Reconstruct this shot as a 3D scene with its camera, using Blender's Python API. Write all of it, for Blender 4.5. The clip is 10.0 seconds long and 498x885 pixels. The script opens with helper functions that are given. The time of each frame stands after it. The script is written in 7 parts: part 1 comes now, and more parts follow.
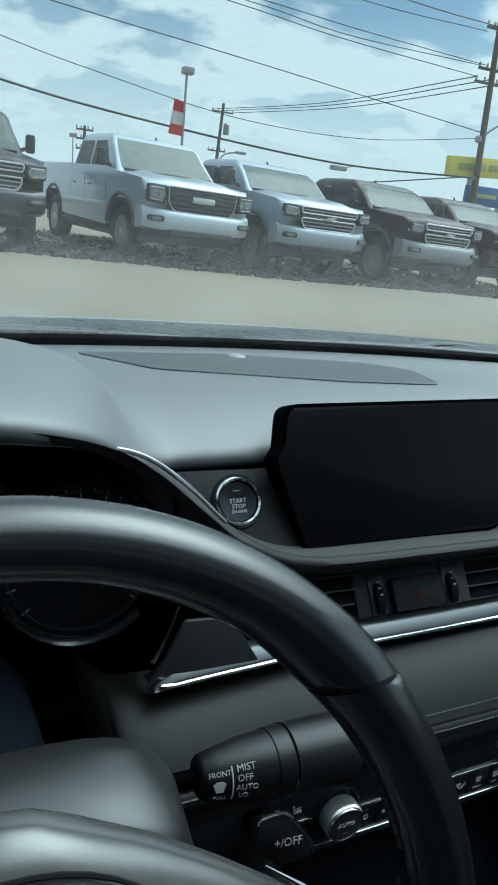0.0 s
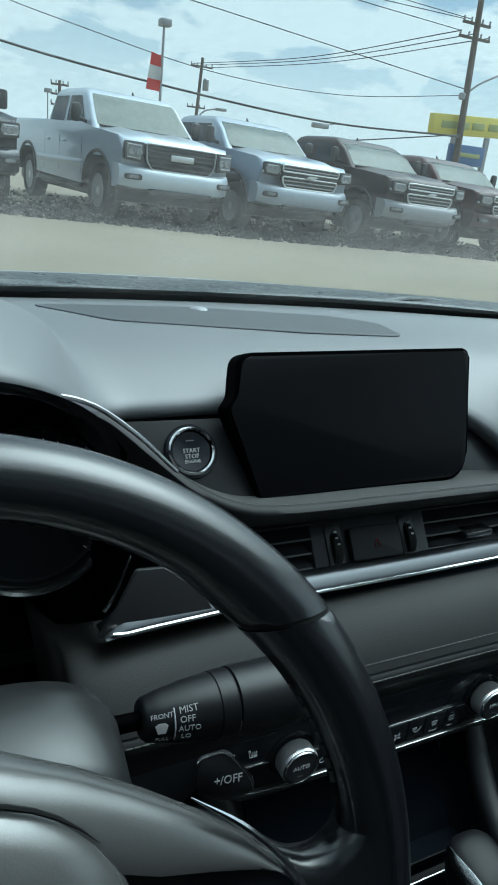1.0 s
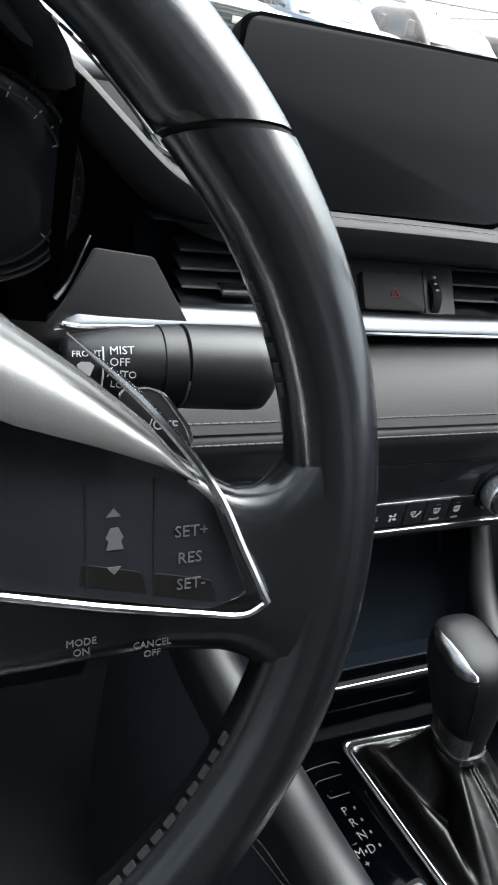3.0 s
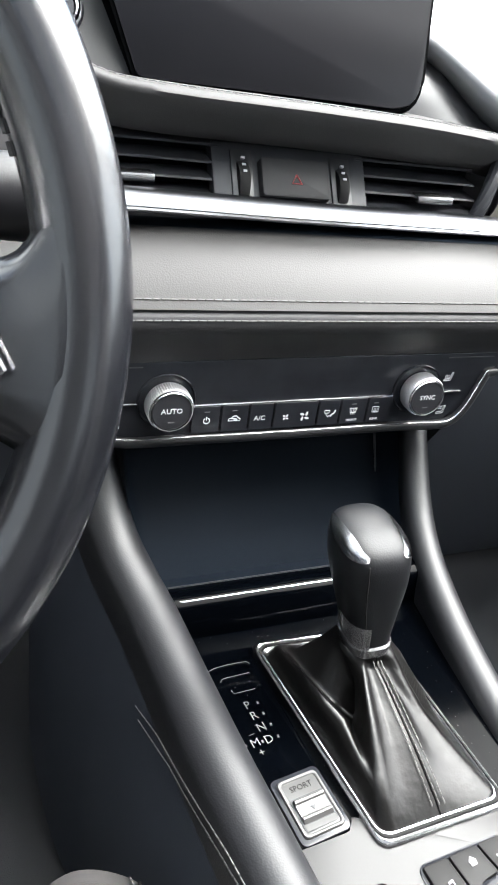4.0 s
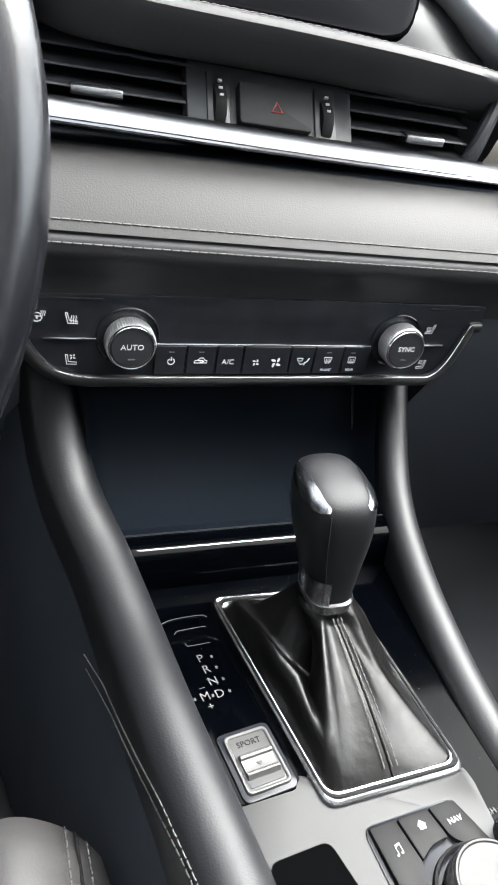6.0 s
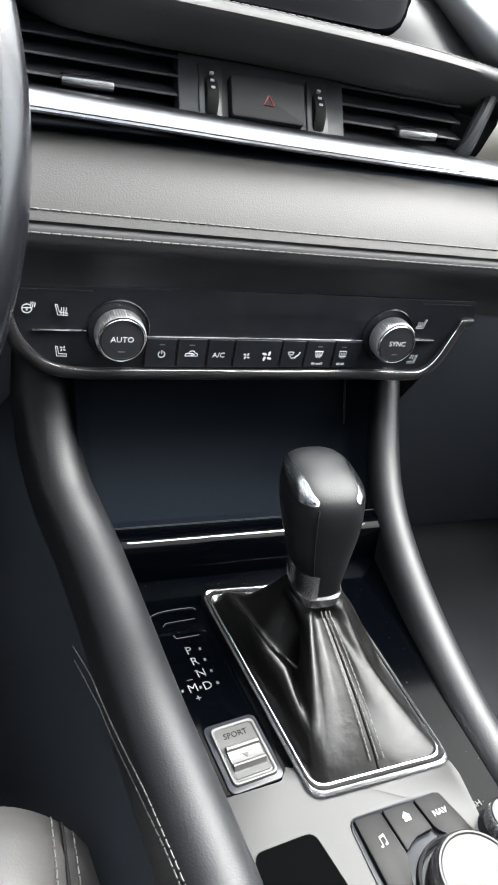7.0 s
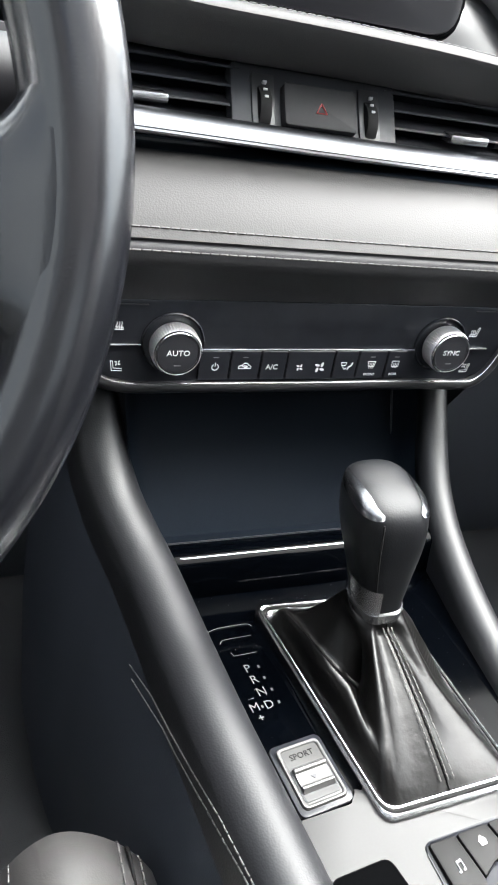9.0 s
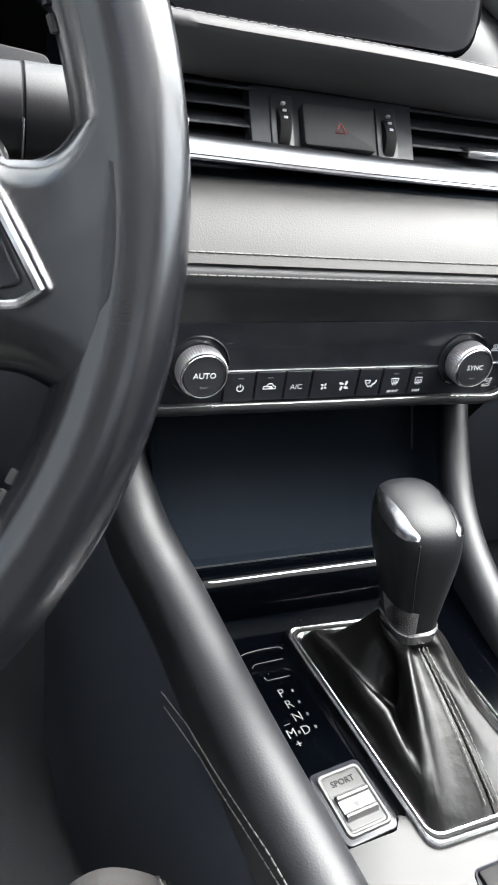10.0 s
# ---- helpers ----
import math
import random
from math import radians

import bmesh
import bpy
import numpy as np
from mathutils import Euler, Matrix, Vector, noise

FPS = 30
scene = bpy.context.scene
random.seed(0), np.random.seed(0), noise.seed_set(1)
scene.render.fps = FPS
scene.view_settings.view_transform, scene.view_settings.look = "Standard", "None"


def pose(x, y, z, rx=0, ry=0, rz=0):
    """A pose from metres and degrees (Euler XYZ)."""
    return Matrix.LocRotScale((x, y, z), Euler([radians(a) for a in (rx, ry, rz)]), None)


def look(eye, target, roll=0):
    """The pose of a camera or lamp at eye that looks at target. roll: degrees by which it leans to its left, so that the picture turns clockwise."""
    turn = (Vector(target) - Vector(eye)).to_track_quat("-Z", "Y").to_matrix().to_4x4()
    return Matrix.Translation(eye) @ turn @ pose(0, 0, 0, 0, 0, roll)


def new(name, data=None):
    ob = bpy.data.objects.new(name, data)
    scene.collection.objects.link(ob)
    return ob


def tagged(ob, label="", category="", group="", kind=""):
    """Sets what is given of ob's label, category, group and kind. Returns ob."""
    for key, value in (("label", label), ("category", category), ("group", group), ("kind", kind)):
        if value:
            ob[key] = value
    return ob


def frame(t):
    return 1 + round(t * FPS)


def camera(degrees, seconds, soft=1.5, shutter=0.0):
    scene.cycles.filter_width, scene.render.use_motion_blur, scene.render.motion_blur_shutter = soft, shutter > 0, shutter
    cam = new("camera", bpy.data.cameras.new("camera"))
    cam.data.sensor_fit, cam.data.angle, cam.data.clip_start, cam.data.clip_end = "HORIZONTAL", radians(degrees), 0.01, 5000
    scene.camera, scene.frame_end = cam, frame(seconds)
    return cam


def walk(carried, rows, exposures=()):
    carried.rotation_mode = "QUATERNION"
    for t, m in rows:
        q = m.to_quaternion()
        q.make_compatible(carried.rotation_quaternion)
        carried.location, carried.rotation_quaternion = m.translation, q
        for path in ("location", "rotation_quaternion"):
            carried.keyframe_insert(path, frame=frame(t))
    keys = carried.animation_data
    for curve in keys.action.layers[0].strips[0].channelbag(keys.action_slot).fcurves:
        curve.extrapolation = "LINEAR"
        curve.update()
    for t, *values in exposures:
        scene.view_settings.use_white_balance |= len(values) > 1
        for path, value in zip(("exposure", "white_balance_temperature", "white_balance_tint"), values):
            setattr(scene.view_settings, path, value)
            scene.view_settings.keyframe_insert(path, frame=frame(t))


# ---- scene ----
cam = camera(38.6, 10.0, soft=1.8)
PATH = [
    (0, (-0.358, -0.302, 1.154), (0.493, 1.391, 0.515), 6.2),
    (0.5, (-0.361, -0.299, 1.15), (0.503, 1.372, 0.472), 6.6),
    (1, (-0.338, -0.31, 1.145), (0.55, 1.327, 0.416), 6.4),
    (1.5, (-0.313, -0.318, 1.132), (0.614, 1.252, 0.311), 7.7),
    (2, (-0.3, -0.325, 1.119), (0.639, 1.191, 0.214), 9.2),
    (2.5, (-0.297, -0.319, 1.092), (0.613, 1.181, 0.131), 10.9),
    (2.7, (-0.295, -0.31, 1.059), (0.564, 1.215, 0.091), 11.0),
    (3.8, (-0.225, -0.351, 0.956), (0.451, 1.206, -0.102), 9.8),
    (4, (-0.205, -0.371, 0.963), (0.485, 1.206, -0.054), 8.4),
    (4.5, (-0.165, -0.382, 0.945), (0.564, 1.179, -0.07), 8.3),
    (5, (-0.179, -0.371, 0.94), (0.542, 1.174, -0.105), 10.0),
    (5.5, (-0.18, -0.37, 0.938), (0.515, 1.175, -0.124), 10.7),
    (7, (-0.173, -0.375, 0.936), (0.519, 1.163, -0.139), 11.5),
    (7.5, (-0.175, -0.375, 0.935), (0.511, 1.166, -0.141), 11.5),
    (8, (-0.177, -0.374, 0.934), (0.507, 1.168, -0.14), 11.4),
    (8.5, (-0.174, -0.376, 0.935), (0.491, 1.178, -0.134), 10.7),
    (9, (-0.197, -0.358, 0.932), (0.469, 1.196, -0.136), 10.3),
    (9.5, (-0.2, -0.358, 0.931), (0.463, 1.208, -0.122), 9.4),
    (10, (-0.212, -0.347, 0.932), (0.46, 1.225, -0.105), 8.8),
]
# the phone's exposure opens and its white balance warms as it sinks from the window to the console
EXPOSURES = [(0.0, -0.05, 5150, -3), (1.2, 0.05, 5150, -3), (2.0, 0.5, 5750, 8), (2.5, 0.95, 5800, 13), (2.7, 1.15, 5800, 13), (3.8, 3.0, 6060, 16), (4.2, 2.85, 6060, 16), (4.5, 2.65, 6060, 16), (5.5, 2.65, 6060, 16), (7.5, 2.75, 6060, 16), (10.0, 2.9, 6060, 16)]
walk(cam, [(t, look(eye, target, roll)) for t, eye, target, roll in PATH], EXPOSURES)

# ---- daylight: broken cloud, soft high sun ----
world = bpy.data.worlds.new("sky")
scene.world = world
world.use_nodes = True
wn, wl = world.node_tree.nodes, world.node_tree.links
wn.clear()
w_out, w_bg, w_mix = wn.new("ShaderNodeOutputWorld"), wn.new("ShaderNodeBackground"), wn.new("ShaderNodeMix")
w_sky, w_co, w_map = wn.new("ShaderNodeTexSky"), wn.new("ShaderNodeTexCoord"), wn.new("ShaderNodeVectorMath")
w_sep, w_add, w_com = wn.new("ShaderNodeSeparateXYZ"), wn.new("ShaderNodeMath"), wn.new("ShaderNodeCombineXYZ")
w_noise, w_ramp = wn.new("ShaderNodeTexNoise"), wn.new("ShaderNodeValToRGB")
w_sky.sky_type, w_sky.sun_disc = "NISHITA", False
SUN_UP, SUN_TURN = 56.0, 82.0
w_sky.sun_elevation, w_sky.sun_rotation = radians(SUN_UP), radians(SUN_TURN)
w_sky.dust_density, w_sky.air_density = 0.6, 0.8
w_mix.data_type = "RGBA"
wl.new(w_co.outputs["Generated"], w_sep.inputs[0])
w_add.operation, w_add.inputs[1].default_value = "ADD", 0.22
wl.new(w_sep.outputs["Z"], w_add.inputs[0])
for n in (0, 1):
    wl.new(w_sep.outputs[n], w_com.inputs[n])
w_com.inputs[2].default_value = 0.0
w_map.operation = "DIVIDE"
w_div = wn.new("ShaderNodeCombineXYZ")
for n in range(3):
    wl.new(w_add.outputs[0], w_div.inputs[n])
wl.new(w_com.outputs[0], w_map.inputs[0])
wl.new(w_div.outputs[0], w_map.inputs[1])
wl.new(w_map.outputs[0], w_noise.inputs["Vector"])
w_noise.inputs["Scale"].default_value, w_noise.inputs["Detail"].default_value = 2.1, 10.0
w_noise.inputs["Roughness"].default_value, w_noise.inputs["Distortion"].default_value = 0.55, 0.25
w_ramp.color_ramp.elements[0].position, w_ramp.color_ramp.elements[1].position = 0.40, 0.51
w_ramp.color_ramp.elements[0].color, w_ramp.color_ramp.elements[1].color = (0.03, 0.03, 0.03, 1), (1, 1, 1, 1)
wl.new(w_noise.outputs["Fac"], w_ramp.inputs[0])
w_hor, w_max = wn.new("ShaderNodeMapRange"), wn.new("ShaderNodeMath")
w_hor.inputs["From Min"].default_value, w_hor.inputs["From Max"].default_value = 0.04, 0.27
w_hor.inputs["To Min"].default_value, w_hor.inputs["To Max"].default_value = 1.0, 0.0
wl.new(w_sep.outputs["Z"], w_hor.inputs["Value"])
w_max.operation = "MAXIMUM"
wl.new(w_ramp.outputs["Color"], w_max.inputs[0])
wl.new(w_hor.outputs[0], w_max.inputs[1])
wl.new(w_max.outputs[0], w_mix.inputs["Factor"])
w_dim = wn.new("ShaderNodeVectorMath")
w_dim.operation, w_dim.inputs[1].default_value = "MULTIPLY", (0.46, 0.62, 0.60)
wl.new(w_sky.outputs[0], w_dim.inputs[0])
wl.new(w_dim.outputs[0], w_mix.inputs["A"])
w_mix.inputs["B"].default_value = (6.7, 6.8, 6.4, 1)
# thin cloud glows round the hidden sun
w_dot, w_pow, w_glow, w_sum = wn.new("ShaderNodeVectorMath"), wn.new("ShaderNodeMath"), wn.new("ShaderNodeVectorMath"), wn.new("ShaderNodeVectorMath")
w_dot.operation, w_pow.operation, w_glow.operation, w_sum.operation = "DOT_PRODUCT", "POWER", "SCALE", "ADD"
w_dot.inputs[1].default_value = (math.sin(radians(SUN_TURN)) * math.cos(radians(SUN_UP)), math.cos(radians(SUN_TURN)) * math.cos(radians(SUN_UP)), math.sin(radians(SUN_UP)))
wl.new(w_co.outputs["Generated"], w_dot.inputs[0])
w_clip = wn.new("ShaderNodeMath")
w_clip.operation, w_clip.inputs[1].default_value = "MAXIMUM", 0.0
wl.new(w_dot.outputs["Value"], w_clip.inputs[0])
wl.new(w_clip.outputs[0], w_pow.inputs[0])
w_pow.inputs[1].default_value = 8.0
w_glow.inputs[0].default_value = (61.0, 57.0, 50.5)
wl.new(w_pow.outputs[0], w_glow.inputs["Scale"])
wl.new(w_mix.outputs["Result"], w_sum.inputs[0])
wl.new(w_glow.outputs[0], w_sum.inputs[1])
wl.new(w_sum.outputs[0], w_bg.inputs["Color"])
w_bg.inputs["Strength"].default_value = 0.125
wl.new(w_bg.outputs[0], w_out.inputs[0])

sun = new("sun", bpy.data.lights.new("sun", "SUN"))
sun.data.energy, sun.data.angle, sun.data.color = 0.5, radians(40), (1.0, 0.95, 0.88)
sun.matrix_world = look((30 * math.sin(radians(SUN_TURN)) * math.cos(radians(SUN_UP)), 30 * math.cos(radians(SUN_TURN)) * math.cos(radians(SUN_UP)), 30 * math.sin(radians(SUN_UP))), (0, 0, 0))


# ---- materials ----
def material(name, colour, rough=0.5, metal=0.0, vary=0.15, grain=300.0, bump=0.0, bump_scale=None, blotch=6.0, coat=0.0, cells=False, ior=1.5):
    """A surface with fine grain, broad variation of tone and gloss, and relief."""
    m = bpy.data.materials.new(name)
    m.use_nodes = True
    n, l = m.node_tree.nodes, m.node_tree.links
    b = n["Principled BSDF"]
    co = n.new("ShaderNodeTexCoord")
    big, small = n.new("ShaderNodeTexNoise"), n.new("ShaderNodeTexNoise")
    big.inputs["Scale"].default_value, big.inputs["Detail"].default_value = blotch, 5
    small.inputs["Scale"].default_value, small.inputs["Detail"].default_value = grain, 3
    for t in (big, small):
        l.new(co.outputs["Object"], t.inputs["Vector"])
    add = n.new("ShaderNodeMath")
    add.operation = "ADD"
    l.new(big.outputs["Fac"], add.inputs[0])
    l.new(small.outputs["Fac"], add.inputs[1])
    tone = n.new("ShaderNodeMapRange")
    tone.inputs["From Min"].default_value, tone.inputs["From Max"].default_value = 0.5, 1.5
    tone.inputs["To Min"].default_value, tone.inputs["To Max"].default_value = 1 - vary, 1 + vary
    l.new(add.outputs[0], tone.inputs["Value"])
    mul = n.new("ShaderNodeVectorMath")
    mul.operation = "SCALE"
    mul.inputs[0].default_value = colour
    l.new(tone.outputs[0], mul.inputs["Scale"])
    l.new(mul.outputs[0], b.inputs["Base Color"])
    gloss = n.new("ShaderNodeMapRange")
    gloss.inputs["To Min"].default_value, gloss.inputs["To Max"].default_value = rough * (1 - 0.5 * vary), min(1, rough * (1 + 0.5 * vary))
    l.new(big.outputs["Fac"], gloss.inputs["Value"])
    l.new(gloss.outputs[0], b.inputs["Roughness"])
    b.inputs["Metallic"].default_value, b.inputs["Coat Weight"].default_value, b.inputs["IOR"].default_value = metal, coat, ior
    b.inputs["Coat Roughness"].default_value = 0.05
    if bump:
        bp = n.new("ShaderNodeBump")
        bp.inputs["Strength"].default_value, bp.inputs["Distance"].default_value = bump, 0.002
        if cells:
            v = n.new("ShaderNodeTexVoronoi")
            v.feature = "SMOOTH_F1"
            v.inputs["Scale"].default_value = bump_scale or grain
            l.new(co.outputs["Object"], v.inputs["Vector"])
            l.new(v.outputs["Distance"], bp.inputs["Height"])
        else:
            v = n.new("ShaderNodeTexNoise")
            v.inputs["Scale"].default_value, v.inputs["Detail"].default_value = bump_scale or grain, 4
            l.new(co.outputs["Object"], v.inputs["Vector"])
            l.new(v.outputs["Fac"], bp.inputs["Height"])
        l.new(bp.outputs[0], b.inputs["Normal"])
    return m


# the black pad's windshield sheen is put into a paler base colour
PAD = material("dash_sheen_leatherette", (0.125, 0.130, 0.137), 0.48, vary=0.06, grain=900, bump=0.05, bump_scale=1500, cells=True, ior=1.8)
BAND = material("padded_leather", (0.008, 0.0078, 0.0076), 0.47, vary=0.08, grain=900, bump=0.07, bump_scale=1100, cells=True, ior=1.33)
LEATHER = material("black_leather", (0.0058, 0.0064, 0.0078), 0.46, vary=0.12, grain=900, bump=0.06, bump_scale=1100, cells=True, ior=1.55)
# lighter, bluer than LEATHER: the glare over the shaded flank is coloured in
FLANK = material("flank_lifted_leatherette", (0.026, 0.031, 0.041), 0.6, vary=0.12, grain=900, bump=0.05, bump_scale=1100, cells=True, ior=1.35)
ROLL_SKIN = material("rolled_leather", (0.025, 0.025, 0.026), 0.55, vary=0.1, grain=900, bump=0.05, bump_scale=1200, cells=True, ior=1.3)
WHEEL_SKIN = material("wheel_leather", (0.0060, 0.0066, 0.0084), 0.23, vary=0.12, grain=900, bump=0.02, bump_scale=1500, cells=True, ior=1.8)
BOOT_SKIN = material("boot_leather", (0.0030, 0.0029, 0.0028), 0.30, vary=0.2, grain=700, bump=0.16, bump_scale=150, ior=1.34)
STALK_SKIN = material("stalk_plastic", (0.008, 0.0083, 0.0095), 0.36, vary=0.15, grain=1200, bump=0.05, bump_scale=1500, ior=1.4)
PLASTIC = material("black_plastic", (0.023, 0.0240, 0.0270), 0.44, vary=0.15, grain=1200, bump=0.05, bump_scale=1500, ior=1.4)
SATIN = material("dark_satin_trim", (0.022, 0.022, 0.023), 0.33, vary=0.08, grain=900)
GLOSS = material("piano_black", (0.0165, 0.0178, 0.0212), 0.09, vary=0.3, grain=60, ior=1.3)
SCREEN = material("dark_glass", (0.0060, 0.0060, 0.0072), 0.30, vary=0.1, grain=30, ior=1.2)
CHROME = material("chrome", (0.80, 0.80, 0.82), 0.12, 1.0, vary=0.06, grain=200)
BRUSHED = material("brushed_silver", (0.62, 0.62, 0.63), 0.27, 1.0, vary=0.1, grain=500)
SATIN_CHROME = material("satin_chrome", (0.60, 0.60, 0.61), 0.22, 1.0, vary=0.08, grain=300)
FAINT_PRINT = material("faint_print", (0.09, 0.09, 0.094), 0.6, vary=0.05)
BOOT_THREAD = material("boot_thread", (0.10, 0.098, 0.092), 0.7, vary=0.2, grain=2000)
SWITCH_SKIN = material("switch_face", (0.016, 0.016, 0.017), 0.6, vary=0.1, grain=900, ior=1.3)
CONSOLE_BLACK = material("deep_piano_black", (0.0004, 0.0006, 0.0010), 0.10, vary=0.3, grain=60, ior=1.10)
PLATE = material("satin_silver_plate", (0.0135, 0.0134, 0.0132), 0.42, 0.05, vary=0.14, grain=900, blotch=20, ior=1.43)
ROCKER_SILVER = material("rocker_silver", (0.062, 0.062, 0.061), 0.38, 0.2, vary=0.1, grain=900)
# chrome darkened for the strip's dim upper face; its lit edge is separate
STRIP = material("strip_chrome", (0.095, 0.10, 0.108), 0.34, 1.0, vary=0.08, grain=300)
# black plastic made lighter and bluer to lift the footwell's shade
KNEE = material("knee_lifted_plastic", (0.056, 0.061, 0.073), 0.55, vary=0.12, grain=1200, bump=0.05, bump_scale=1500)
KNURL = material("knurled_metal", (0.80, 0.80, 0.81), 0.34, 0.9, vary=0.1, grain=500)
DIAL_TOP = material("satin_dial_top", (0.019, 0.0189, 0.0186), 0.36, 0.05, vary=0.1, grain=900, ior=1.4)
KEY_SKIN = material("grey_keys", (0.0062, 0.0061, 0.0060), 0.5, vary=0.1, grain=900, ior=1.28)
HUB_SKIN = material("satin_grey_plastic", (0.068, 0.068, 0.066), 0.27, vary=0.06, grain=900, bump=0.02, bump_scale=1500, cells=True, ior=1.9)
SHROUD_SKIN = material("shroud_plastic", (0.019, 0.0195, 0.020), 0.30, vary=0.06, grain=900, bump=0.02, bump_scale=1500, cells=True, ior=1.6)
KNOB_CHROME = material("dark_chrome", (0.40, 0.41, 0.43), 0.2, 1.0, vary=0.08, grain=300)
INLAY = material("satin_inlay", (0.25, 0.235, 0.205), 0.32, 0.6, vary=0.1, grain=800)
THREAD = material("grey_thread", (0.10, 0.10, 0.098), 0.8, vary=0.2, grain=2000)
DARK_THREAD = material("black_thread", (0.024, 0.024, 0.025), 0.7, vary=0.2, grain=2000)
PRINT = material("white_print", (0.72, 0.72, 0.72), 0.6, vary=0.05)
SELECTOR_PRINT = material("selector_print", (0.085, 0.085, 0.085), 0.6, vary=0.05)
MARK_PRINT = material("mark_print", (0.034, 0.034, 0.035), 0.6, vary=0.05)
DIM_PRINT = material("grey_print", (0.42, 0.42, 0.425), 0.6, vary=0.05)
RED_PRINT = material("red_print", (0.28, 0.03, 0.03), 0.5, vary=0.05)
CARPET = material("black_carpet", (0.05, 0.052, 0.056), 0.95, vary=0.4, grain=1500, bump=0.4, bump_scale=900)
KNOB_SKIN = material("knob_leather", (0.0066, 0.0072, 0.0082), 0.44, vary=0.10, grain=900, bump=0.05, bump_scale=1000, cells=True, ior=1.33)
HEADLINER = material("headliner", (0.28, 0.28, 0.276), 0.9, vary=0.08, grain=900)
DOOR_SKIN = material("grey_door_trim", (0.035, 0.035, 0.035), 0.6, vary=0.1, grain=600, bump=0.1)
# near-black with the shade of hollows put in; also serves black trim
HOLE = material("shade_and_trim_black", (0.0004, 0.0005, 0.0007), 0.6, vary=0.1, ior=1.06)
# lining of bin, vents and gauge back, their bluish shade put into the colour
BIN = material("shaded_lining", (0.0044, 0.0068, 0.0108), 0.62, vary=0.2, grain=900, bump=0.05, ior=1.15)
RUBBER = material("rubber", (0.012, 0.012, 0.012), 0.7, vary=0.2, ior=1.2)
LIP_SKIN = material("lip_leatherette", (0.070, 0.069, 0.069), 0.58, vary=0.1, grain=900, bump=0.04, bump_scale=1200, cells=True, ior=1.25)


# ---- mesh tools ----
WORLD_OF = {}


def thing(name, at, label, category, group="", kind=""):
    ob = new(name)
    ob.location = at
    ob.empty_display_size = 0.05
    WORLD_OF[ob.name] = Matrix.Translation(at)
    return tagged(ob, label, category, group, kind)


def finish(bm, name, mat, smooth=35):
    me = bpy.data.meshes.new(name)
    bmesh.ops.recalc_face_normals(bm, faces=bm.faces)
    bm.to_mesh(me)
    bm.free()
    if smooth:
        for p in me.polygons:
            p.use_smooth = len(p.vertices) <= 4
        me.set_sharp_from_angle(angle=radians(smooth))
    me.materials.append(mat)
    return me


def part(name, bm, mat, parent, label="", smooth=35):
    """One bmesh, in the place's coordinates, as one mesh object under a thing or a part."""
    ob = new(name, finish(bm, name, mat, smooth))
    ob.parent = parent
    ob.matrix_parent_inverse = WORLD_OF.get(parent.name, Matrix()).inverted()
    return tagged(ob, label)


def solid(name, bm, mat, label, category, kind="", group="", smooth=35):
    return tagged(new(name, finish(bm, name, mat, smooth)), label, category, group, kind)


def lattice(bm, rows, close_u=False, close_v=False, cap=False):
    """Quads over a lattice of points: rows of equal length."""
    v = [[bm.verts.new(p) for p in r] for r in rows]
    nu, nv = len(v), len(v[0])
    for i in range(nu if close_u else nu - 1):
        for j in range(nv if close_v else nv - 1):
            a, b = v[i], v[(i + 1) % nu]
            bm.faces.new((a[j], b[j], b[(j + 1) % nv], a[(j + 1) % nv]))
    if cap:
        bm.faces.new(v[0])
        bm.faces.new(v[-1][::-1])
    return bm


def curve(pts, n):
    """n points along a smooth line through pts."""
    p = [Vector(q) for q in pts]
    p = [2 * p[0] - p[1]] + p + [2 * p[-1] - p[-2]]
    out = []
    for k in range(n):
        u = k / (n - 1) * (len(p) - 3)
        i = min(int(u), len(p) - 4)
        t = u - i
        a, b, c, d = p[i:i + 4]
        out.append(0.5 * (2 * b + (c - a) * t + (2 * a - 5 * b + 4 * c - d) * t * t + (3 * b - a - 3 * c + d) * t ** 3))
    return out


def tube(bm, path, radius, sides=12, flat=1.0, up=(0, 0, 1), cap=True):
    """A round or oval bar along a path; radius is a number or a function of 0..1."""
    rows, n = [], len(path)
    for i, p in enumerate(path):
        d = (Vector(path[min(i + 1, n - 1)]) - Vector(path[max(i - 1, 0)])).normalized()
        s = d.cross(Vector(up)).normalized()
        u = s.cross(d)
        r = radius(i / (n - 1)) if callable(radius) else radius
        rows.append([Vector(p) + r * (math.cos(a) * s + flat * math.sin(a) * u) for a in (2 * math.pi * k / sides for k in range(sides))])
    return lattice(bm, rows, close_v=True, cap=cap)


def sweep(bm, path, profile, cap=True, normal=None):
    """A closed profile of (out, up) offsets swept along a path; up is +z."""
    rows, n = [], len(path)
    for i, p in enumerate(path):
        d = (Vector(path[min(i + 1, n - 1)]) - Vector(path[max(i - 1, 0)])).normalized()
        s = d.cross(Vector((0, 0, 1))).normalized()
        u = s.cross(d)
        rows.append([Vector(p) + a * s + b * u for a, b in profile])
    return lattice(bm, rows, close_v=True, cap=cap)


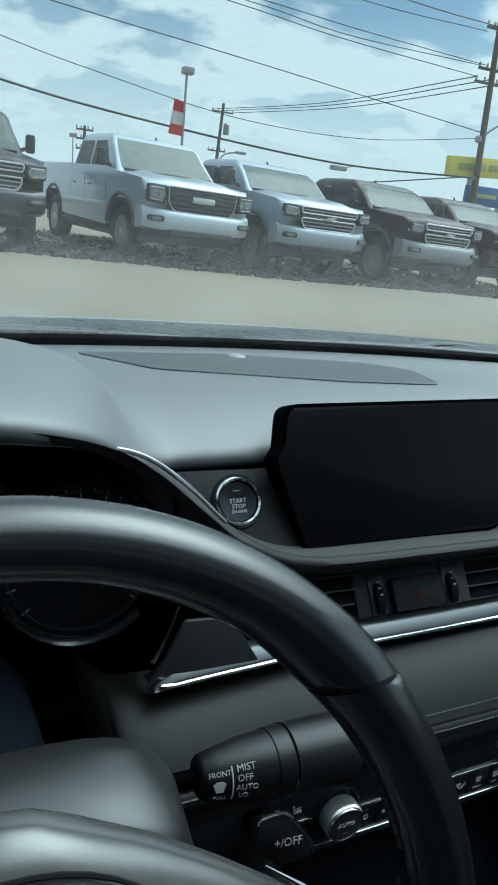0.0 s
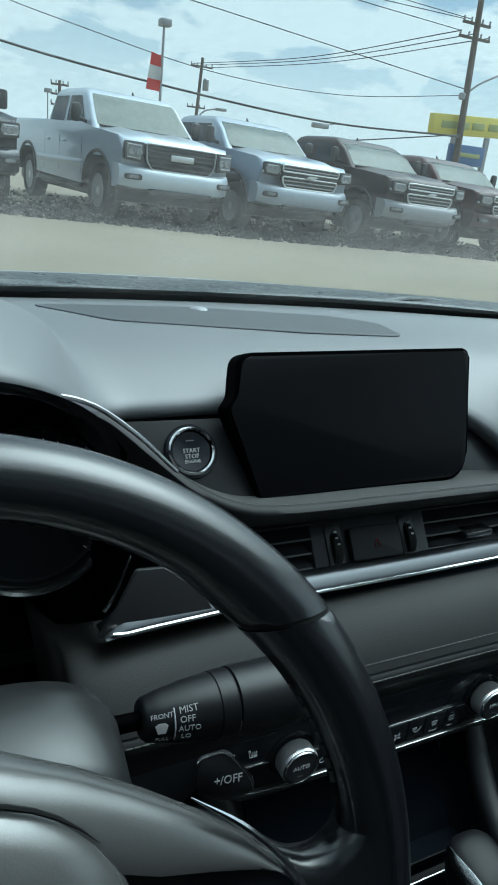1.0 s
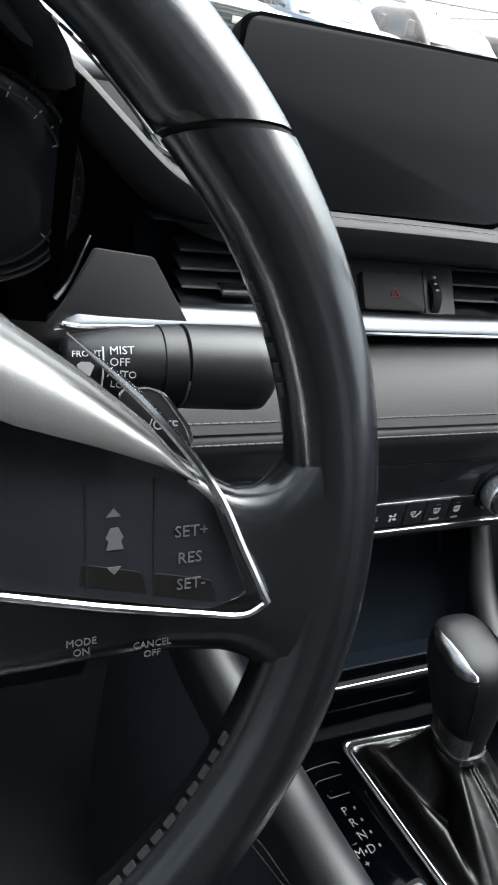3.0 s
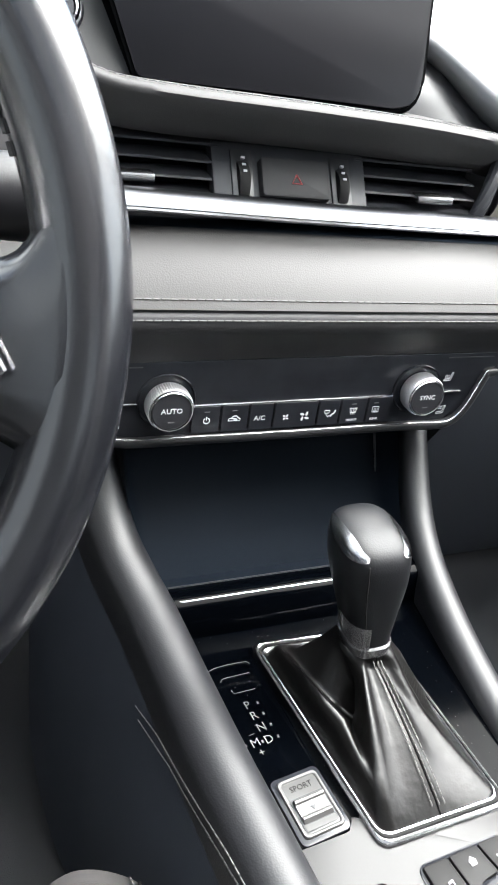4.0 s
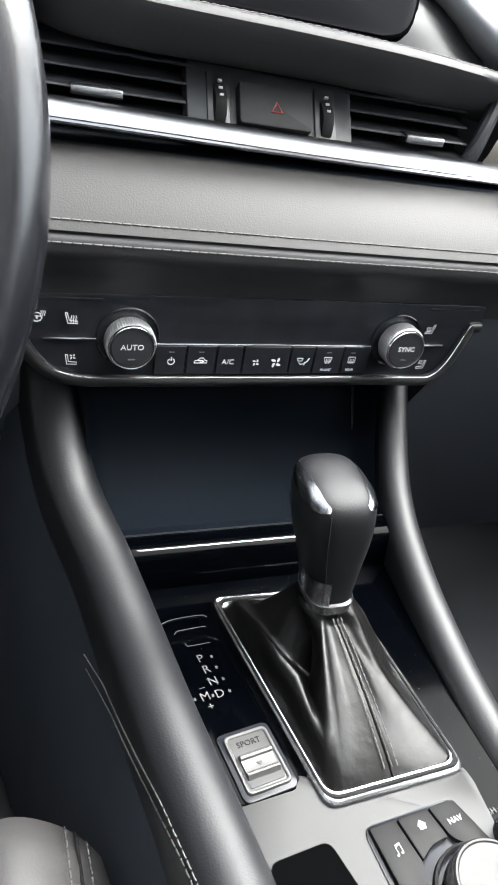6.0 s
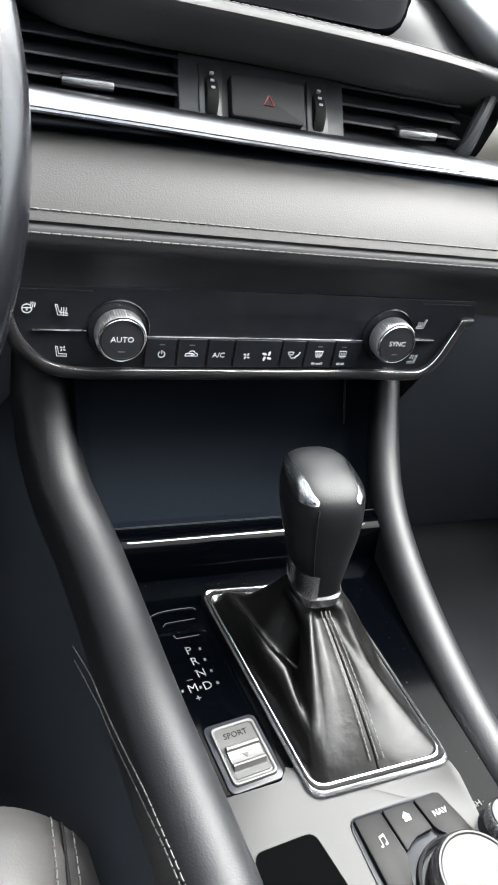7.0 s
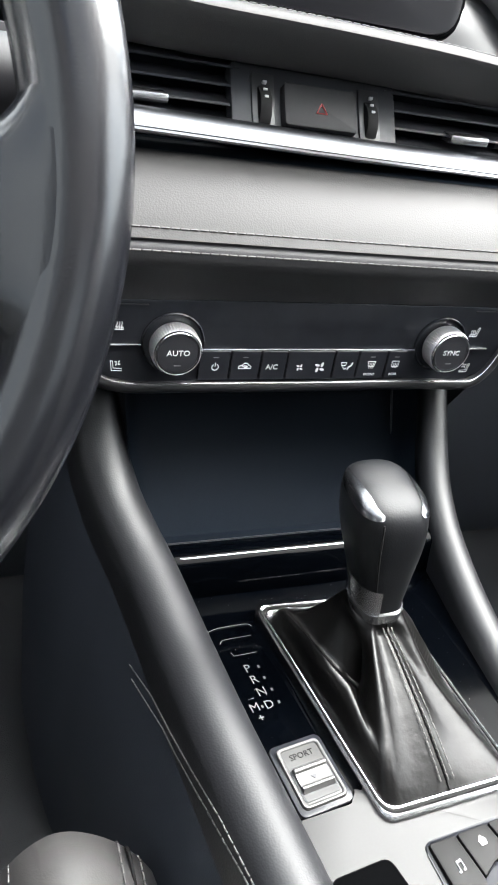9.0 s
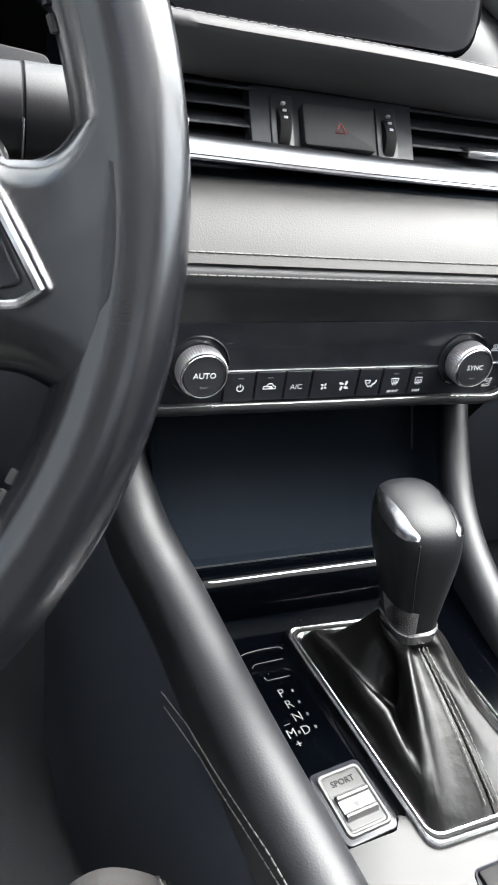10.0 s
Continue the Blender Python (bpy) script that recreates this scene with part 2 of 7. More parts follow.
def prism(bm, outline, depth, m=Matrix(), bevel=0.0, segments=2):
    """An outline in the local x, y plane with a depth towards local +z, its front rim rounded."""
    lo = [bm.verts.new(m @ Vector((x, y, 0))) for x, y in outline]
    hi = [bm.verts.new(m @ Vector((x, y, depth))) for x, y in outline]
    n = len(outline)
    made = [bm.faces.new(hi), bm.faces.new(lo[::-1])]
    made += [bm.faces.new((lo[i], lo[(i + 1) % n], hi[(i + 1) % n], hi[i])) for i in range(n)]
    if bevel:
        edges = [e for e in bm.edges if e.verts[0] in hi and e.verts[1] in hi]
        bmesh.ops.bevel(bm, geom=edges, offset=bevel, segments=segments, profile=0.5, affect="EDGES", clamp_overlap=True)
    return bm


def rounded(w, h, r, n=4, cx=0.0, cy=0.0):
    """The outline of a rounded rectangle."""
    pts = []
    for sx, sy, a0 in ((1, 1, 0), (-1, 1, 90), (-1, -1, 180), (1, -1, 270)):
        for k in range(n + 1):
            a = radians(a0 + 90 * k / n)
            pts.append((cx + sx * (w / 2 - r) + r * math.cos(a), cy + sy * (h / 2 - r) + r * math.sin(a)))
    return pts


def soften(pts, r, n=4):
    """Rounds the corners of an outline; r is one radius or one for each corner."""
    out, m = [], len(pts)
    for i in range(m):
        p, a, b = Vector(pts[i]), Vector(pts[i - 1]), Vector(pts[(i + 1) % m])
        q = r[i] if isinstance(r, (list, tuple)) else r
        u, v = (a - p), (b - p)
        q = min(q, 0.45 * u.length, 0.45 * v.length)
        s, e = p + u.normalized() * q, p + v.normalized() * q
        for k in range(n + 1):
            t = k / n
            out.append(tuple((1 - t) ** 2 * s + 2 * t * (1 - t) * p + t * t * e))
    return out


def box(bm, lo, hi, bevel=0.0, m=Matrix(), segments=2):
    c = [(x, y, z) for x in (lo[0], hi[0]) for y in (lo[1], hi[1]) for z in (lo[2], hi[2])]
    v = [bm.verts.new(m @ Vector(p)) for p in c]
    f = [bm.faces.new([v[i] for i in q]) for q in ((0, 1, 3, 2), (4, 6, 7, 5), (0, 4, 5, 1), (2, 3, 7, 6), (0, 2, 6, 4), (1, 5, 7, 3))]
    if bevel:
        bmesh.ops.bevel(bm, geom=list({e for g in f for e in g.edges}), offset=bevel, segments=segments, profile=0.5, affect="EDGES", clamp_overlap=True)
    return bm


def lathe(bm, profile, m=Matrix(), sides=32, cap=True):
    """A (radius, height) profile turned about the local z axis."""
    rows = [[m @ Vector((r * math.cos(a), r * math.sin(a), h)) for a in (2 * math.pi * k / sides for k in range(sides))] for r, h in profile]
    return lattice(bm, rows, close_v=True, cap=cap)


def facing(origin, right, up):
    """The frame of a face: local x to its right, y up it, z out of it."""
    x = Vector(right).normalized()
    z = x.cross(Vector(up)).normalized()
    y = z.cross(x)
    m = Matrix((x, y, z)).transposed().to_4x4()
    m.translation = Vector(origin)
    return m


def lettering(body, size, m, mat, parent, name="lettering", depth=0.00015, label=""):
    """Raised print in the built-in font, centred on the frame m."""
    cu = bpy.data.curves.new(name, "FONT")
    cu.body, cu.size, cu.align_x, cu.align_y, cu.extrude = body, size, "CENTER", "CENTER", depth
    cu.resolution_u = 2
    tmp = bpy.data.objects.new("tmp", cu)
    scene.collection.objects.link(tmp)
    me = bpy.data.meshes.new_from_object(tmp.evaluated_get(bpy.context.evaluated_depsgraph_get()))
    bpy.data.objects.remove(tmp)
    me.transform(m)
    me.materials.clear()
    me.materials.append(mat)
    ob = new(name, me)
    ob.parent = parent
    ob.matrix_parent_inverse = WORLD_OF.get(parent.name, Matrix()).inverted()
    return tagged(ob, label or f"white printed {body}" if len(body) > 1 else label)


def stitches(bm, path, length, gap, r, lift=(0, 0, 0)):
    """A row of short thread stitches along a path."""
    pts = [Vector(p) for p in path]
    acc, step = [0.0], length + gap
    for a, b in zip(pts, pts[1:]):
        acc.append(acc[-1] + (b - a).length)

    def at(s):
        for i in range(len(pts) - 1):
            if s <= acc[i + 1] or i == len(pts) - 2:
                t = (s - acc[i]) / max(1e-9, acc[i + 1] - acc[i])
                return pts[i].lerp(pts[i + 1], t) + Vector(lift)
    for k in range(int(acc[-1] / step)):
        a, b = at(k * step), at(k * step + length)
        mid = (a + b) / 2
        tube(bm, [a - Vector(lift) * 0.6, a.lerp(mid, 0.35), b.lerp(mid, 0.35), b - Vector(lift) * 0.6], r, 5)
    return bm


def drop(x):
    return -0.028 * x


# ---- dashboard ----
def edge_of_pad(x):
    """Rear edge (y, z) of the dash pad at x."""
    keys = [(-0.80, 0.10, 0.985), (-0.55, 0.10, 0.990), (-0.486, 0.122, 0.995), (-0.456, 0.10, 1.004), (-0.441, 0.08, 1.014), (-0.426, 0.063, 1.028), (-0.40, 0.05, 1.038), (-0.375, 0.04, 1.043), (-0.343, 0.036, 1.045),
            (-0.31, 0.04, 1.040), (-0.28, 0.05, 1.032), (-0.26, 0.063, 1.022), (-0.245, 0.08, 1.008), (-0.232, 0.10, 0.996), (-0.215, 0.120, 0.986), (-0.20, 0.126, 0.984), (0.06, 0.124, 0.984), (0.10, 0.112, 0.968),
            (0.13, 0.100, 0.950), (0.16, 0.084, 0.930), (0.19, 0.070, 0.914), (0.23, 0.060, 0.908), (0.40, 0.052, 0.910), (0.80, 0.045, 0.915)]
    def at(u):
        for a, b in zip(keys, keys[1:]):
            if u <= b[0]:
                t = max(0.0, (u - a[0]) / (b[0] - a[0]))
                return a[1] + (b[1] - a[1]) * t, a[2] + (b[2] - a[2]) * t
        return keys[-1][1:]
    near = [at(x + d) for d in (-0.014, -0.009, -0.004, 0.0, 0.004, 0.009, 0.014)]
    return sum(p[0] for p in near) / 7, sum(p[1] for p in near) / 7


def pad_top(x, y):
    """Height of the dash pad's upper face."""
    u = (x + 0.343) / (0.114 - 0.035 * max(0.0, (y - 0.30) / 0.08))
    bulge = 0.050 * max(0.0, 1 - u * u) ** 0.6 * max(0.0, 1 - max(0.0, (y - 0.06) / 0.34) ** 1.6)
    far = min(1.0, max(0.0, (y - 0.18) / 0.25))
    return 1.0035 + drop(x) * 0.8 + bulge + 0.004 * math.sin(min(1, max(0, (y - 0.1) / 0.3)) * math.pi) - 0.011 * far * far * (3 - 2 * far)


def base_of_glass(x):
    return 0.435 - 0.16 * (x / 0.75) ** 2


dashboard = thing("dashboard", (0, 0.2, 0.75), "black leather-wrapped car dashboard with chrome strip and stitched padding", "dashboard")
bm = bmesh.new()
rows = []
for i in range(241):
    x = -0.76 + 1.52 * i / 240
    ye, ze = edge_of_pad(x)
    yb = base_of_glass(x)
    sec = [(ye + 0.05, ze - 0.016), (ye + 0.012, ze - 0.013), (ye + 0.003, ze - 0.010), (ye, ze - 0.005), (ye + 0.0015, ze)]
    for k in range(1, 15):
        y = ye + (yb - ye) * (k / 14) ** 1.4
        s = min(1.0, (y - ye) / 0.11)
        top = pad_top(x, y)
        sec.append((y, ze + (top - ze) * (1 - (1 - s) ** 2.4)))
    sec.append((yb + 0.03, sec[-1][1] - 0.02))
    rows.append([(x, y, z) for y, z in sec])
lattice(bm, rows)
pad = part("dash_pad", bm, PAD, dashboard, "soft grained dash top with gauge hood, windshield sheen in its grey", smooth=60)

LAMP_LENS = material("pale_sensor_lens", (0.30, 0.31, 0.32), 0.12, vary=0.1, grain=200)
# speaker grille let into the pad
bm = bmesh.new()
outline = soften([(-0.215, 0.375), (-0.165, 0.280), (0.0, 0.236), (0.108, 0.226), (0.130, 0.30), (0.10, 0.352), (-0.05, 0.392)], 0.012, 4)
vs = [bm.verts.new((x, y, pad_top(x, y) + 0.0015)) for x, y in outline]
bm.faces.new(vs)
bmesh.ops.triangulate(bm, faces=bm.faces)
GRILLE = material("speaker_mesh", (0.055, 0.057, 0.060), 0.42, vary=0.1, grain=1500, bump=0.12, bump_scale=700, cells=True)
part("speaker_grille", bm, GRILLE, dashboard, "fine black perforated speaker grille", smooth=0)
bm = bmesh.new()
tube(bm, [(x, y, pad_top(x, y) + 0.0008) for x, y in outline + outline[:1]], 0.0009, 6)
part("grille_rim", bm, PAD, dashboard)
bm = bmesh.new()
lathe(bm, [(0.010, -0.003), (0.0098, 0.001), (0.008, 0.0028), (0.004, 0.0038), (0.0001, 0.004)], Matrix.Translation((-0.045, 0.372, pad_top(-0.045, 0.372) + 0.001)), 20)
part("light_sensor", bm, LAMP_LENS, dashboard, "small domed pale sunlight sensor")

# lip under the screen: rolled, stitched edge that runs up to the gauge hood
LIP = curve([(-0.232, 0.112, 0.990), (-0.212, 0.108, 0.979), (-0.185, 0.098, 0.956), (-0.160, 0.086, 0.936), (-0.130, 0.072, 0.924), (-0.09, 0.065, 0.921), (0.0, 0.064, 0.919), (0.08, 0.066, 0.916), (0.145, 0.072, 0.911), (0.19, 0.082, 0.905)], 60)
bm = bmesh.new()
rows = []
for p in LIP:
    k = min(1, max(0, (p.x + 0.235) / 0.09))
    rows.append([p + Vector((0, a, b)) for a, b in ((0.05 * k + 0.006, 0.007 * k), (0.022 * k + 0.004, 0.004), (0.008, 0.0045), (0.002, 0.003), (0, 0), (0.0015, -0.003), (0.008, -0.009), (0.020, -0.018), (0.030, -0.026), (0.05, -0.028))])
lattice(bm, rows)
lip = part("stitched_lip", bm, LIP_SKIN, dashboard, "rolled dark leatherette lip with grey stitching", smooth=60)
bm = bmesh.new()
stitches(bm, [p + Vector((0, 0.004, 0.0043)) for p in LIP[16:]], 0.0045, 0.0012, 0.0004, (0, 0, 0.0004))
part("stitching", bm, THREAD, lip)

# panel that carries the start button
P0, P1 = Vector((0, 0.083, 0.924)), Vector((0, 0.126, 0.986))
up = (P1 - P0).normalized()
slope = facing(P0, (1, 0, 0), up)


def on_slope(x, z):
    return x, (z - P0.z) / up.z


bm = bmesh.new()
outline = [on_slope(x, z) for x, z in [(-0.226, 0.9775), (-0.125, 0.9755), (-0.104, 0.922), (-0.118, 0.916), (-0.14, 0.924), (-0.159, 0.934), (-0.185, 0.953), (-0.208, 0.973)]]
prism(bm, soften(outline, 0.004, 2), 0.006, slope @ Matrix.Translation((0, 0, -0.009)), 0.001)
back = bmesh.new()
prism(back, [on_slope(x, z) for x, z in [(-0.230, 0.990), (-0.10, 0.990), (-0.10, 0.93), (-0.16, 0.94)]], 0.002, slope @ Matrix.Translation((0, 0, -0.016)))
part("shadow_gap", back, RUBBER, dashboard)
part("start_panel", bm, SWITCH_SKIN, dashboard, "dark satin trim panel round the start button")
start_at = slope @ Matrix.Translation((-0.156, (0.957 - P0.z) / up.z, -0.003))
start_button = thing("start_button", start_at.translation, "round black engine start button with chrome ring", "button")
bm = bmesh.new()
lathe(bm, [(0.0195, -0.002), (0.0195, 0.001), (0.0185, 0.0025), (0.0170, 0.0020), (0.0165, -0.001)], start_at, 40, cap=False)
part("bezel", bm, GLOSS, start_button)
bm = bmesh.new()
lathe(bm, [(0.0172, -0.001), (0.0172, 0.0036), (0.0160, 0.0048), (0.0148, 0.0036), (0.0146, -0.001)], start_at, 40, cap=False)
part("ring", bm, CHROME, start_button, "bright chrome ring")
bm = bmesh.new()
lathe(bm, [(0.0146, -0.001), (0.0144, 0.0015), (0.0138, 0.0022), (0.006, 0.0012), (0.0001, 0.0010)], start_at, 40)
cap_ = part("cap", bm, GLOSS, start_button)
for word, dy, s in (("START", 0.0004, 0.0044), ("STOP", -0.0036, 0.0044), ("ENGINE", -0.0072, 0.0034)):
    lettering(word, s, start_at @ Matrix.Translation((0, dy, 0.0020)), DIM_PRINT, cap_)
bm = bmesh.new()
box(bm, (-0.003, 0.0072, 0.0016), (0.003, 0.0080, 0.0021), 0, start_at)
part("indicator", bm, FAINT_PRINT, cap_)

# wing panel beside the screen and the fill below
bm = bmesh.new()
rows = []
for i in range(25):
    x = 0.05 + 0.15 * i / 24
    ye, ze = edge_of_pad(x)
    zl = 0.919 + drop(x) - 0.003
    top = max(ze - 0.012, zl + 0.0015)
    rows.append([(x, 0.10 + 0.02 * (1 - i / 24), zl - 0.002), (x, 0.098, zl + 0.002), (x, 0.102, zl + 0.3 * (top - zl)), (x, 0.110, zl + 0.7 * (top - zl)), (x, max(ye + 0.012, 0.116), top), (x, ye + 0.05, top)])
lattice(bm, rows)
part("wing_panel", bm, SATIN, dashboard, "dark satin curved trim beside the screen", smooth=50)

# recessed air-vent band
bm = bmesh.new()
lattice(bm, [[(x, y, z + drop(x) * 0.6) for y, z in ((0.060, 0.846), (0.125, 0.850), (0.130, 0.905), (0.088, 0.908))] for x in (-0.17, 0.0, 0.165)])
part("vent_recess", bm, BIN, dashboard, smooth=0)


def louvre(x0, x1, tab, name="air_vent"):
    """A dash vent: frame ends, slats and a chrome slider."""
    v = thing(name, ((x0 + x1) / 2, 0.09, 0.87), "black dashboard air vent with thin slats and chrome tab", "air vent", "dashboard vents")
    for k in range(4):
        z = 0.8605 + 0.0095 * k
        y = 0.079 + 0.0055 * k
        b = bmesh.new()
        lattice(b, [[(x, y + dy, z + dz + drop(x) * 0.6) for dy, dz in ((0, 0), (0.001, 0.0011), (0.02, 0.004), (0.022, 0.003), (0.001, -0.0005))] for x in (x0, (x0 + x1) / 2, x1)], close_v=True, cap=True)
        part("slat", b, PLASTIC, v)
    b = bmesh.new()
    z = 0.870 + drop(tab) * 0.6
    box(b, (tab - 0.0150, 0.0765, z - 0.0029), (tab + 0.0150, 0.090, z + 0.0029), 0.0016)
    part("slider", b, BRUSHED, v, "small satin chrome slider tab")
    return v


louvre(-0.150, -0.052, -0.112)
louvre(0.047, 0.147, 0.108)
HZ = facing((-0.002, 0.0795, 0.8765), (1, 0, drop(1) * 0.6), (0, 0.015, 0.0205))
hazard = thing("hazard_switch", (0, 0.08, 0.8765), "dark rectangular hazard switch with red triangle between thumbwheels", "switch")
bm = bmesh.new()
prism(bm, rounded(0.112, 0.046, 0.003), 0.010, HZ @ Matrix.Translation((0, 0.002, -0.016)), 0.0015)
part("surround", bm, PLASTIC, hazard)
bm = bmesh.new()
prism(bm, rounded(0.049, 0.0265, 0.0025), 0.008, HZ @ Matrix.Translation((0, 0, -0.0072)), 0.0015)
button = part("button", bm, SWITCH_SKIN, hazard, "flat dark grey button face")
bm = bmesh.new()
tri = [Vector((0.0040 * math.cos(a), 0.0040 * math.sin(a) - 0.002, 0.0010)) for a in (radians(90), radians(210), radians(330))]
tube(bm, [HZ @ p for p in tri + tri[:1]], 0.0006, 5)
part("triangle_mark", bm, RED_PRINT, button)
for x in (-0.036, 0.036):
    bm = bmesh.new()
    box(bm, (x - 0.0075, -0.020, -0.010), (x + 0.0075, 0.019, -0.0045), 0.001, HZ)
    part("wheel_slot", bm, SATIN, hazard)
    bm = bmesh.new()
    lathe(bm, [(0.004, -0.0042), (0.0150, -0.0036), (0.0155, -0.002), (0.0155, 0.002), (0.0150, 0.0036), (0.004, 0.0042)], HZ @ Matrix.Translation((x, -0.001, -0.0145)) @ pose(0, 0, 0, 0, 90, 0), 40)
    w = part("thumbwheel", bm, RUBBER, hazard, "black ribbed thumbwheel with white marks")
    bm = bmesh.new()
    for dy in (0.012, 0.007, 0.002):
        box(bm, (x - 0.0012, dy - 0.0007, -0.001 - 0.03 * dy * dy / 0.0144 * 0.15), (x + 0.0012, dy + 0.0007, 0.0013 - 0.0045 * dy * dy / 0.000144), 0, HZ)
    part("tick", bm, DIM_PRINT, w)

# satin inlays at both ends of the vents
bm = bmesh.new()
lattice(bm, [[(x + k, y, z + drop(x) * 0.6) for k, y, z in ((-0.004, 0.0775, 0.855), (0.002, 0.076, 0.866), (0.010, 0.078, 0.884), (0.016, 0.086, 0.897))] for x in (0.158, 0.25, 0.45, 0.74)])
part("inlay", bm, INLAY, dashboard, "pale satin decorative inlay")
bm = bmesh.new()
tube(bm, curve([(0.146, 0.082, 0.853), (0.150, 0.080, 0.864), (0.156, 0.083, 0.880), (0.164, 0.09, 0.896)], 12), 0.0055, 10)
part("vent_end_trim", bm, PLASTIC, dashboard)
bm = bmesh.new()
prism(bm, soften([(-0.2365, -0.018), (-0.2255, -0.004), (-0.2105, 0.023), (-0.178, 0.019), (-0.155, -0.018)], 0.002, 2), 0.003, facing((0, 0.0695, 0.88), (1, 0.08, 0), (0, 0.12, 1)), 0.001)
part("side_trim", bm, SATIN, dashboard, "dark satin trim beside the gauges")
bm = bmesh.new()
tube(bm, curve([(-0.229, 0.056, 0.874), (-0.2205, 0.060, 0.884), (-0.210, 0.066, 0.906)], 10), lambda u: 0.0016 - 0.0008 * u, 6)
part("trim_edge", bm, SATIN_CHROME, dashboard)
bm = bmesh.new()
CHR = curve([(-0.2315, 0.048, 0.8668), (-0.222, 0.049, 0.8665), (-0.19, 0.053, 0.865), (-0.10, 0.061, 0.861), (0.0, 0.065, 0.857), (0.10, 0.068, 0.854), (0.20, 0.070, 0.8515), (0.40, 0.066, 0.848), (0.74, 0.045, 0.846)], 48)
rows = []
for i, p in enumerate(CHR):
    d = (CHR[min(i + 1, 47)] - CHR[max(i - 1, 0)]).normalized()
    side_ = d.cross(Vector((0, 0, 1))).normalized()
    cut = min(1.0, max(0.08, (p.x + 0.2345) / 0.016))
    rows.append([p + side_ * a + Vector((0, 0, -0.0045 + (b + 0.0045) * cut)) for a, b in ((0.0030, -0.0056), (0.0058, -0.0048), (0.0066, -0.0030), (0.0060, -0.0014), (0.0046, 0.0002), (0.0030, 0.0018), (0.0010, 0.0036), (-0.0012, 0.0052), (-0.0034, 0.0064), (-0.010, 0.0066), (-0.012, -0.0045))])
lattice(bm, rows, close_v=True)
strip = part("chrome_strip", bm, STRIP, dashboard, "long satin chrome accent strip")
# added bright tube stands for the highlight along the strip's lower edge
bm = bmesh.new()
edge = []
for i, p in enumerate(CHR):
    d = (CHR[min(i + 1, 47)] - CHR[max(i - 1, 0)]).normalized()
    edge.append(p + d.cross(Vector((0, 0, 1))).normalized() * 0.0058 + Vector((0, 0, -0.0030 * min(1.0, max(0.08, (p.x + 0.2345) / 0.016)))))
tube(bm, edge[2:], lambda u: 0.0017 * min(1.0, 0.2 + 20 * u), 8)
part("highlight_edge", bm, CHROME, strip, "chrome tube added as the strip's lower highlight")

# padded knee band under the strip
bm = bmesh.new()
SEAM = curve([(-0.268, 0.050, 0.818), (-0.258, 0.018, 0.817), (-0.240, 0.004, 0.816), (-0.15, 0.006, 0.813), (0.0, 0.008, 0.810), (0.16, 0.008, 0.808), (0.40, 0.004, 0.806), (0.76, -0.02, 0.804)], 60)
rows = []
for i, p in enumerate(SEAM):
    lift = 0.857 - 0.0008 + drop(p.x) * 0.6 - 0.810
    h = lift - (p.z - 0.810)
    rows.append([p + Vector((0, a, b * h / 0.043)) for a, b in ((0.075, 0.035), (0.062, 0.0335), (0.056, 0.0335), (0.048, 0.0318), (0.037, 0.0275), (0.026, 0.0212), (0.015, 0.0130), (0.007, 0.0060), (0.002, 0.0012))])
lattice(bm, rows)
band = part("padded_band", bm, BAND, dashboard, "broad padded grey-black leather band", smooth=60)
bm = bmesh.new()
rows = []
for p in SEAM:
    rows.append([p + Vector((0, a, b)) for a, b in ((0.004, 0.0012), (0.003, -0.0008), (0.0016, -0.0014), (0.0002, -0.0028), (-0.0008, -0.006), (-0.0006, -0.010), (0.002, -0.015), (0.008, -0.022), (0.012, -0.032), (0.014, -0.044))])
lattice(bm, rows)
roll = part("lower_roll", bm, ROLL_SKIN, dashboard, "rolled black leather edge under the seam", smooth=60)
bm = bmesh.new()
stitches(bm, [p + Vector((0, 0.0065, 0.0058)) for p in SEAM], 0.0044, 0.0010, 0.0005, (0, -0.0003, 0.0004))
part("stitching", bm, THREAD, band, "row of pale grey stitching")
bm = bmesh.new()
stitches(bm, [p + Vector((0, -0.0006, -0.0043)) for p in SEAM], 0.0044, 0.0010, 0.0005, (0, -0.0004, 0.0002))
part("stitching", bm, THREAD, roll, "row of pale grey stitching")

# lower dash faces beside the centre stack
for side, x0, x1 in ((-1, -0.62, -0.157), (1, 0.157, 0.76)):
    bm = bmesh.new()
    xs = [x0 + (x1 - x0) * k / 10 for k in range(11)]
    lattice(bm, [[(x, y, z) for y, z in ((0.020, 0.786), (0.022, 0.77), (0.030, 0.74), (0.05, 0.70), (0.085, 0.64), (0.13, 0.57), (0.20, 0.45), (0.26, 0.34))] for x in xs])
    part("knee_panel", bm, KNEE, dashboard, "plain lower dash panel, footwell glare in its colour", smooth=60)
bm = bmesh.new()
lattice(bm, [[(x, y, z) for y, z in ((0.0225, 0.780), (0.0235, 0.770), (0.05, 0.768))] for x in (-0.158, 0.158)])
part("stack_face", bm, PLASTIC, dashboard, smooth=0)

# ---- gauges ----
cluster = thing("instrument_cluster", (-0.343, 0.15, 0.93), "dark instrument cluster with ringed gauges in a hood", "gauges")
bm = bmesh.new()
rows = []
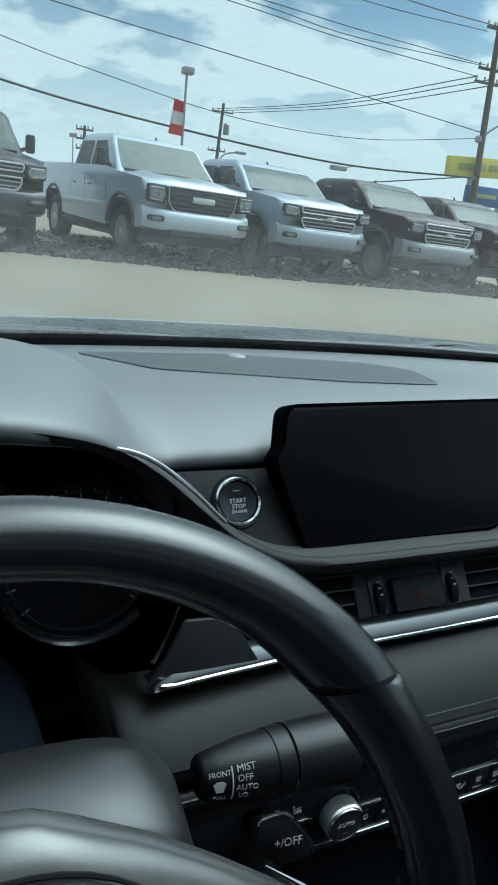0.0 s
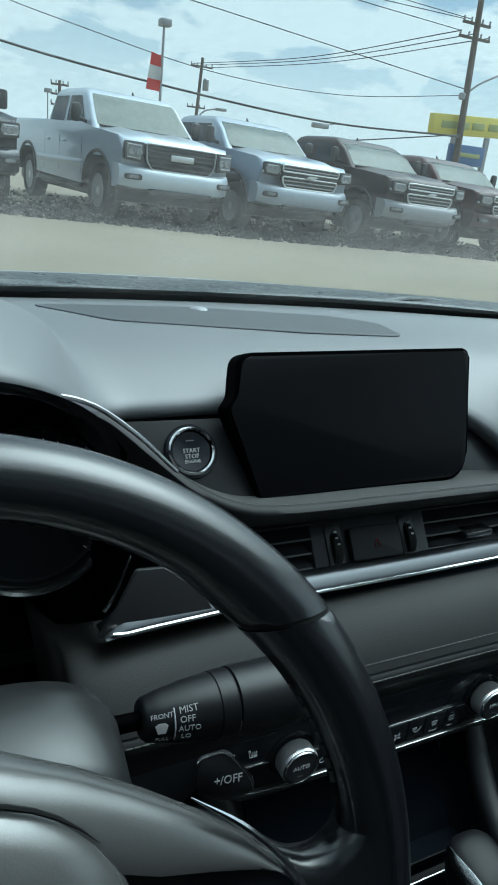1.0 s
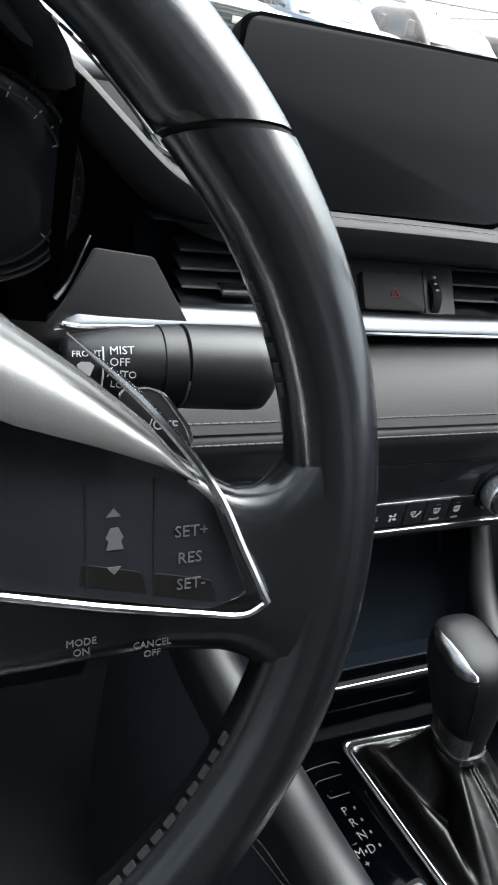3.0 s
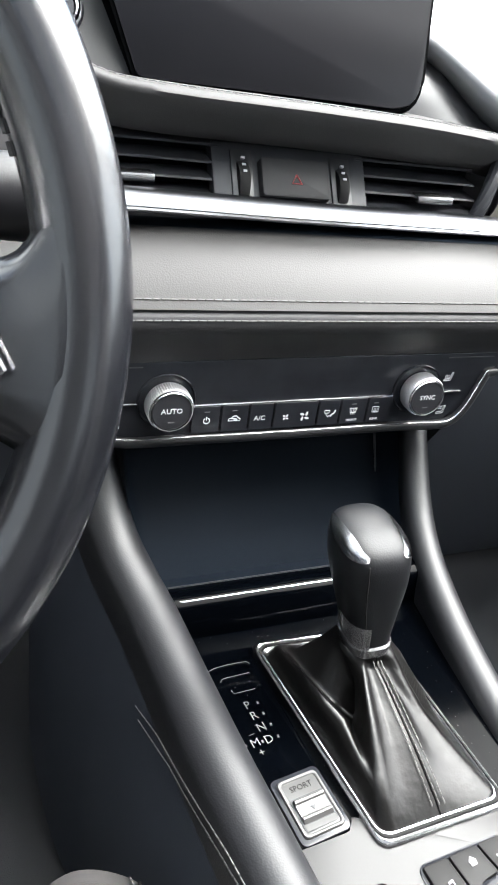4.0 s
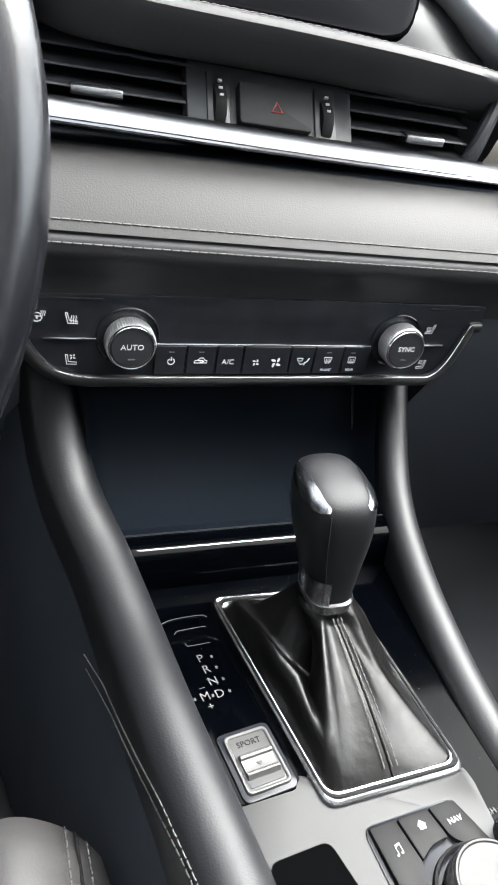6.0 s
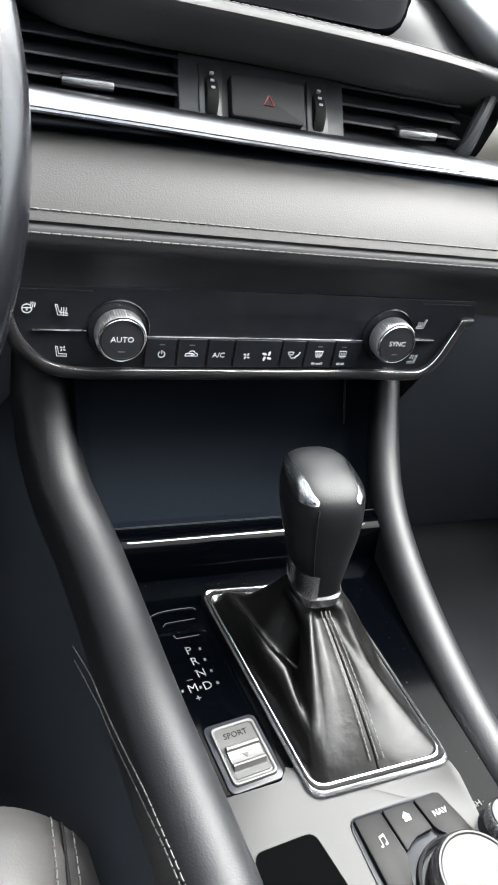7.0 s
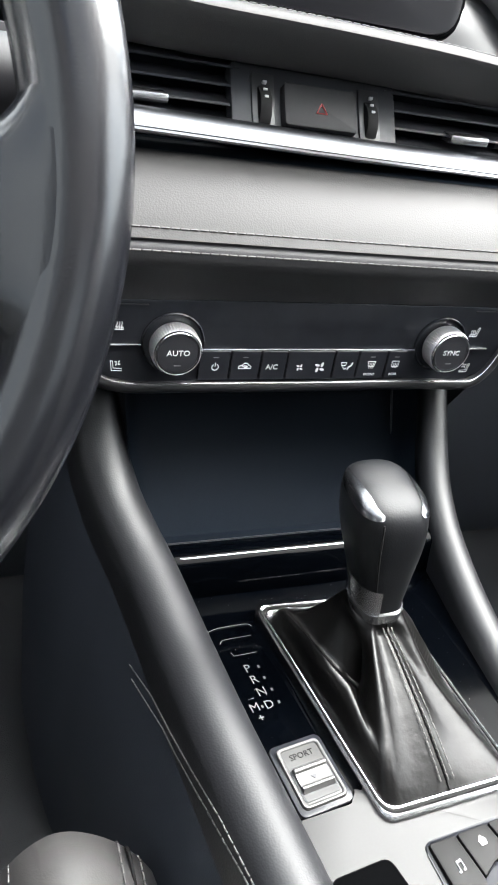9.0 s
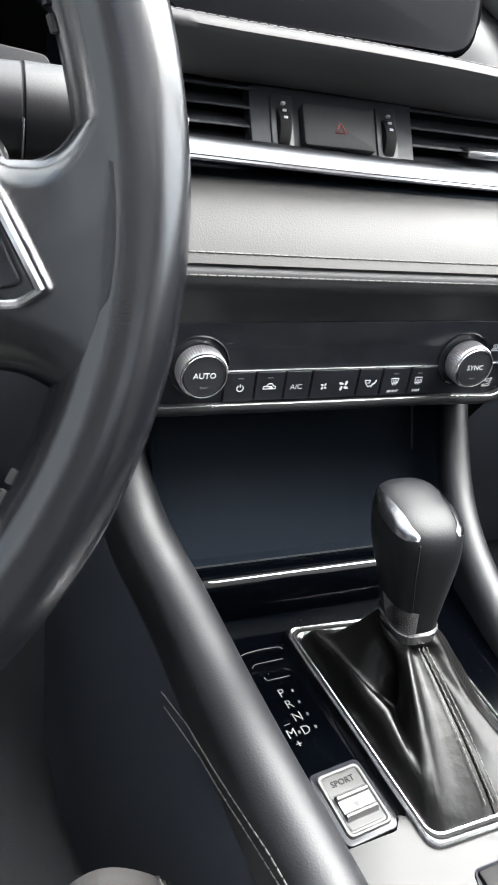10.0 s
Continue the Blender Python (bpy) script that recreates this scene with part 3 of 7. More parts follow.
for k in range(25):
    a = radians(180 * k / 24)
    c, s = math.cos(a), math.sin(a)
    rows.append([(-0.343 + 0.118 * c, 0.062 - 0.018 * s * s, 0.975 + 0.061 * s), (-0.343 + 0.121 * c, 0.056 - 0.015 * s * s, 0.977 + 0.061 * s), (-0.343 + 0.117 * c, 0.060 - 0.015 * s * s, 0.974 + 0.058 * s), (-0.343 + 0.112 * c, 0.15, 0.965 + 0.050 * s)])
lattice(bm, rows)
part("visor", bm, SATIN, cluster, "dark satin visor arch", smooth=60)
bm = bmesh.new()
tube(bm, curve([(-0.47, 0.080, 0.985), (-0.44, 0.075, 1.006), (-0.40, 0.07, 1.017), (-0.343, 0.068, 1.023), (-0.281, 0.072, 1.0165), (-0.240, 0.075, 1.008), (-0.209, 0.075, 0.987), (-0.179, 0.075, 0.958)], 40), 0.0016, 8)
part("hood_edge", bm, SATIN_CHROME, cluster, "thin satin line along the gauge hood")
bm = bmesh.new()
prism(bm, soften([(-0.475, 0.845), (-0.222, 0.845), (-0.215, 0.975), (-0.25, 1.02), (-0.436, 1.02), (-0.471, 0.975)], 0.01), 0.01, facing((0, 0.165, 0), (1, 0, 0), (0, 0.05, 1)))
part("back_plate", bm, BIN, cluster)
# shelf and cheek: shade under the hood is put into their colour
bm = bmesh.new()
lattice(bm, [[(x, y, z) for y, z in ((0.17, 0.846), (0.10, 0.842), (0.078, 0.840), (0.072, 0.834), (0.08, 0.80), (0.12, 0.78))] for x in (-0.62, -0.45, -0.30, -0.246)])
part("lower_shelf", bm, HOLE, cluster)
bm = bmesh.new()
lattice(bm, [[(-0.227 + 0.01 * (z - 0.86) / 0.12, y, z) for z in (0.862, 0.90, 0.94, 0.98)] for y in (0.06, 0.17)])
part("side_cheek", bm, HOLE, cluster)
for gx, gz, r in ((-0.263, 0.921, 0.0565), (-0.423, 0.921, 0.0565), (-0.343, 0.935, 0.050)):
    g = facing((gx, 0.112 if r > 0.052 else 0.135, gz), (1, 0, 0), (0, 0.15, 1))
    bm = bmesh.new()
    lathe(bm, [(r, -0.01), (r, 0.006), (r - 0.0010, 0.008), (r - 0.0026, 0.005), (r - 0.0042, 0.0)], g, 48, cap=False)
    ring = part("gauge_ring", bm, SATIN_CHROME, cluster, "thin satin gauge ring")
    bm = bmesh.new()
    lathe(bm, [(r - 0.004, 0.0), (0.0001, 0.0005)], g, 40)
    part("dial", bm, GLOSS, ring)
    bm = bmesh.new()
    lathe(bm, [(r - 0.0085, 0.0), (r - 0.0088, 0.003), (r - 0.0098, 0.003), (r - 0.0100, 0.0)], g, 48, cap=False)
    part("inner_ring", bm, SATIN, ring)
    bm = bmesh.new()
    for k in range(25):
        a = radians(-40 + 260 * k / 24)
        q = g @ pose(0, 0, 0, 0, 0, math.degrees(a))
        box(bm, (r - 0.013 + (0.003 if k % 2 else 0), -0.0004, 0.0008), (r - 0.007, 0.0004, 0.0012), 0, q)
    part("ticks", bm, DIM_PRINT, ring)

# ---- touch screen ----
display = thing("touch_screen", (-0.014, 0.12, 0.92), "switched-off black glass touch screen standing on the dashboard", "screen")
S0, S1 = Vector((0, 0.083, 0.922)), Vector((0, 0.121, 1.02))
sup = (S1 - S0).normalized()
sface = facing(S0, (1, 0, drop(1)), sup)


def on_screen(x, z):
    return x, (z - S0.z - drop(x)) / sup.z


corners = [(-0.1235, 1.0220), (0.092, 1.0215), (0.0885, 0.985), (0.084, 0.921), (-0.111, 0.9235), (-0.134, 0.986), (-0.1275, 0.994)]
outline = soften([on_screen(x, z) for x, z in corners], [0.010, 0.008, 0.02, 0.022, 0.004, 0.003, 0.003], 5)
bm = bmesh.new()
prism(bm, outline, 0.016, sface @ Matrix.Translation((0, 0, -0.0165)), 0.0025, 3)
shell = part("housing", bm, HOLE, display, "thin black screen housing")
inner = soften([on_screen(x, z) for x, z in [(-0.1205, 1.0195), (0.0895, 1.0190), (0.086, 0.985), (0.0815, 0.9235), (-0.1095, 0.926), (-0.1315, 0.986), (-0.125, 0.994)]], [0.009, 0.007, 0.02, 0.021, 0.004, 0.003, 0.003], 5)
bm = bmesh.new()
prism(bm, inner, 0.001, sface @ Matrix.Translation((0, 0, -0.0003)), 0.0005, 2)
part("glass", bm, SCREEN, display, "glossy black screen glass")
bm = bmesh.new()
prism(bm, soften([on_screen(x, z) for x, z in [(-0.10, 0.99), (0.075, 0.99), (0.07, 0.905), (-0.09, 0.905)]], 0.01), 0.03, sface @ Matrix.Translation((0, 0, -0.05)))
part("foot", bm, PLASTIC, display)

# ---- climate panel ----
CY = 0.019
face = facing((0, CY, 0), (1, 0, 0), (0, 0, 1))
climate = thing("climate_panel", (0, 0.03, 0.71), "glossy black climate control panel with two knurled knobs", "control panel")
lower = [(-0.157, 0.757), (-0.1535, 0.745), (-0.1465, 0.7345), (-0.137, 0.7262), (-0.119, 0.7218), (-0.08, 0.7212), (0.0, 0.7205), (0.08, 0.7205), (0.114, 0.7195), (0.127, 0.7212), (0.1365, 0.7320), (0.1450, 0.7560)]
bm = bmesh.new()
prism(bm, soften([(-0.158, 0.775)] + lower + [(0.158, 0.757), (0.158, 0.775)], 0.004, 3), 0.050, face @ Matrix.Translation((0, 0, -0.050)), 0.001)
body = part("fascia", bm, GLOSS, climate, "piano black fascia")
rim = curve([(x, CY - 0.0030, z) for x, z in [(-0.1575, 0.768)] + lower + [(0.1475, 0.7615), (0.1560, 0.7625)]], 90)
bm = bmesh.new()
rows = []
for i, p in enumerate(rim):
    d = (rim[min(i + 1, 89)] - rim[max(i - 1, 0)]).normalized()
    o = Vector((d.z, 0, -d.x))
    rows.append([p + o * k + Vector((0, h, 0)) for k, h in ((-0.0006, 0.004), (-0.0004, -0.0004), (0.0008, -0.0012), (0.003, -0.0014), (0.0065, 0.0004), (0.0088, 0.004), (0.0098, 0.010), (0.010, 0.03))])
lattice(bm, rows)
part("rim", bm, SATIN, climate, "dark satin lower rim", smooth=60)
bm = bmesh.new()
tube(bm, [p + Vector((0, -0.0006, 0.0002)) for p in rim[4:-6]], 0.0006, 6, up=(0, 1, 0))
part("rim_line", bm, SATIN_CHROME, climate, "fine bright edge line")
for x0, x1, zt in ((-0.146, -0.115, 0.7472), (-0.079, 0.072, 0.7439), (0.108, 0.130, 0.7448)):
    bm = bmesh.new()
    box(bm, (x0, CY - 0.0022, zt - 0.0007), (x1, CY + 0.001, zt + 0.0007), 0.0007)
    part("trim_line", bm, CHROME, climate, "thin bright trim line")
for x0, x1 in ((-0.152, -0.112), (0.112, 0.152)):
    bm = bmesh.new()
    box(bm, (x0, CY - 0.0006, 0.7715), (x1, CY + 0.001, 0.7722), 0)
    part("seam_line", bm, SATIN, climate)


def glyph(kind, x, z, s, parent, mat=PRINT, flip=1):
    """A small printed symbol on the panel's keys."""
    q = facing((x, CY - 0.0022, z), (1, 0, 0), (0, 0, 1))
    b, t = bmesh.new(), 0.10 * s

    face_out = q.to_3x3() @ Vector((0, 0, 1))

    def line(pts, r=t):
        tube(b, [q @ Vector((flip * p[0] * s, p[1] * s, 0)) for p in pts], r * 0.6, 5, up=face_out)

    def fan(cx, cy, size):
        for k in range(4):
            a = radians(50 + 90 * k)
            o, d, e = Vector((cx, cy)) + 0.36 * size * Vector((math.cos(a), math.sin(a))), a + 0.45, 0.165 * size
            blade = [(o.x + 1.6 * e * math.cos(w) * math.cos(d) - 0.8 * e * math.sin(w) * math.sin(d), o.y + 1.6 * e * math.cos(w) * math.sin(d) + 0.8 * e * math.sin(w) * math.cos(d)) for w in (i * math.pi / 5 for i in range(10))]
            prism(b, [(flip * u * s, v * s) for u, v in (blade if flip > 0 else blade[::-1])], 0.0002, q)
    if kind == "power":
        line([(0.42 * math.cos(a), 0.42 * math.sin(a)) for a in (radians(120 + 300 * k / 14) for k in range(15))])
        line([(0, 0.1), (0, 0.6)])
    elif kind == "fan":
        fan(0, 0, 1.0)
    elif kind == "car":
        line([(-0.8, -0.2), (-0.75, 0.1), (-0.35, 0.2), (-0.1, 0.5), (0.35, 0.5), (0.55, 0.2), (0.85, 0.1), (0.85, -0.2), (-0.8, -0.2)])
        line([(-0.35, 0.12), (0.25, 0.12), (0.42, 0.0), (0.25, -0.08), (-0.05, -0.08)], t * 1.2)
    elif kind == "screen":
        line([(-0.55, 0.45), (0.55, 0.45), (0.4, -0.25), (-0.4, -0.25), (-0.55, 0.45)])
        for k in (-0.25, 0, 0.25):
            line([(k, 0.25), (k + 0.06, -0.02), (k - 0.06, -0.3), (k, -0.55)], t * 0.8)
    elif kind == "rear":
        line([(-0.5, 0.5), (0.5, 0.5), (0.5, -0.3), (-0.5, -0.3), (-0.5, 0.5)])
        for k in (-0.25, 0, 0.25):
            line([(k, 0.25), (k + 0.06, -0.02), (k - 0.06, -0.3), (k, -0.55)], t * 0.8)
    elif kind == "mode":
        line([(-0.9, 0.5), (-0.1, 0.5), (-0.2, 0.1), (-0.8, 0.1), (-0.9, 0.5)])
        line([(0.15, -0.5), (0.3, -0.1), (0.6, 0.0), (0.8, 0.5)], t * 1.6)
        line([(-0.6, -0.1), (-0.3, -0.45), (0.0, -0.3)])
    elif kind == "seat":
        line([(-0.70, 0.62), (-0.50, 0.60), (-0.26, -0.22), (0.58, -0.34), (0.60, -0.56), (-0.42, -0.54), (-0.70, 0.62)], t * 0.9)
        for k in (0.0, 0.25, 0.50):
            line([(k - 0.10, 0.30), (k - 0.04, 0.12), (k - 0.14, -0.10), (k - 0.06, -0.32), (k - 0.12, -0.46)], t * 0.9)
    elif kind == "cooled_seat":
        line([(-0.62, 0.55), (-0.40, 0.53), (-0.28, -0.30), (0.58, -0.36), (0.60, -0.60), (-0.46, -0.58), (-0.62, 0.55)], t * 0.9)
        fan(0.14, 0.30, 0.62)
    elif kind == "wheel":
        line([(0.48 * math.cos(a) - 0.15, 0.48 * math.sin(a) - 0.1) for a in (radians(55 + 322 * k / 16) for k in range(17))])
        line([(-0.60, -0.05), (-0.30, 0.0), (0.0, 0.0), (0.30, -0.05)])
        line([(-0.15, -0.02), (-0.15, -0.30)], t * 1.6)
        for k in (0.22, 0.42, 0.62):
            line([(k, 0.62), (k + 0.07, 0.42), (k - 0.05, 0.22), (k + 0.02, 0.05)], t * 0.8)
    return part("symbol", b, mat, parent, smooth=0)


KEY_X = [-0.0790, -0.0582, -0.0381, -0.0200, 0.0134, 0.0310, 0.0525, 0.0735]
MARK_X = [-0.0680, -0.0487, -0.0302, 0.0, 0.0231, 0.0413, 0.0595]
key_marks = ["power", "car", "A/C", "fans", "mode", "screen", "rear"]
for a, b_, mark, xm in zip(KEY_X, KEY_X[1:], key_marks, MARK_X):
    bm = bmesh.new()
    prism(bm, rounded(b_ - a - 0.0008, 0.0205, 0.001, 2, (a + b_) / 2, 0.7328), 0.0022, face @ Matrix.Translation((0, 0, -0.0002)), 0.0005, 1)
    key = part("key", bm, GLOSS, climate, f"small black key marked {mark}" if mark == "A/C" else "")
    if mark == "A/C":
        lettering("A/C", 0.0050, face @ Matrix.Translation((xm, 0.7318, 0.0021)), PRINT, key)
    elif mark == "fans":
        glyph("fan", -0.0109, 0.7315, 0.0044, key)
        glyph("fan", 0.0034, 0.7315, 0.0068, key)
    else:
        glyph(mark, xm, 0.7332 if mark in ("screen", "rear") else 0.7322, 0.0050, key)
        if mark in ("screen", "rear"):
            lettering("FRONT" if mark == "screen" else "REAR", 0.0026, face @ Matrix.Translation((xm, 0.7258, 0.0021)), PRINT, key)
    if mark in ("power", "car", "screen", "rear"):
        bm = bmesh.new()
        box(bm, (xm - 0.0018, CY - 0.0022, 0.7385), (xm + 0.0018, CY - 0.0019, 0.7391))
        part("indicator", bm, FAINT_PRINT, key)
for x, z, k in ((-0.1295, 0.7602, "seat"), (-0.1293, 0.7338, "cooled_seat"), (-0.1482, 0.7612, "wheel"), (0.1147, 0.7574, "seat"), (0.1162, 0.7303, "cooled_seat")):
    glyph(k, x, z, 0.0056, body, DIM_PRINT if x > 0 else PRINT, -1 if x > 0 else 1)


def dial_knob(x, word):
    k = part("knob", lathe(bmesh.new(), [(0.0195, -0.001), (0.0195, 0.0012), (0.0188, 0.0018), (0.0178, 0.0004), (0.0140, 0.0004)], face @ Matrix.Translation((x, 0.748, 0)), 40), GLOSS, climate, "round dial knob with knurled chrome rim")
    q = face @ Matrix.Translation((x, 0.748, 0))
    b = bmesh.new()
    prof = [(0.0140, 0.002), (0.0146, 0.004), (0.0146, 0.0128), (0.0141, 0.0147), (0.0133, 0.0153), (0.0128, 0.0147)]
    n = 116
    rows = [[q @ Vector(((r + (0.0006 if (i % 2 and 0.003 < h < 0.0135) else 0)) * math.cos(2 * math.pi * i / n), (r + (0.0006 if (i % 2 and 0.003 < h < 0.0135) else 0)) * math.sin(2 * math.pi * i / n), h)) for i in range(n)] for r, h in prof]
    lattice(b, rows, close_v=True)
    part("knurled_rim", b, KNURL, k, "knurled satin chrome rim", smooth=20)
    b = bmesh.new()
    lathe(b, [(0.0129, 0.0140), (0.0128, 0.0151), (0.0121, 0.0157), (0.0001, 0.0159)], q, 40)
    part("cap", b, PLASTIC, k)
    b = bmesh.new()
    lathe(b, [(0.0127, 0.0150), (0.0130, 0.0161), (0.0136, 0.0163), (0.0141, 0.0156), (0.0142, 0.0146)], q, 48, cap=False)
    part("edge_ring", b, CHROME, k, "thin chrome edge ring")
    lettering(word, 0.0050, q @ Matrix.Translation((0, 0.0005, 0.0160)), PRINT, k)
    b = bmesh.new()
    box(b, (-0.002, -0.0078, 0.0157), (0.002, -0.0070, 0.0161), 0, q)
    part("indicator", b, FAINT_PRINT, k)


dial_knob(-0.096, "AUTO")
dial_knob(0.0908, "SYNC")

# ---- open storage bin below the panel ----
console = thing("center_console", (0, -0.2, 0.30), "black car center console with padded leather rails and silver plate", "console")
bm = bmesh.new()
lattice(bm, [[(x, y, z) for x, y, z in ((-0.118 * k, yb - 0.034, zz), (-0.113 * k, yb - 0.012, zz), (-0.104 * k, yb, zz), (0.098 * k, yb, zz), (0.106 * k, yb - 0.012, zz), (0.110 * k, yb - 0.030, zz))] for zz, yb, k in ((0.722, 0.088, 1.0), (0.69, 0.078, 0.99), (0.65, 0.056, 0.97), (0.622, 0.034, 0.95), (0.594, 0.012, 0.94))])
part("bin_wall", bm, BIN, console, "inner wall of the storage bin, shade in its colour", smooth=50)
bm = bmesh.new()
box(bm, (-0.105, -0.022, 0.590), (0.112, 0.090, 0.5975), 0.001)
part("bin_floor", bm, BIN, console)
bm = bmesh.new()
lattice(bm, [[(x, y, z) for y, z in ((-0.012, 0.6125), (-0.015, 0.6165), (-0.019, 0.6178), (-0.024, 0.6174), (-0.0315, 0.6150), (-0.0335, 0.6130), (-0.0385, 0.5885))] for x in (-0.102, -0.05, 0.05, 0.114)])
part("bin_lip", bm, CONSOLE_BLACK, console, "matt black lip of the storage bin", smooth=40)
bm = bmesh.new()
lattice(bm, [[(x, y, 0.589) for y in (-0.0375, -0.12, -0.46)] for x in (-0.100, -0.05, 0.05, 0.112)])
part("top_panel", bm, CONSOLE_BLACK, console, "piano black console top", smooth=25)
bm = bmesh.new()
tube(bm, [(-0.0885, -0.0275, 0.6155), (-0.086, -0.0285, 0.6160), (0.086, -0.0285, 0.6160), (0.0885, -0.0275, 0.6155)], 0.0008, 8)
part("trim_line", bm, SATIN_CHROME, console, "thin bright trim line")
bm = bmesh.new()
tube(bm, [(-0.100, -0.0150, 0.6178), (0.108, -0.0150, 0.6178)], 0.0006, 6)
part("lip_edge", bm, SATIN, console)

bm = bmesh.new()
tube(bm, [(0.0960, 0.072, 0.700), (0.0990, 0.052, 0.650), (0.1010, 0.016, 0.608)], 0.0009, 6)
part("bin_edge", bm, SATIN, console)

# padded rails either side
RAIL = [(0.1330, 0.078, 0.722), (0.1285, 0.052, 0.690), (0.1240, 0.028, 0.664), (0.1190, 0.004, 0.646), (0.1140, -0.025, 0.632), (0.1095, -0.06, 0.621), (0.1050, -0.10, 0.613), (0.1010, -0.15, 0.606), (0.0990, -0.20, 0.602), (0.0990, -0.26, 0.602), (0.100, -0.36, 0.606), (0.100, -0.50, 0.61)]
RAIL_DRIVER = [(0.1390, 0.075, 0.720), (0.1355, 0.055, 0.694), (0.1315, 0.035, 0.670), (0.1255, 0.014, 0.652), (0.1185, -0.008, 0.641), (0.1120, -0.03, 0.633), (0.1065, -0.06, 0.627), (0.1015, -0.10, 0.624), (0.0975, -0.15, 0.627), (0.0915, -0.20, 0.628), (0.085, -0.26, 0.630), (0.079, -0.36, 0.638), (0.076, -0.50, 0.646)]
for side, line in ((-1, RAIL_DRIVER), (1, RAIL)):
    path = curve([(side * x, y, z - 0.018) for x, y, z in line], 50)
    bm = bmesh.new()
    rows = []
    r, flare = (0.0185, 1.0) if side < 0 else (0.0130, 0.35)
    sec = [(-r * 0.9, -0.028), (-r * 0.98, -0.008)] + [(-r * math.cos(a), r * math.sin(a)) for a in (radians(9 + 150 * k / 12) for k in range(13))]
    sec += [(r * (1.02 + flare * f), z) for f, z in ((0.0, -0.004), (0.08, -0.016), (0.28, -0.034), (0.53, -0.055), (0.98, -0.10), (1.38, -0.20), (1.58, -0.33))]
    for i, p in enumerate(path):
        d = (path[min(i + 1, 49)] - path[max(i - 1, 0)]).normalized()
        s = d.cross(Vector((0, 0, 1))).normalized()
        u = s.cross(d)
        o = s if s.x * side > 0 else -s
        row = [p + o * a + u * b for a, b in sec[:16]]
        row += [row[15] + o * (a - sec[15][0]) + Vector((0, 0, b - sec[15][1])) for a, b in sec[16:]]
        rows.append(row)
    lattice(bm, [row[:17] for row in rows])
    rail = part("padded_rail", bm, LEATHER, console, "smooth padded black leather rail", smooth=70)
    bm = bmesh.new()
    lattice(bm, [row[16:] for row in rows])
    part("rail_flank", bm, FLANK, rail, "plain side of the rail, lifted bluish shade in its colour", smooth=70)

    def on_rail(u, k):
        i, j = int(u), int(k)
        a, b = rows[i][j].lerp(rows[i][j + 1], k - j), rows[i + 1][j].lerp(rows[i + 1][j + 1], k - j)
        return a.lerp(b, u - i)
    for u0, low in ((26.0, 0.0), (26.8, 0.50)):
        bm = bmesh.new()
        seam = []
        for u in np.linspace(u0, 48.0, 80):
            v = min(1.0, (u - 24.9) / 17.0)
            seam.append(on_rail(u, 16.9 - 3.2 * v - 1.5 * v * v + low * (0.6 + 0.9 * v)))
        stitches(bm, seam, 0.0040, 0.0013, 0.00042, (side * 0.0005, 0, 0.0005))
        part("stitching", bm, THREAD, rail, "row of pale stitching")

# silver plate behind the lever
bm = bmesh.new()
flat = Matrix.Translation((0, 0, 0.5885))
outline = soften([(-0.073, -0.196), (-0.033, -0.1945), (-0.030, -0.185), (-0.024, -0.19), (0.060, -0.19), (0.0665, -0.208), (0.064, -0.235), (0.070, -0.30), (0.074, -0.46), (-0.085, -0.46), (-0.080, -0.30)], 0.003, 2)
prism(bm, outline, 0.004, flat, 0.0008)
plate = part("silver_plate", bm, PLATE, console, "pale satin silver console plate")

# selector display and sport switch
bm = bmesh.new()
prism(bm, soften([(-0.084, -0.070), (-0.052, -0.064), (-0.044, -0.067), (-0.032, -0.186), (-0.036, -0.192), (-0.073, -0.196), (-0.079, -0.15)], 0.004, 3), 0.0016, Matrix.Translation((0, 0, 0.5895)), 0.0006)
gate = part("selector_display", bm, CONSOLE_BLACK, console, "black gear selector display")
bm = bmesh.new()
tube(bm, curve([(-0.0835, -0.0755, 0.5912), (-0.0815, -0.0725, 0.5912), (-0.0726, -0.0682, 0.5912), (-0.0530, -0.0672, 0.5912), (-0.0489, -0.0694, 0.5912)], 16), 0.0003, 5)
tube(bm, curve([(-0.0728, -0.0805, 0.5912), (-0.0715, -0.0785, 0.5912), (-0.0681, -0.0776, 0.5912), (-0.0516, -0.0768, 0.5912)], 14), 0.00025, 5)
tube(bm, curve([(-0.0680, -0.0880, 0.5912), (-0.0672, -0.0902, 0.5912), (-0.0655, -0.0908, 0.5912), (-0.0522, -0.0902, 0.5912)], 14), 0.00025, 5)
part("edge_line", bm, SELECTOR_PRINT, gate)
up_q = facing((0, 0, 0.5912), (1, 0.15, 0), (-0.15, 1, 0))
for ch, x, y in (("P", -0.0616, -0.1015), ("R", -0.0600, -0.1098), ("N", -0.0583, -0.1187), ("D", -0.0567, -0.1279), ("M", -0.0657, -0.1285), ("+", -0.0640, -0.1356), ("_", -0.0665, -0.1195)):
    q = up_q.copy()
    q.translation = (x, y, 0.5912)
    lettering(ch, 0.0080 if ch.isalpha() else 0.0070, q, SELECTOR_PRINT, gate, label=f"white gear letter {ch}" if ch.isalpha() else "")
bm = bmesh.new()
for x, y in ((-0.0544, -0.1010), (-0.0535, -0.1094), (-0.0518, -0.1182), (-0.0505, -0.1272), (-0.0722, -0.1291), (-0.0611, -0.1284)):
    box(bm, (x - 0.0007, y - 0.0010, 0.5909), (x + 0.0007, y + 0.0010, 0.5914))
part("marks", bm, MARK_PRINT, gate)
sport = thing("sport_switch", (-0.05, -0.174, 0.59), "silver rocker switch marked SPORT in the console", "switch")
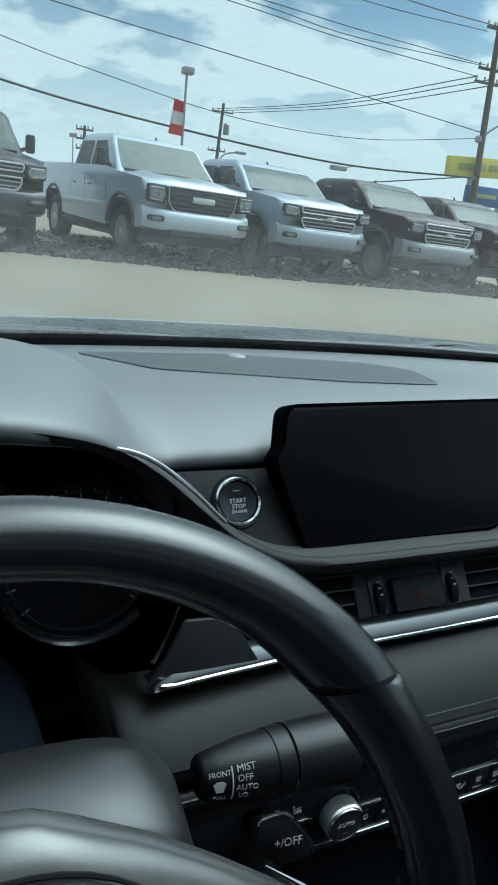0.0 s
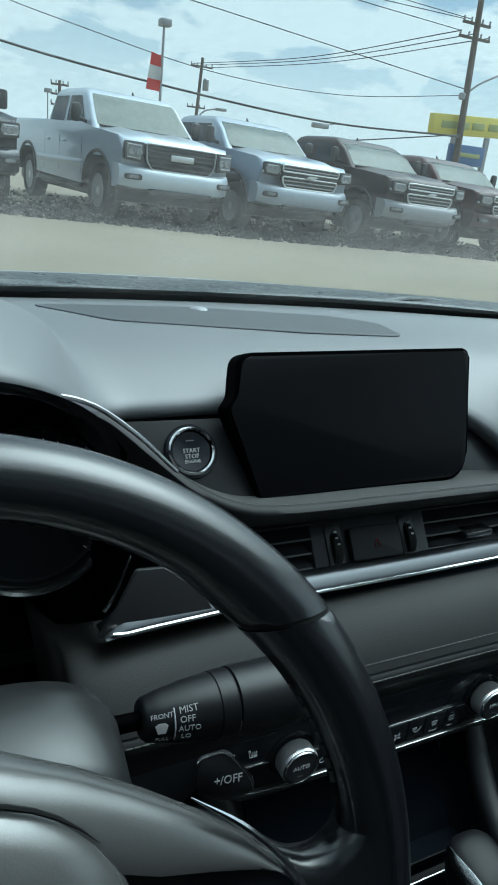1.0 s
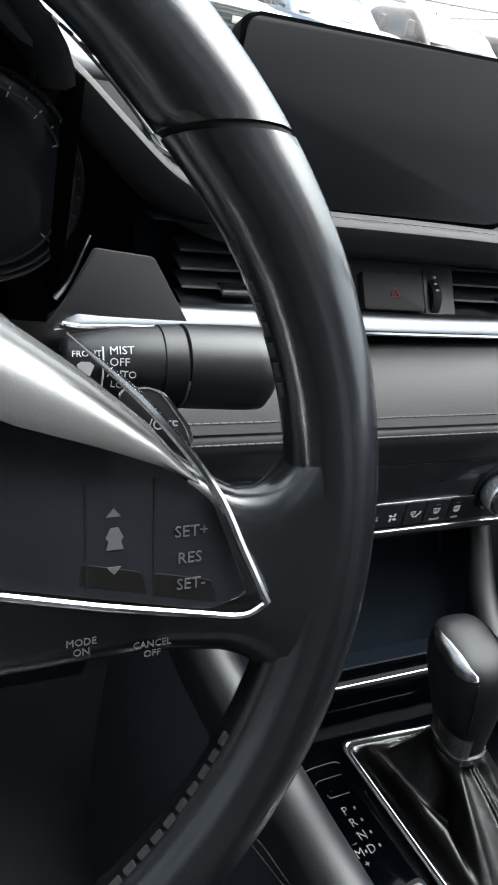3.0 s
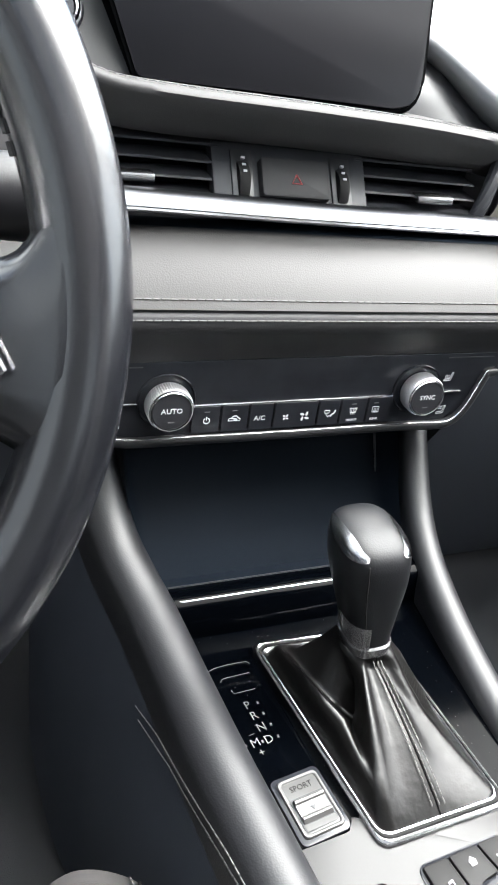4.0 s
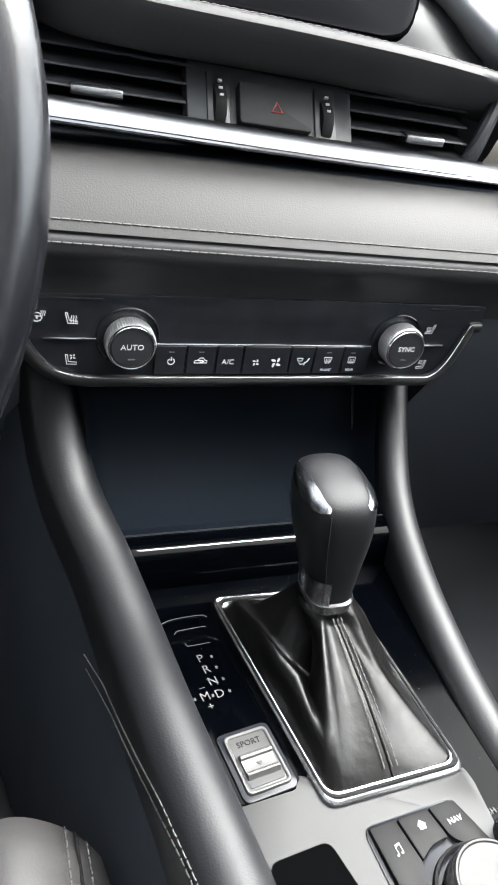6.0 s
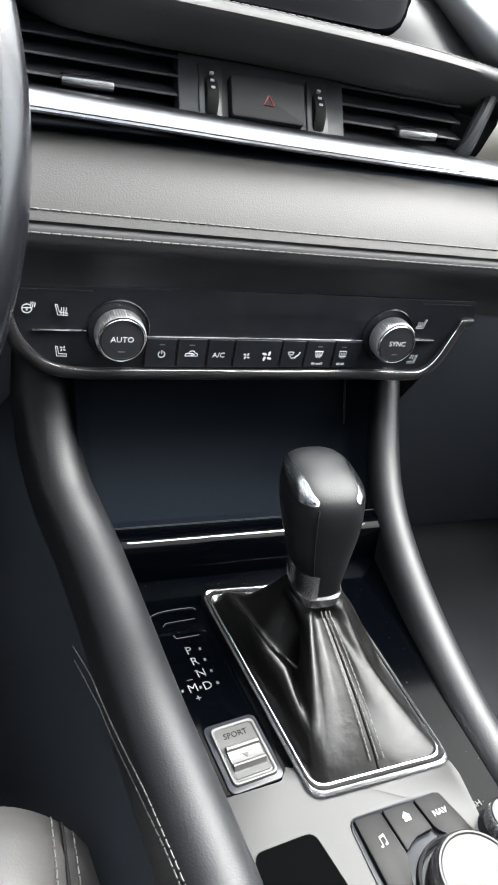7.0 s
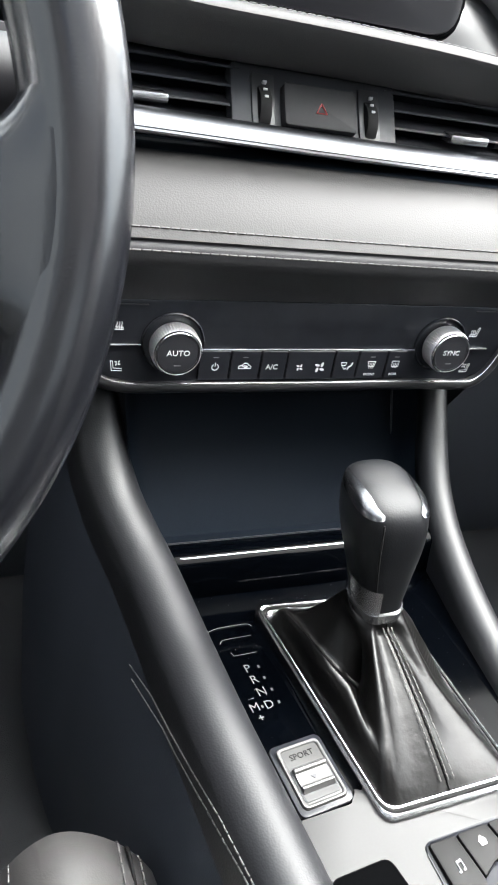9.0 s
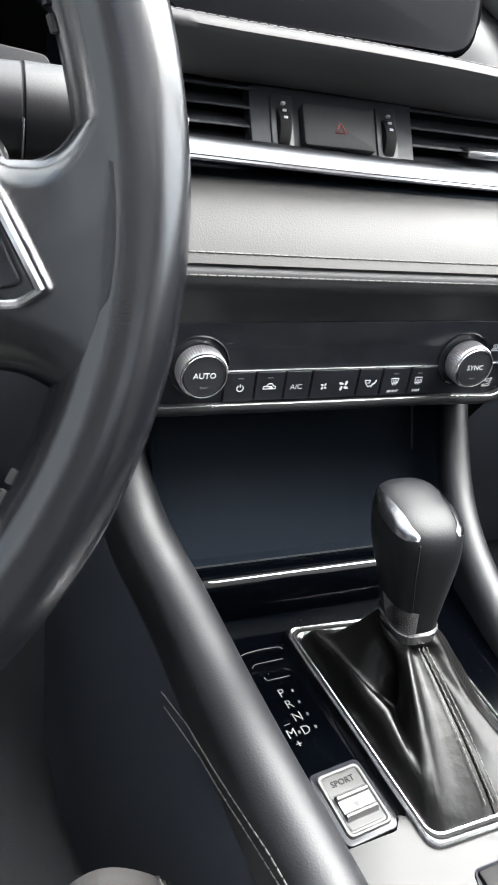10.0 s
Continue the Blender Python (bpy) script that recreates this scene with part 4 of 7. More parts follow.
sq = facing((-0.0495, -0.1735, 0.5908), (0.0225, 0.003, 0), (-0.0065, 0.03, 0))
bm = bmesh.new()
prism(bm, rounded(0.032, 0.041, 0.004), 0.0018, sq, 0.0008)
part("frame", bm, GLOSS, sport)
bm = bmesh.new()
prism(bm, rounded(0.0265, 0.035, 0.003), 0.0022, sq @ Matrix.Translation((0, 0, 0.0006)), 0.0008)
rocker = part("rocker", bm, ROCKER_SILVER, sport, "satin silver rocker")
bm = bmesh.new()
lattice(bm, [[sq @ Vector((x, y, z)) for x, y in rounded(0.0265 - 2 * g, 0.035 - 2 * g, 0.0032 - g * 0.6)] for g, z in ((0.0, 0.0024), (0.0004, 0.0036), (0.0012, 0.0038), (0.0020, 0.0034), (0.0024, 0.0026))], close_v=True)
part("rim", bm, ROCKER_SILVER, rocker, smooth=40)
bm = bmesh.new()
prism(bm, rounded(0.0215, 0.0195, 0.002, 3, 0.0, -0.0045), 0.0003, sq @ Matrix.Translation((0, 0, 0.0027)))
part("well", bm, PLASTIC, rocker, "dark well round the paddle")
bm = bmesh.new()
lattice(bm, [[sq @ Vector((x, y, z)) for y, z in ((0.0040, 0.0027), (0.0034, 0.0058), (0.0024, 0.0064), (0.0012, 0.0060), (0.0006, 0.0046), (-0.0020, 0.0042), (-0.0060, 0.0044), (-0.0072, 0.0056), (-0.0084, 0.0056), (-0.0092, 0.0040), (-0.0100, 0.0029))] for x in (-0.0095, -0.0090, 0.0090, 0.0095)], cap=True)
part("paddle", bm, ROCKER_SILVER, rocker, smooth=25)
bm = bmesh.new()
lattice(bm, [[sq @ Vector((x, y, z)) for y, z in ((-0.0104, 0.0031), (-0.0120, 0.0034), (-0.0142, 0.0036))] for x in (-0.0100, 0.0100)])
part("dish", bm, ROCKER_SILVER, rocker)
bm = bmesh.new()
prism(bm, [(-0.0018, -0.0022), (0.0018, -0.0022), (0, -0.0048)], 0.0003, sq @ Matrix.Translation((0, 0, 0.0043)))
part("arrow", bm, PLASTIC, rocker)
lettering("SPORT", 0.0048, sq @ Matrix.Translation((0, 0.0105, 0.0029)), RUBBER, rocker)

# ---- gear lever ----
lever = thing("gear_lever", (0.012, -0.12, 0.59), "automatic gear lever with black leather knob and stitched boot", "gear lever")
FR = [(-0.0445, -0.055), (0.054, -0.060), (0.0655, -0.205), (-0.0225, -0.2085)]


def frame_ring(grow, z):
    c = Vector((0.014, -0.132))
    return [Vector((p[0], p[1], z)) for p in soften([tuple(c + (Vector(q) - c) * (1 + grow / 0.06)) for q in FR], 0.009, 6)]


bm = bmesh.new()
lattice(bm, [frame_ring(g, z) for g, z in ((0.0, 0.588), (0.0, 0.5935), (-0.0006, 0.5950), (-0.0020, 0.5958), (-0.0032, 0.5950), (-0.0036, 0.5944), (-0.0040, 0.5950), (-0.0052, 0.5953), (-0.0065, 0.5935), (-0.0068, 0.586))], close_v=True)
boot_frame = part("boot_frame", bm, SATIN_CHROME, lever, "bright chrome frame round the boot", smooth=40)
bm = bmesh.new()
lattice(bm, [frame_ring(g, z) for g, z in ((-0.0027, 0.5946), (-0.0030, 0.5956), (-0.0041, 0.5956), (-0.0044, 0.5946))], close_v=True)
part("groove", bm, RUBBER, boot_frame, "black line in the chrome frame")
inner = frame_ring(-0.0060, 0.5938)
base, ring_c = [p for q, r_ in zip(inner, inner[1:] + inner[:1]) for p in ([q] if (r_ - q).length < 0.012 else [q.lerp(r_, u / 8) for u in range(8)])], Vector((0.0120, -0.1010, 0.634))
n = len(base)
bm = bmesh.new()
rows = []
for k in range(23):
    t = k / 22
    row = []
    for i, p in enumerate(base):
        a = math.atan2(p.y + 0.132, p.x - 0.014)
        e = ring_c + Vector((0.0152 * math.cos(a), 0.0166 * math.sin(a), 0.0))
        g = 0.35 * t + 0.65 * t ** 2.6 if t < 1 else 1
        q = Vector((p.x + (e.x - p.x) * g, p.y + (e.y - p.y) * g, p.z + (e.z - p.z) * (1 - (1 - t) ** 1.25)))
        q = q.lerp(p.lerp(e, t), 0.45)
        back = math.exp(-((math.degrees(a) + 92) / 46) ** 4)
        w = 1 - (1 - min(1.0, t / 0.86)) ** 1.05
        q = q.lerp(Vector((p.x + (e.x - p.x) * w, p.y + (e.y - p.y) * w, p.z + (e.z - p.z) * t ** 0.92)), back)
        fold = math.sin(math.pi * min(1.0, t * 1.05)) if t < 0.95 else 0.0
        out = Vector((math.cos(a), math.sin(a), 0))
        ridge = sum(h * math.exp(-((math.degrees(a) - c + w_ * (t - 0.4) + 180) % 360 - 180) ** 2 / wd ** 2) for c, w_, wd, h in ((-115, 6, 9, 0.0080), (-160, 8, 27, -0.0270), (150, 0, 18, -0.004), (-84, 0, 13, 0.0050), (-48, -8, 34, -0.0075), (-22, -16, 13, -0.0065), (124, 0, 26, -0.0080), (60, 12, 16, 0.003)))
        q += (out * 0.8 + Vector((0, 0, 0.6))) * fold * ridge
        flank = math.exp(-(((math.degrees(a) - 182 + 180) % 360 - 180) / 52) ** 4)
        q += (Vector((0, 0, 0.020)) + out * 0.004) * flank * math.exp(-((t - 0.17) / 0.11) ** 2) * min(1.0, t / 0.06)
        q += out * fold * 0.0007 * math.sin(11 * a + 16 * t) * t
        row.append(q)
    rows.append(row)
lattice(bm, rows, close_v=True)
boot = part("boot", bm, BOOT_SKIN, lever, "creased black leather boot", smooth=80)
bm = bmesh.new()
j0 = min(range(n), key=lambda i: (base[i] - Vector((0.0225, -0.205, 0.59))).length)
for off, r in ((-0.0042, 0.00042), (0.0006, 0.00036), (0.0042, 0.00042)):
    path = [rows[k][j0] + Vector((off * (1 - 0.4 * k / 22), -0.0003, 0.0007)) for k in range(1, 23)]
    bm = bmesh.new()
    stitches(bm, path, 0.0034, 0.0009, r, (0, -0.0003, 0.0004))
    part("stitching", bm, BOOT_THREAD, boot, "row of dark stitching")
bm = bmesh.new()
j1 = min(range(n), key=lambda i: (base[i] - Vector((-0.005, -0.056, 0.59))).length)
stitches(bm, [rows[k][j1] + Vector((0, -0.0003, 0.0008)) for k in range(3, 21)], 0.004, 0.0015, 0.0006, (0, 0, 0.0005))
part("stitching", bm, BOOT_THREAD, boot)
bm = bmesh.new()
tube(bm, [rows[k][j0] + Vector((0, 0, 0.0002)) for k in range(0, 23)], 0.0007, 6)
part("seam", bm, BOOT_SKIN, boot)
# knob: oval sections that rise and lean forward
AX = [(0.628, 0.0170, 0.0190, -0.1010), (0.640, 0.0182, 0.0205, -0.0985), (0.652, 0.0198, 0.0225, -0.0960), (0.664, 0.0218, 0.0245, -0.0930), (0.677, 0.0240, 0.0265, -0.0900), (0.688, 0.0252, 0.0280, -0.0878), (0.698, 0.0254, 0.0286, -0.0862), (0.705, 0.0250, 0.0282, -0.0852), (0.7105, 0.0232, 0.0264, -0.0845), (0.7140, 0.0192, 0.0222, -0.0841), (0.7162, 0.0130, 0.0150, -0.084), (0.7170, 0.006, 0.007, -0.084)]

AX = [(0.634 + (z - 0.628) * 0.895, rx * 0.90 * (0.86 + 0.14 * min(1.0, (z - 0.628) / 0.055)), ry * 0.93 * (0.86 + 0.14 * min(1.0, (z - 0.628) / 0.055)), cy) for z, rx, ry, cy in AX]

def knob_point(z, a, grow=0.0):
    for p, q in zip(AX, AX[1:]):
        if z <= q[0]:
            t = (z - p[0]) / (q[0] - p[0])
            rx, ry, cy = (p[i] + (q[i] - p[i]) * t for i in (1, 2, 3))
            break
    c, s = math.cos(a), math.sin(a)
    e = 0.70
    return Vector((0.0120 - 0.05 * (z - 0.634) + (rx + grow) * math.copysign(abs(c) ** e, c), cy + (ry + grow) * math.copysign(abs(s) ** e, s), z + 0.0035 * (s * ry / 0.026) * max(0, (z - 0.65) / 0.06)))


bm = bmesh.new()
zs = [a[0] for a in AX]
zz = [zs[0] + (zs[-1] - zs[0]) * (1 - (1 - k / 26) ** 1.35) for k in range(27)]
lattice(bm, [[knob_point(z, 2 * math.pi * k / 40) for k in range(40)] for z in zz], close_v=True, cap=True)
knob = part("knob", bm, KNOB_SKIN, lever, "smooth black leather gear knob", smooth=70)
bm = bmesh.new()
tube(bm, [knob_point(z, radians(245), 0.0002) for z in zz[3:22]], 0.0006, 6)
part("seam", bm, RUBBER, knob)
for a0, a1 in ((138, 243), (42, -63)):
    bm = bmesh.new()
    rows_ = []
    for i in range(19):
        u = i / 18
        h = 3.9 * math.sin(math.pi * (0.03 + 0.94 * u)) ** 0.7
        mid = 22.4 + 0.2 * u
        rows_.append([knob_point(zs[0] + (zs[-1] - zs[0]) * (1 - (1 - (mid + h * (v - 0.5)) / 26) ** 1.35), radians(a0 + (a1 - a0) * u), 0.0007) for v in (0, 0.2, 0.4, 0.6, 0.8, 1)])
    lattice(bm, rows_)
    bmesh.ops.solidify(bm, geom=bm.faces, thickness=0.0012)
    part("side_inlay", bm, KNOB_CHROME, knob, "leaf-shaped chrome inlay", smooth=60)
bm = bmesh.new()
lattice(bm, [[knob_point(z, 2 * math.pi * k / 40, g) for k in range(40)] for z, g in ((0.6335, 0.0012), (0.6400, 0.0016), (0.6414, 0.0004))], close_v=True)
part("collar", bm, BRUSHED, lever, "bright chrome collar")
bm = bmesh.new()
rows_ = [[knob_point(z, radians(a), 0.0014) for a in range(180, 262, 6)] for z in (0.6393, 0.6464, 0.6535, 0.6585)]
lattice(bm, rows_)
bmesh.ops.solidify(bm, geom=bm.faces, thickness=0.0012)
part("release_button", bm, BRUSHED, lever, "chrome shift release plate", smooth=60)

# flecks of dust on the glossy black console
bm = bmesh.new()
rng = random.Random(9)
for k in range(70):
    x, y = (rng.uniform(0.060, 0.098), rng.uniform(-0.23, -0.045)) if k % 3 else (rng.uniform(-0.09, 0.05), rng.uniform(-0.052, -0.040))
    if k % 7 == 0:
        x, y = rng.uniform(-0.078, -0.05), rng.uniform(-0.16, -0.075)
    r = rng.uniform(0.00012, 0.00038)
    zf = 0.5893 if k % 7 else 0.5913
    bm.faces.new([bm.verts.new((x + r * rng.uniform(0.6, 1.4) * math.cos(a), y + r * math.sin(a), zf + (0.0002 if j % 2 else 0))) for j, a in enumerate(i * math.pi / 3 for i in range(6))])
solid("dust_flecks", bm, THREAD, "pale flecks of dust on the black console", "dust", "stuff", smooth=0)

# ---- rear console controls ----
commander = thing("commander_control", (0.035, -0.25, 0.592), "grey multimedia key cluster with silver rotary dial", "control")
bm = bmesh.new()
prism(bm, soften([(-0.0085, -0.2205), (0.0475, -0.2165), (0.0625, -0.262), (0.058, -0.31), (0.004, -0.31), (-0.006, -0.27)], 0.006, 4), 0.0022, Matrix.Translation((0, 0, 0.5910)), 0.0006)
tray = part("key_tray", bm, GLOSS, commander)
for pts in ([(-0.0065, -0.2225), (0.0095, -0.2215), (0.013, -0.2445), (0.008, -0.262), (-0.003, -0.262)], [(0.0105, -0.2214), (0.029, -0.2200), (0.033, -0.236), (0.022, -0.2375), (0.0140, -0.2435)], [(0.030, -0.2199), (0.046, -0.2188), (0.058, -0.252), (0.049, -0.2475), (0.0345, -0.2365)]):
    bm = bmesh.new()
    prism(bm, soften(pts, 0.0018, 3), 0.0036, Matrix.Translation((0, 0, 0.5922)), 0.0009)
    part("key", bm, KEY_SKIN, commander, "grey satin key")
ROT = Matrix.Translation((0.0365, -0.2665, 0.5925))
bm = bmesh.new()
lathe(bm, [(0.0265, 0.0), (0.0262, 0.0045), (0.0248, 0.0052), (0.0240, 0.003)], ROT, 48, cap=False)
part("ring", bm, PLATE, commander, "pale silver ring")
bm = bmesh.new()
n_ = 144
prof = [(0.0212, 0.001), (0.0218, 0.003), (0.0218, 0.0145), (0.0212, 0.0170)]
lattice(bm, [[ROT @ Vector(((r + (0.0003 if i % 2 and 0.002 < h < 0.015 else 0)) * math.cos(2 * math.pi * i / n_), (r + (0.0003 if i % 2 and 0.002 < h < 0.015 else 0)) * math.sin(2 * math.pi * i / n_), h)) for i in range(n_)] for r, h in prof], close_v=True)
dial = part("rotary_dial", bm, BRUSHED, commander, "knurled silver rotary dial", smooth=20)
bm = bmesh.new()
lathe(bm, [(0.0212, 0.0168), (0.0205, 0.0178), (0.0195, 0.0178), (0.0188, 0.0172), (0.010, 0.0166), (0.0001, 0.0164)], ROT, 48)
part("top", bm, DIAL_TOP, dial, "pale satin dial top")
kq = facing((0, 0, 0.5962), (1, 0.12, 0), (-0.12, 1, 0))


def flat_mark(kind, x, y):
    b = bmesh.new()
    q = kq.copy()
    q.translation = (x, y, 0.5962)
    q = q @ Matrix.Diagonal((0.72, 0.72, 1, 1))
    if kind == "note":
        for dx, dy in ((-0.0022, -0.003), (0.0018, -0.0024)):
            prism(b, [(dx + 0.0011 * math.cos(k), dy + 0.0008 * math.sin(k)) for k in (i * math.pi / 5 for i in range(10))], 0.0002, q)
            tube(b, [q @ Vector((dx + 0.0009, dy, 0)), q @ Vector((dx + 0.0009, dy + 0.006, 0))], 0.00025, 5)
        tube(b, [q @ Vector((-0.0013, 0.003, 0)), q @ Vector((0.0027, 0.0036, 0))], 0.0006, 5)
    else:
        prism(b, [(-0.0036, 0.0), (0.0, 0.0036), (0.0036, 0.0), (0.0026, 0.0), (0.0026, -0.003), (-0.0026, -0.003), (-0.0026, 0.0)], 0.0002, q)
    part("symbol", b, DIM_PRINT, tray)


flat_mark("note", 0.0035, -0.236)
flat_mark("home", 0.0215, -0.2275)
q = kq.copy()
q.translation = (0.041, -0.229, 0.5962)
lettering("NAV", 0.0043, q, DIM_PRINT, tray)
volume = thing("volume_knob", (0.070, -0.243, 0.59), "small knurled silver volume knob on the console", "knob")
VQ = Matrix.Translation((0.0705, -0.2435, 0.5885))
bm = bmesh.new()
lathe(bm, [(0.0125, 0.0), (0.0122, 0.003), (0.0108, 0.006), (0.0095, 0.0095)], VQ, 32)
part("skirt", bm, GLOSS, volume)
bm = bmesh.new()
n_ = 72
prof = [(0.0098, 0.008), (0.0102, 0.009), (0.0102, 0.0165), (0.0095, 0.018)]
lattice(bm, [[VQ @ Vector(((r + (0.0003 if i % 2 and 0.0085 < h < 0.017 else 0)) * math.cos(2 * math.pi * i / n_), (r + (0.0003 if i % 2 and 0.0085 < h < 0.017 else 0)) * math.sin(2 * math.pi * i / n_), h)) for i in range(n_)] for r, h in prof], close_v=True)
part("knurled_rim", bm, BRUSHED, volume, smooth=20)
bm = bmesh.new()
lathe(bm, [(0.0095, 0.0178), (0.009, 0.0184), (0.0001, 0.0180)], VQ, 32)
part("top", bm, DIAL_TOP, volume)
q = kq.copy()
q.translation = (0.0655, -0.2275, 0.5898)
lettering("PUSH", 0.0045, q, SELECTOR_PRINT, volume)
q = kq.copy()
q.translation = (0.083, -0.256, 0.5898)
lettering("VOL", 0.0045, q, SELECTOR_PRINT, volume)
brake = thing("parking_brake_switch", (-0.04, -0.25, 0.58), "chrome-tipped parking brake switch in a black recess", "switch")
# flat patch on the plate; the recess's shade is its near-black colour
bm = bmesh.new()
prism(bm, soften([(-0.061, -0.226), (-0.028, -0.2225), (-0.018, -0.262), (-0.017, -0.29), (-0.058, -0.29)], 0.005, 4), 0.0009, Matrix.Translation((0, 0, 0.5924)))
part("recess", bm, HOLE, brake, "flat black patch for the recess's shade")
bm = bmesh.new()
prism(bm, rounded(0.026, 0.026, 0.005), 0.005, Matrix.Translation((-0.038, -0.266, 0.5925)), 0.0015)
part("lever", bm, BRUSHED, brake)

# ---- steering wheel ----
HUB = Vector((-0.343, -0.153, 0.887))
TILT_W = radians(19.6)
wheel_q = facing(HUB, (1, 0, 0), (0, math.sin(TILT_W), math.cos(TILT_W)))
wheel = thing("steering_wheel", HUB, "black leather three-spoke steering wheel with buttons on the spokes", "steering wheel")


def wheel_arc(a0, a1, n, grow=0.0, closed=False):
    b = bmesh.new()
    rows_ = []
    for i in range(n if closed else n + 1):
        a = radians(a0 + (a1 - a0) * i / n)
        swell = math.exp(-((math.degrees(a) - 38) / 14) ** 2) + math.exp(-((math.degrees(a) - 142) / 14) ** 2)
        r_in = 0.0150 - 0.0014 * max(0.0, math.sin(a)) ** 2 + 0.0012 * swell + grow
        row = []
        for k in range(20):
            t = 2 * math.pi * k / 20
            rad = 0.185 - r_in + grow + r_in * math.cos(t)
            skew = math.exp(-((math.degrees(a) - 35.2) / 14) ** 2) - math.exp(-((math.degrees(a) - 144.8) / 14) ** 2)
            b_ = a + radians(7.5) * skew * (1 - math.cos(t)) / 2
            row.append(wheel_q @ Vector((rad * math.cos(b_), rad * math.sin(b_), (0.0150 + grow) * math.sin(t))))
        rows_.append(row)
    return lattice(b, rows_, close_u=closed, close_v=True, cap=not closed)


part("rim_grip", wheel_arc(35.6, 144.4, 60), WHEEL_SKIN, wheel, "smooth leather upper rim", smooth=70)
part("rim_grip", wheel_arc(-214.8, 34.8, 150), WHEEL_SKIN, wheel, "smooth leather lower rim", smooth=70)
for a in (35.2, 144.8):
    part("seam_groove", wheel_arc(a - 0.36, a + 0.36, 2, -0.0007), RUBBER, wheel, smooth=70)
for a0, a1 in ((13, 33), (38, 142), (147, 167), (206, 334)):
    turn_ = -0.5 if a0 == 38 else 0.1
    path = [wheel_q @ Vector(((0.170 - 0.0151 * math.cos(turn_)) * math.cos(radians(a)), (0.170 - 0.0151 * math.cos(turn_)) * math.sin(radians(a)), 0.0151 * math.sin(turn_))) for a in np.linspace(a0, a1, 40)]
    bm = bmesh.new()
    stitches(bm, path, 0.0040, 0.0022, 0.0005 if a0 == 38 else 0.0013)
    part("rim_stitching", bm, DARK_THREAD, wheel, "dark cross-stitching inside the rim")


def wpt(x, y, z):
    return wheel_q @ Vector((x, y, z))


for s in (-1, 1):
    bm = bmesh.new()
    rows_ = []
    for i in range(41):
        t = i / 40
        x = s * (0.050 + (0.172 - 0.050) * t)
        top = float(np.interp(abs(x), (0.05, 0.106, 0.130, 0.138, 0.146, 0.152, 0.158, 0.162), (0.058, 0.028, 0.0105, 0.0062, 0.0062, 0.0095, 0.018, 0.028)))
        bot = -0.048 - (0.024 * ((t - 0.70) / 0.30) ** 2 if t > 0.70 else 0)
        h = float(np.interp(abs(x), (0.05, 0.115, 0.130, 0.138, 0.145, 0.152, 0.158, 0.164, 0.172), (-0.003, -0.004, 0.0004, 0.0027, 0.0048, 0.0072, 0.0095, 0.0119, 0.0120)))
        row = []
        for y, z in ((top - 0.004, h - 0.020), (top, h - 0.010), (top - 0.001, h - 0.004), (top - 0.004, h - 0.0005), (top - 0.009, h + 0.001), (top * 0.6 + bot * 0.4, h + 0.0016), (top * 0.3 + bot * 0.7, h + 0.0016), (bot + 0.010, h + 0.0008), (bot + 0.004, h - 0.002), (bot, h - 0.008), (bot + 0.004, h - 0.020)):
            row.append(wpt(x - s * t * t * (0.172 - math.sqrt(0.172 ** 2 - y * y)), y, z))
        rows_.append(row)
    lattice(bm, rows_, close_v=True, cap=True)
    part("spoke", bm, WHEEL_SKIN, wheel, "leather spoke", smooth=60)
    bm = bmesh.new()
    prism(bm, [(s * x, y) for x, y in soften([(0.045, 0.046), (0.073, 0.036), (0.110, 0.020), (0.127, 0.006), (0.1405, -0.0255), (0.126, -0.0275), (0.045, -0.0080)], 0.003, 3)], 0.006, wheel_q @ Matrix.Translation((0, 0, 0.001)), 0.001)
    keypad = part("keypad", bm, GLOSS, wheel, "black keypad")
    bm = bmesh.new()
    tube(bm, [wpt(s * p.x, p.y, p.z) for p in curve([(0.086, 0.054, 0.014), (0.108, 0.034, 0.011), (0.127, 0.010, 0.009), (0.1370, -0.011, 0.0095), (0.1440, -0.0265, 0.0105)], 20)], lambda u: 0.0015 * min(1.0, 0.2 + 4 * u), 8)
    tube(bm, [wpt(s * p.x, p.y, p.z) for p in curve([(0.1440, -0.0265, 0.0105), (0.1365, -0.0300, 0.0095), (0.122, -0.0277, 0.0080), (0.095, -0.0215, 0.0080), (0.058, -0.0115, 0.0085)], 20)], 0.0012, 8)
    part("accent", bm, CHROME, wheel, "thin chrome accent round the keypad")
    if s > 0:
        for word, x, y in (("SET+", 0.121, -0.0025), ("RES", 0.1205, -0.0105), ("SET-", 0.121, -0.0185)):
            lettering(word, 0.0048, wheel_q @ Matrix.Translation((x, y, 0.0072)), FAINT_PRINT, keypad)
        bm = bmesh.new()
        for y, f in ((0.0050, 1), (-0.0115, -1)):
            prism(bm, [(0.0985 - 0.002, y - 0.001 * f), (0.0985 + 0.002, y - 0.001 * f), (0.0985, y + 0.0014 * f)], 0.0003, wheel_q @ Matrix.Translation((0, 0, 0.0070)))
        prism(bm, [(0.0963, -0.0055), (0.1012, -0.0055), (0.1005, -0.0030), (0.1012, -0.0020), (0.0998, 0.0008), (0.0976, 0.0008), (0.0962, -0.0020), (0.0970, -0.0030)], 0.0003, wheel_q @ Matrix.Translation((0, 0, 0.0070)))
        part("symbol", bm, FAINT_PRINT, keypad)
        for x0, x1, x2 in ((0.0895, 0.1075, 0.0885), (0.1100, 0.1285, 0.1095)):
            bm = bmesh.new()
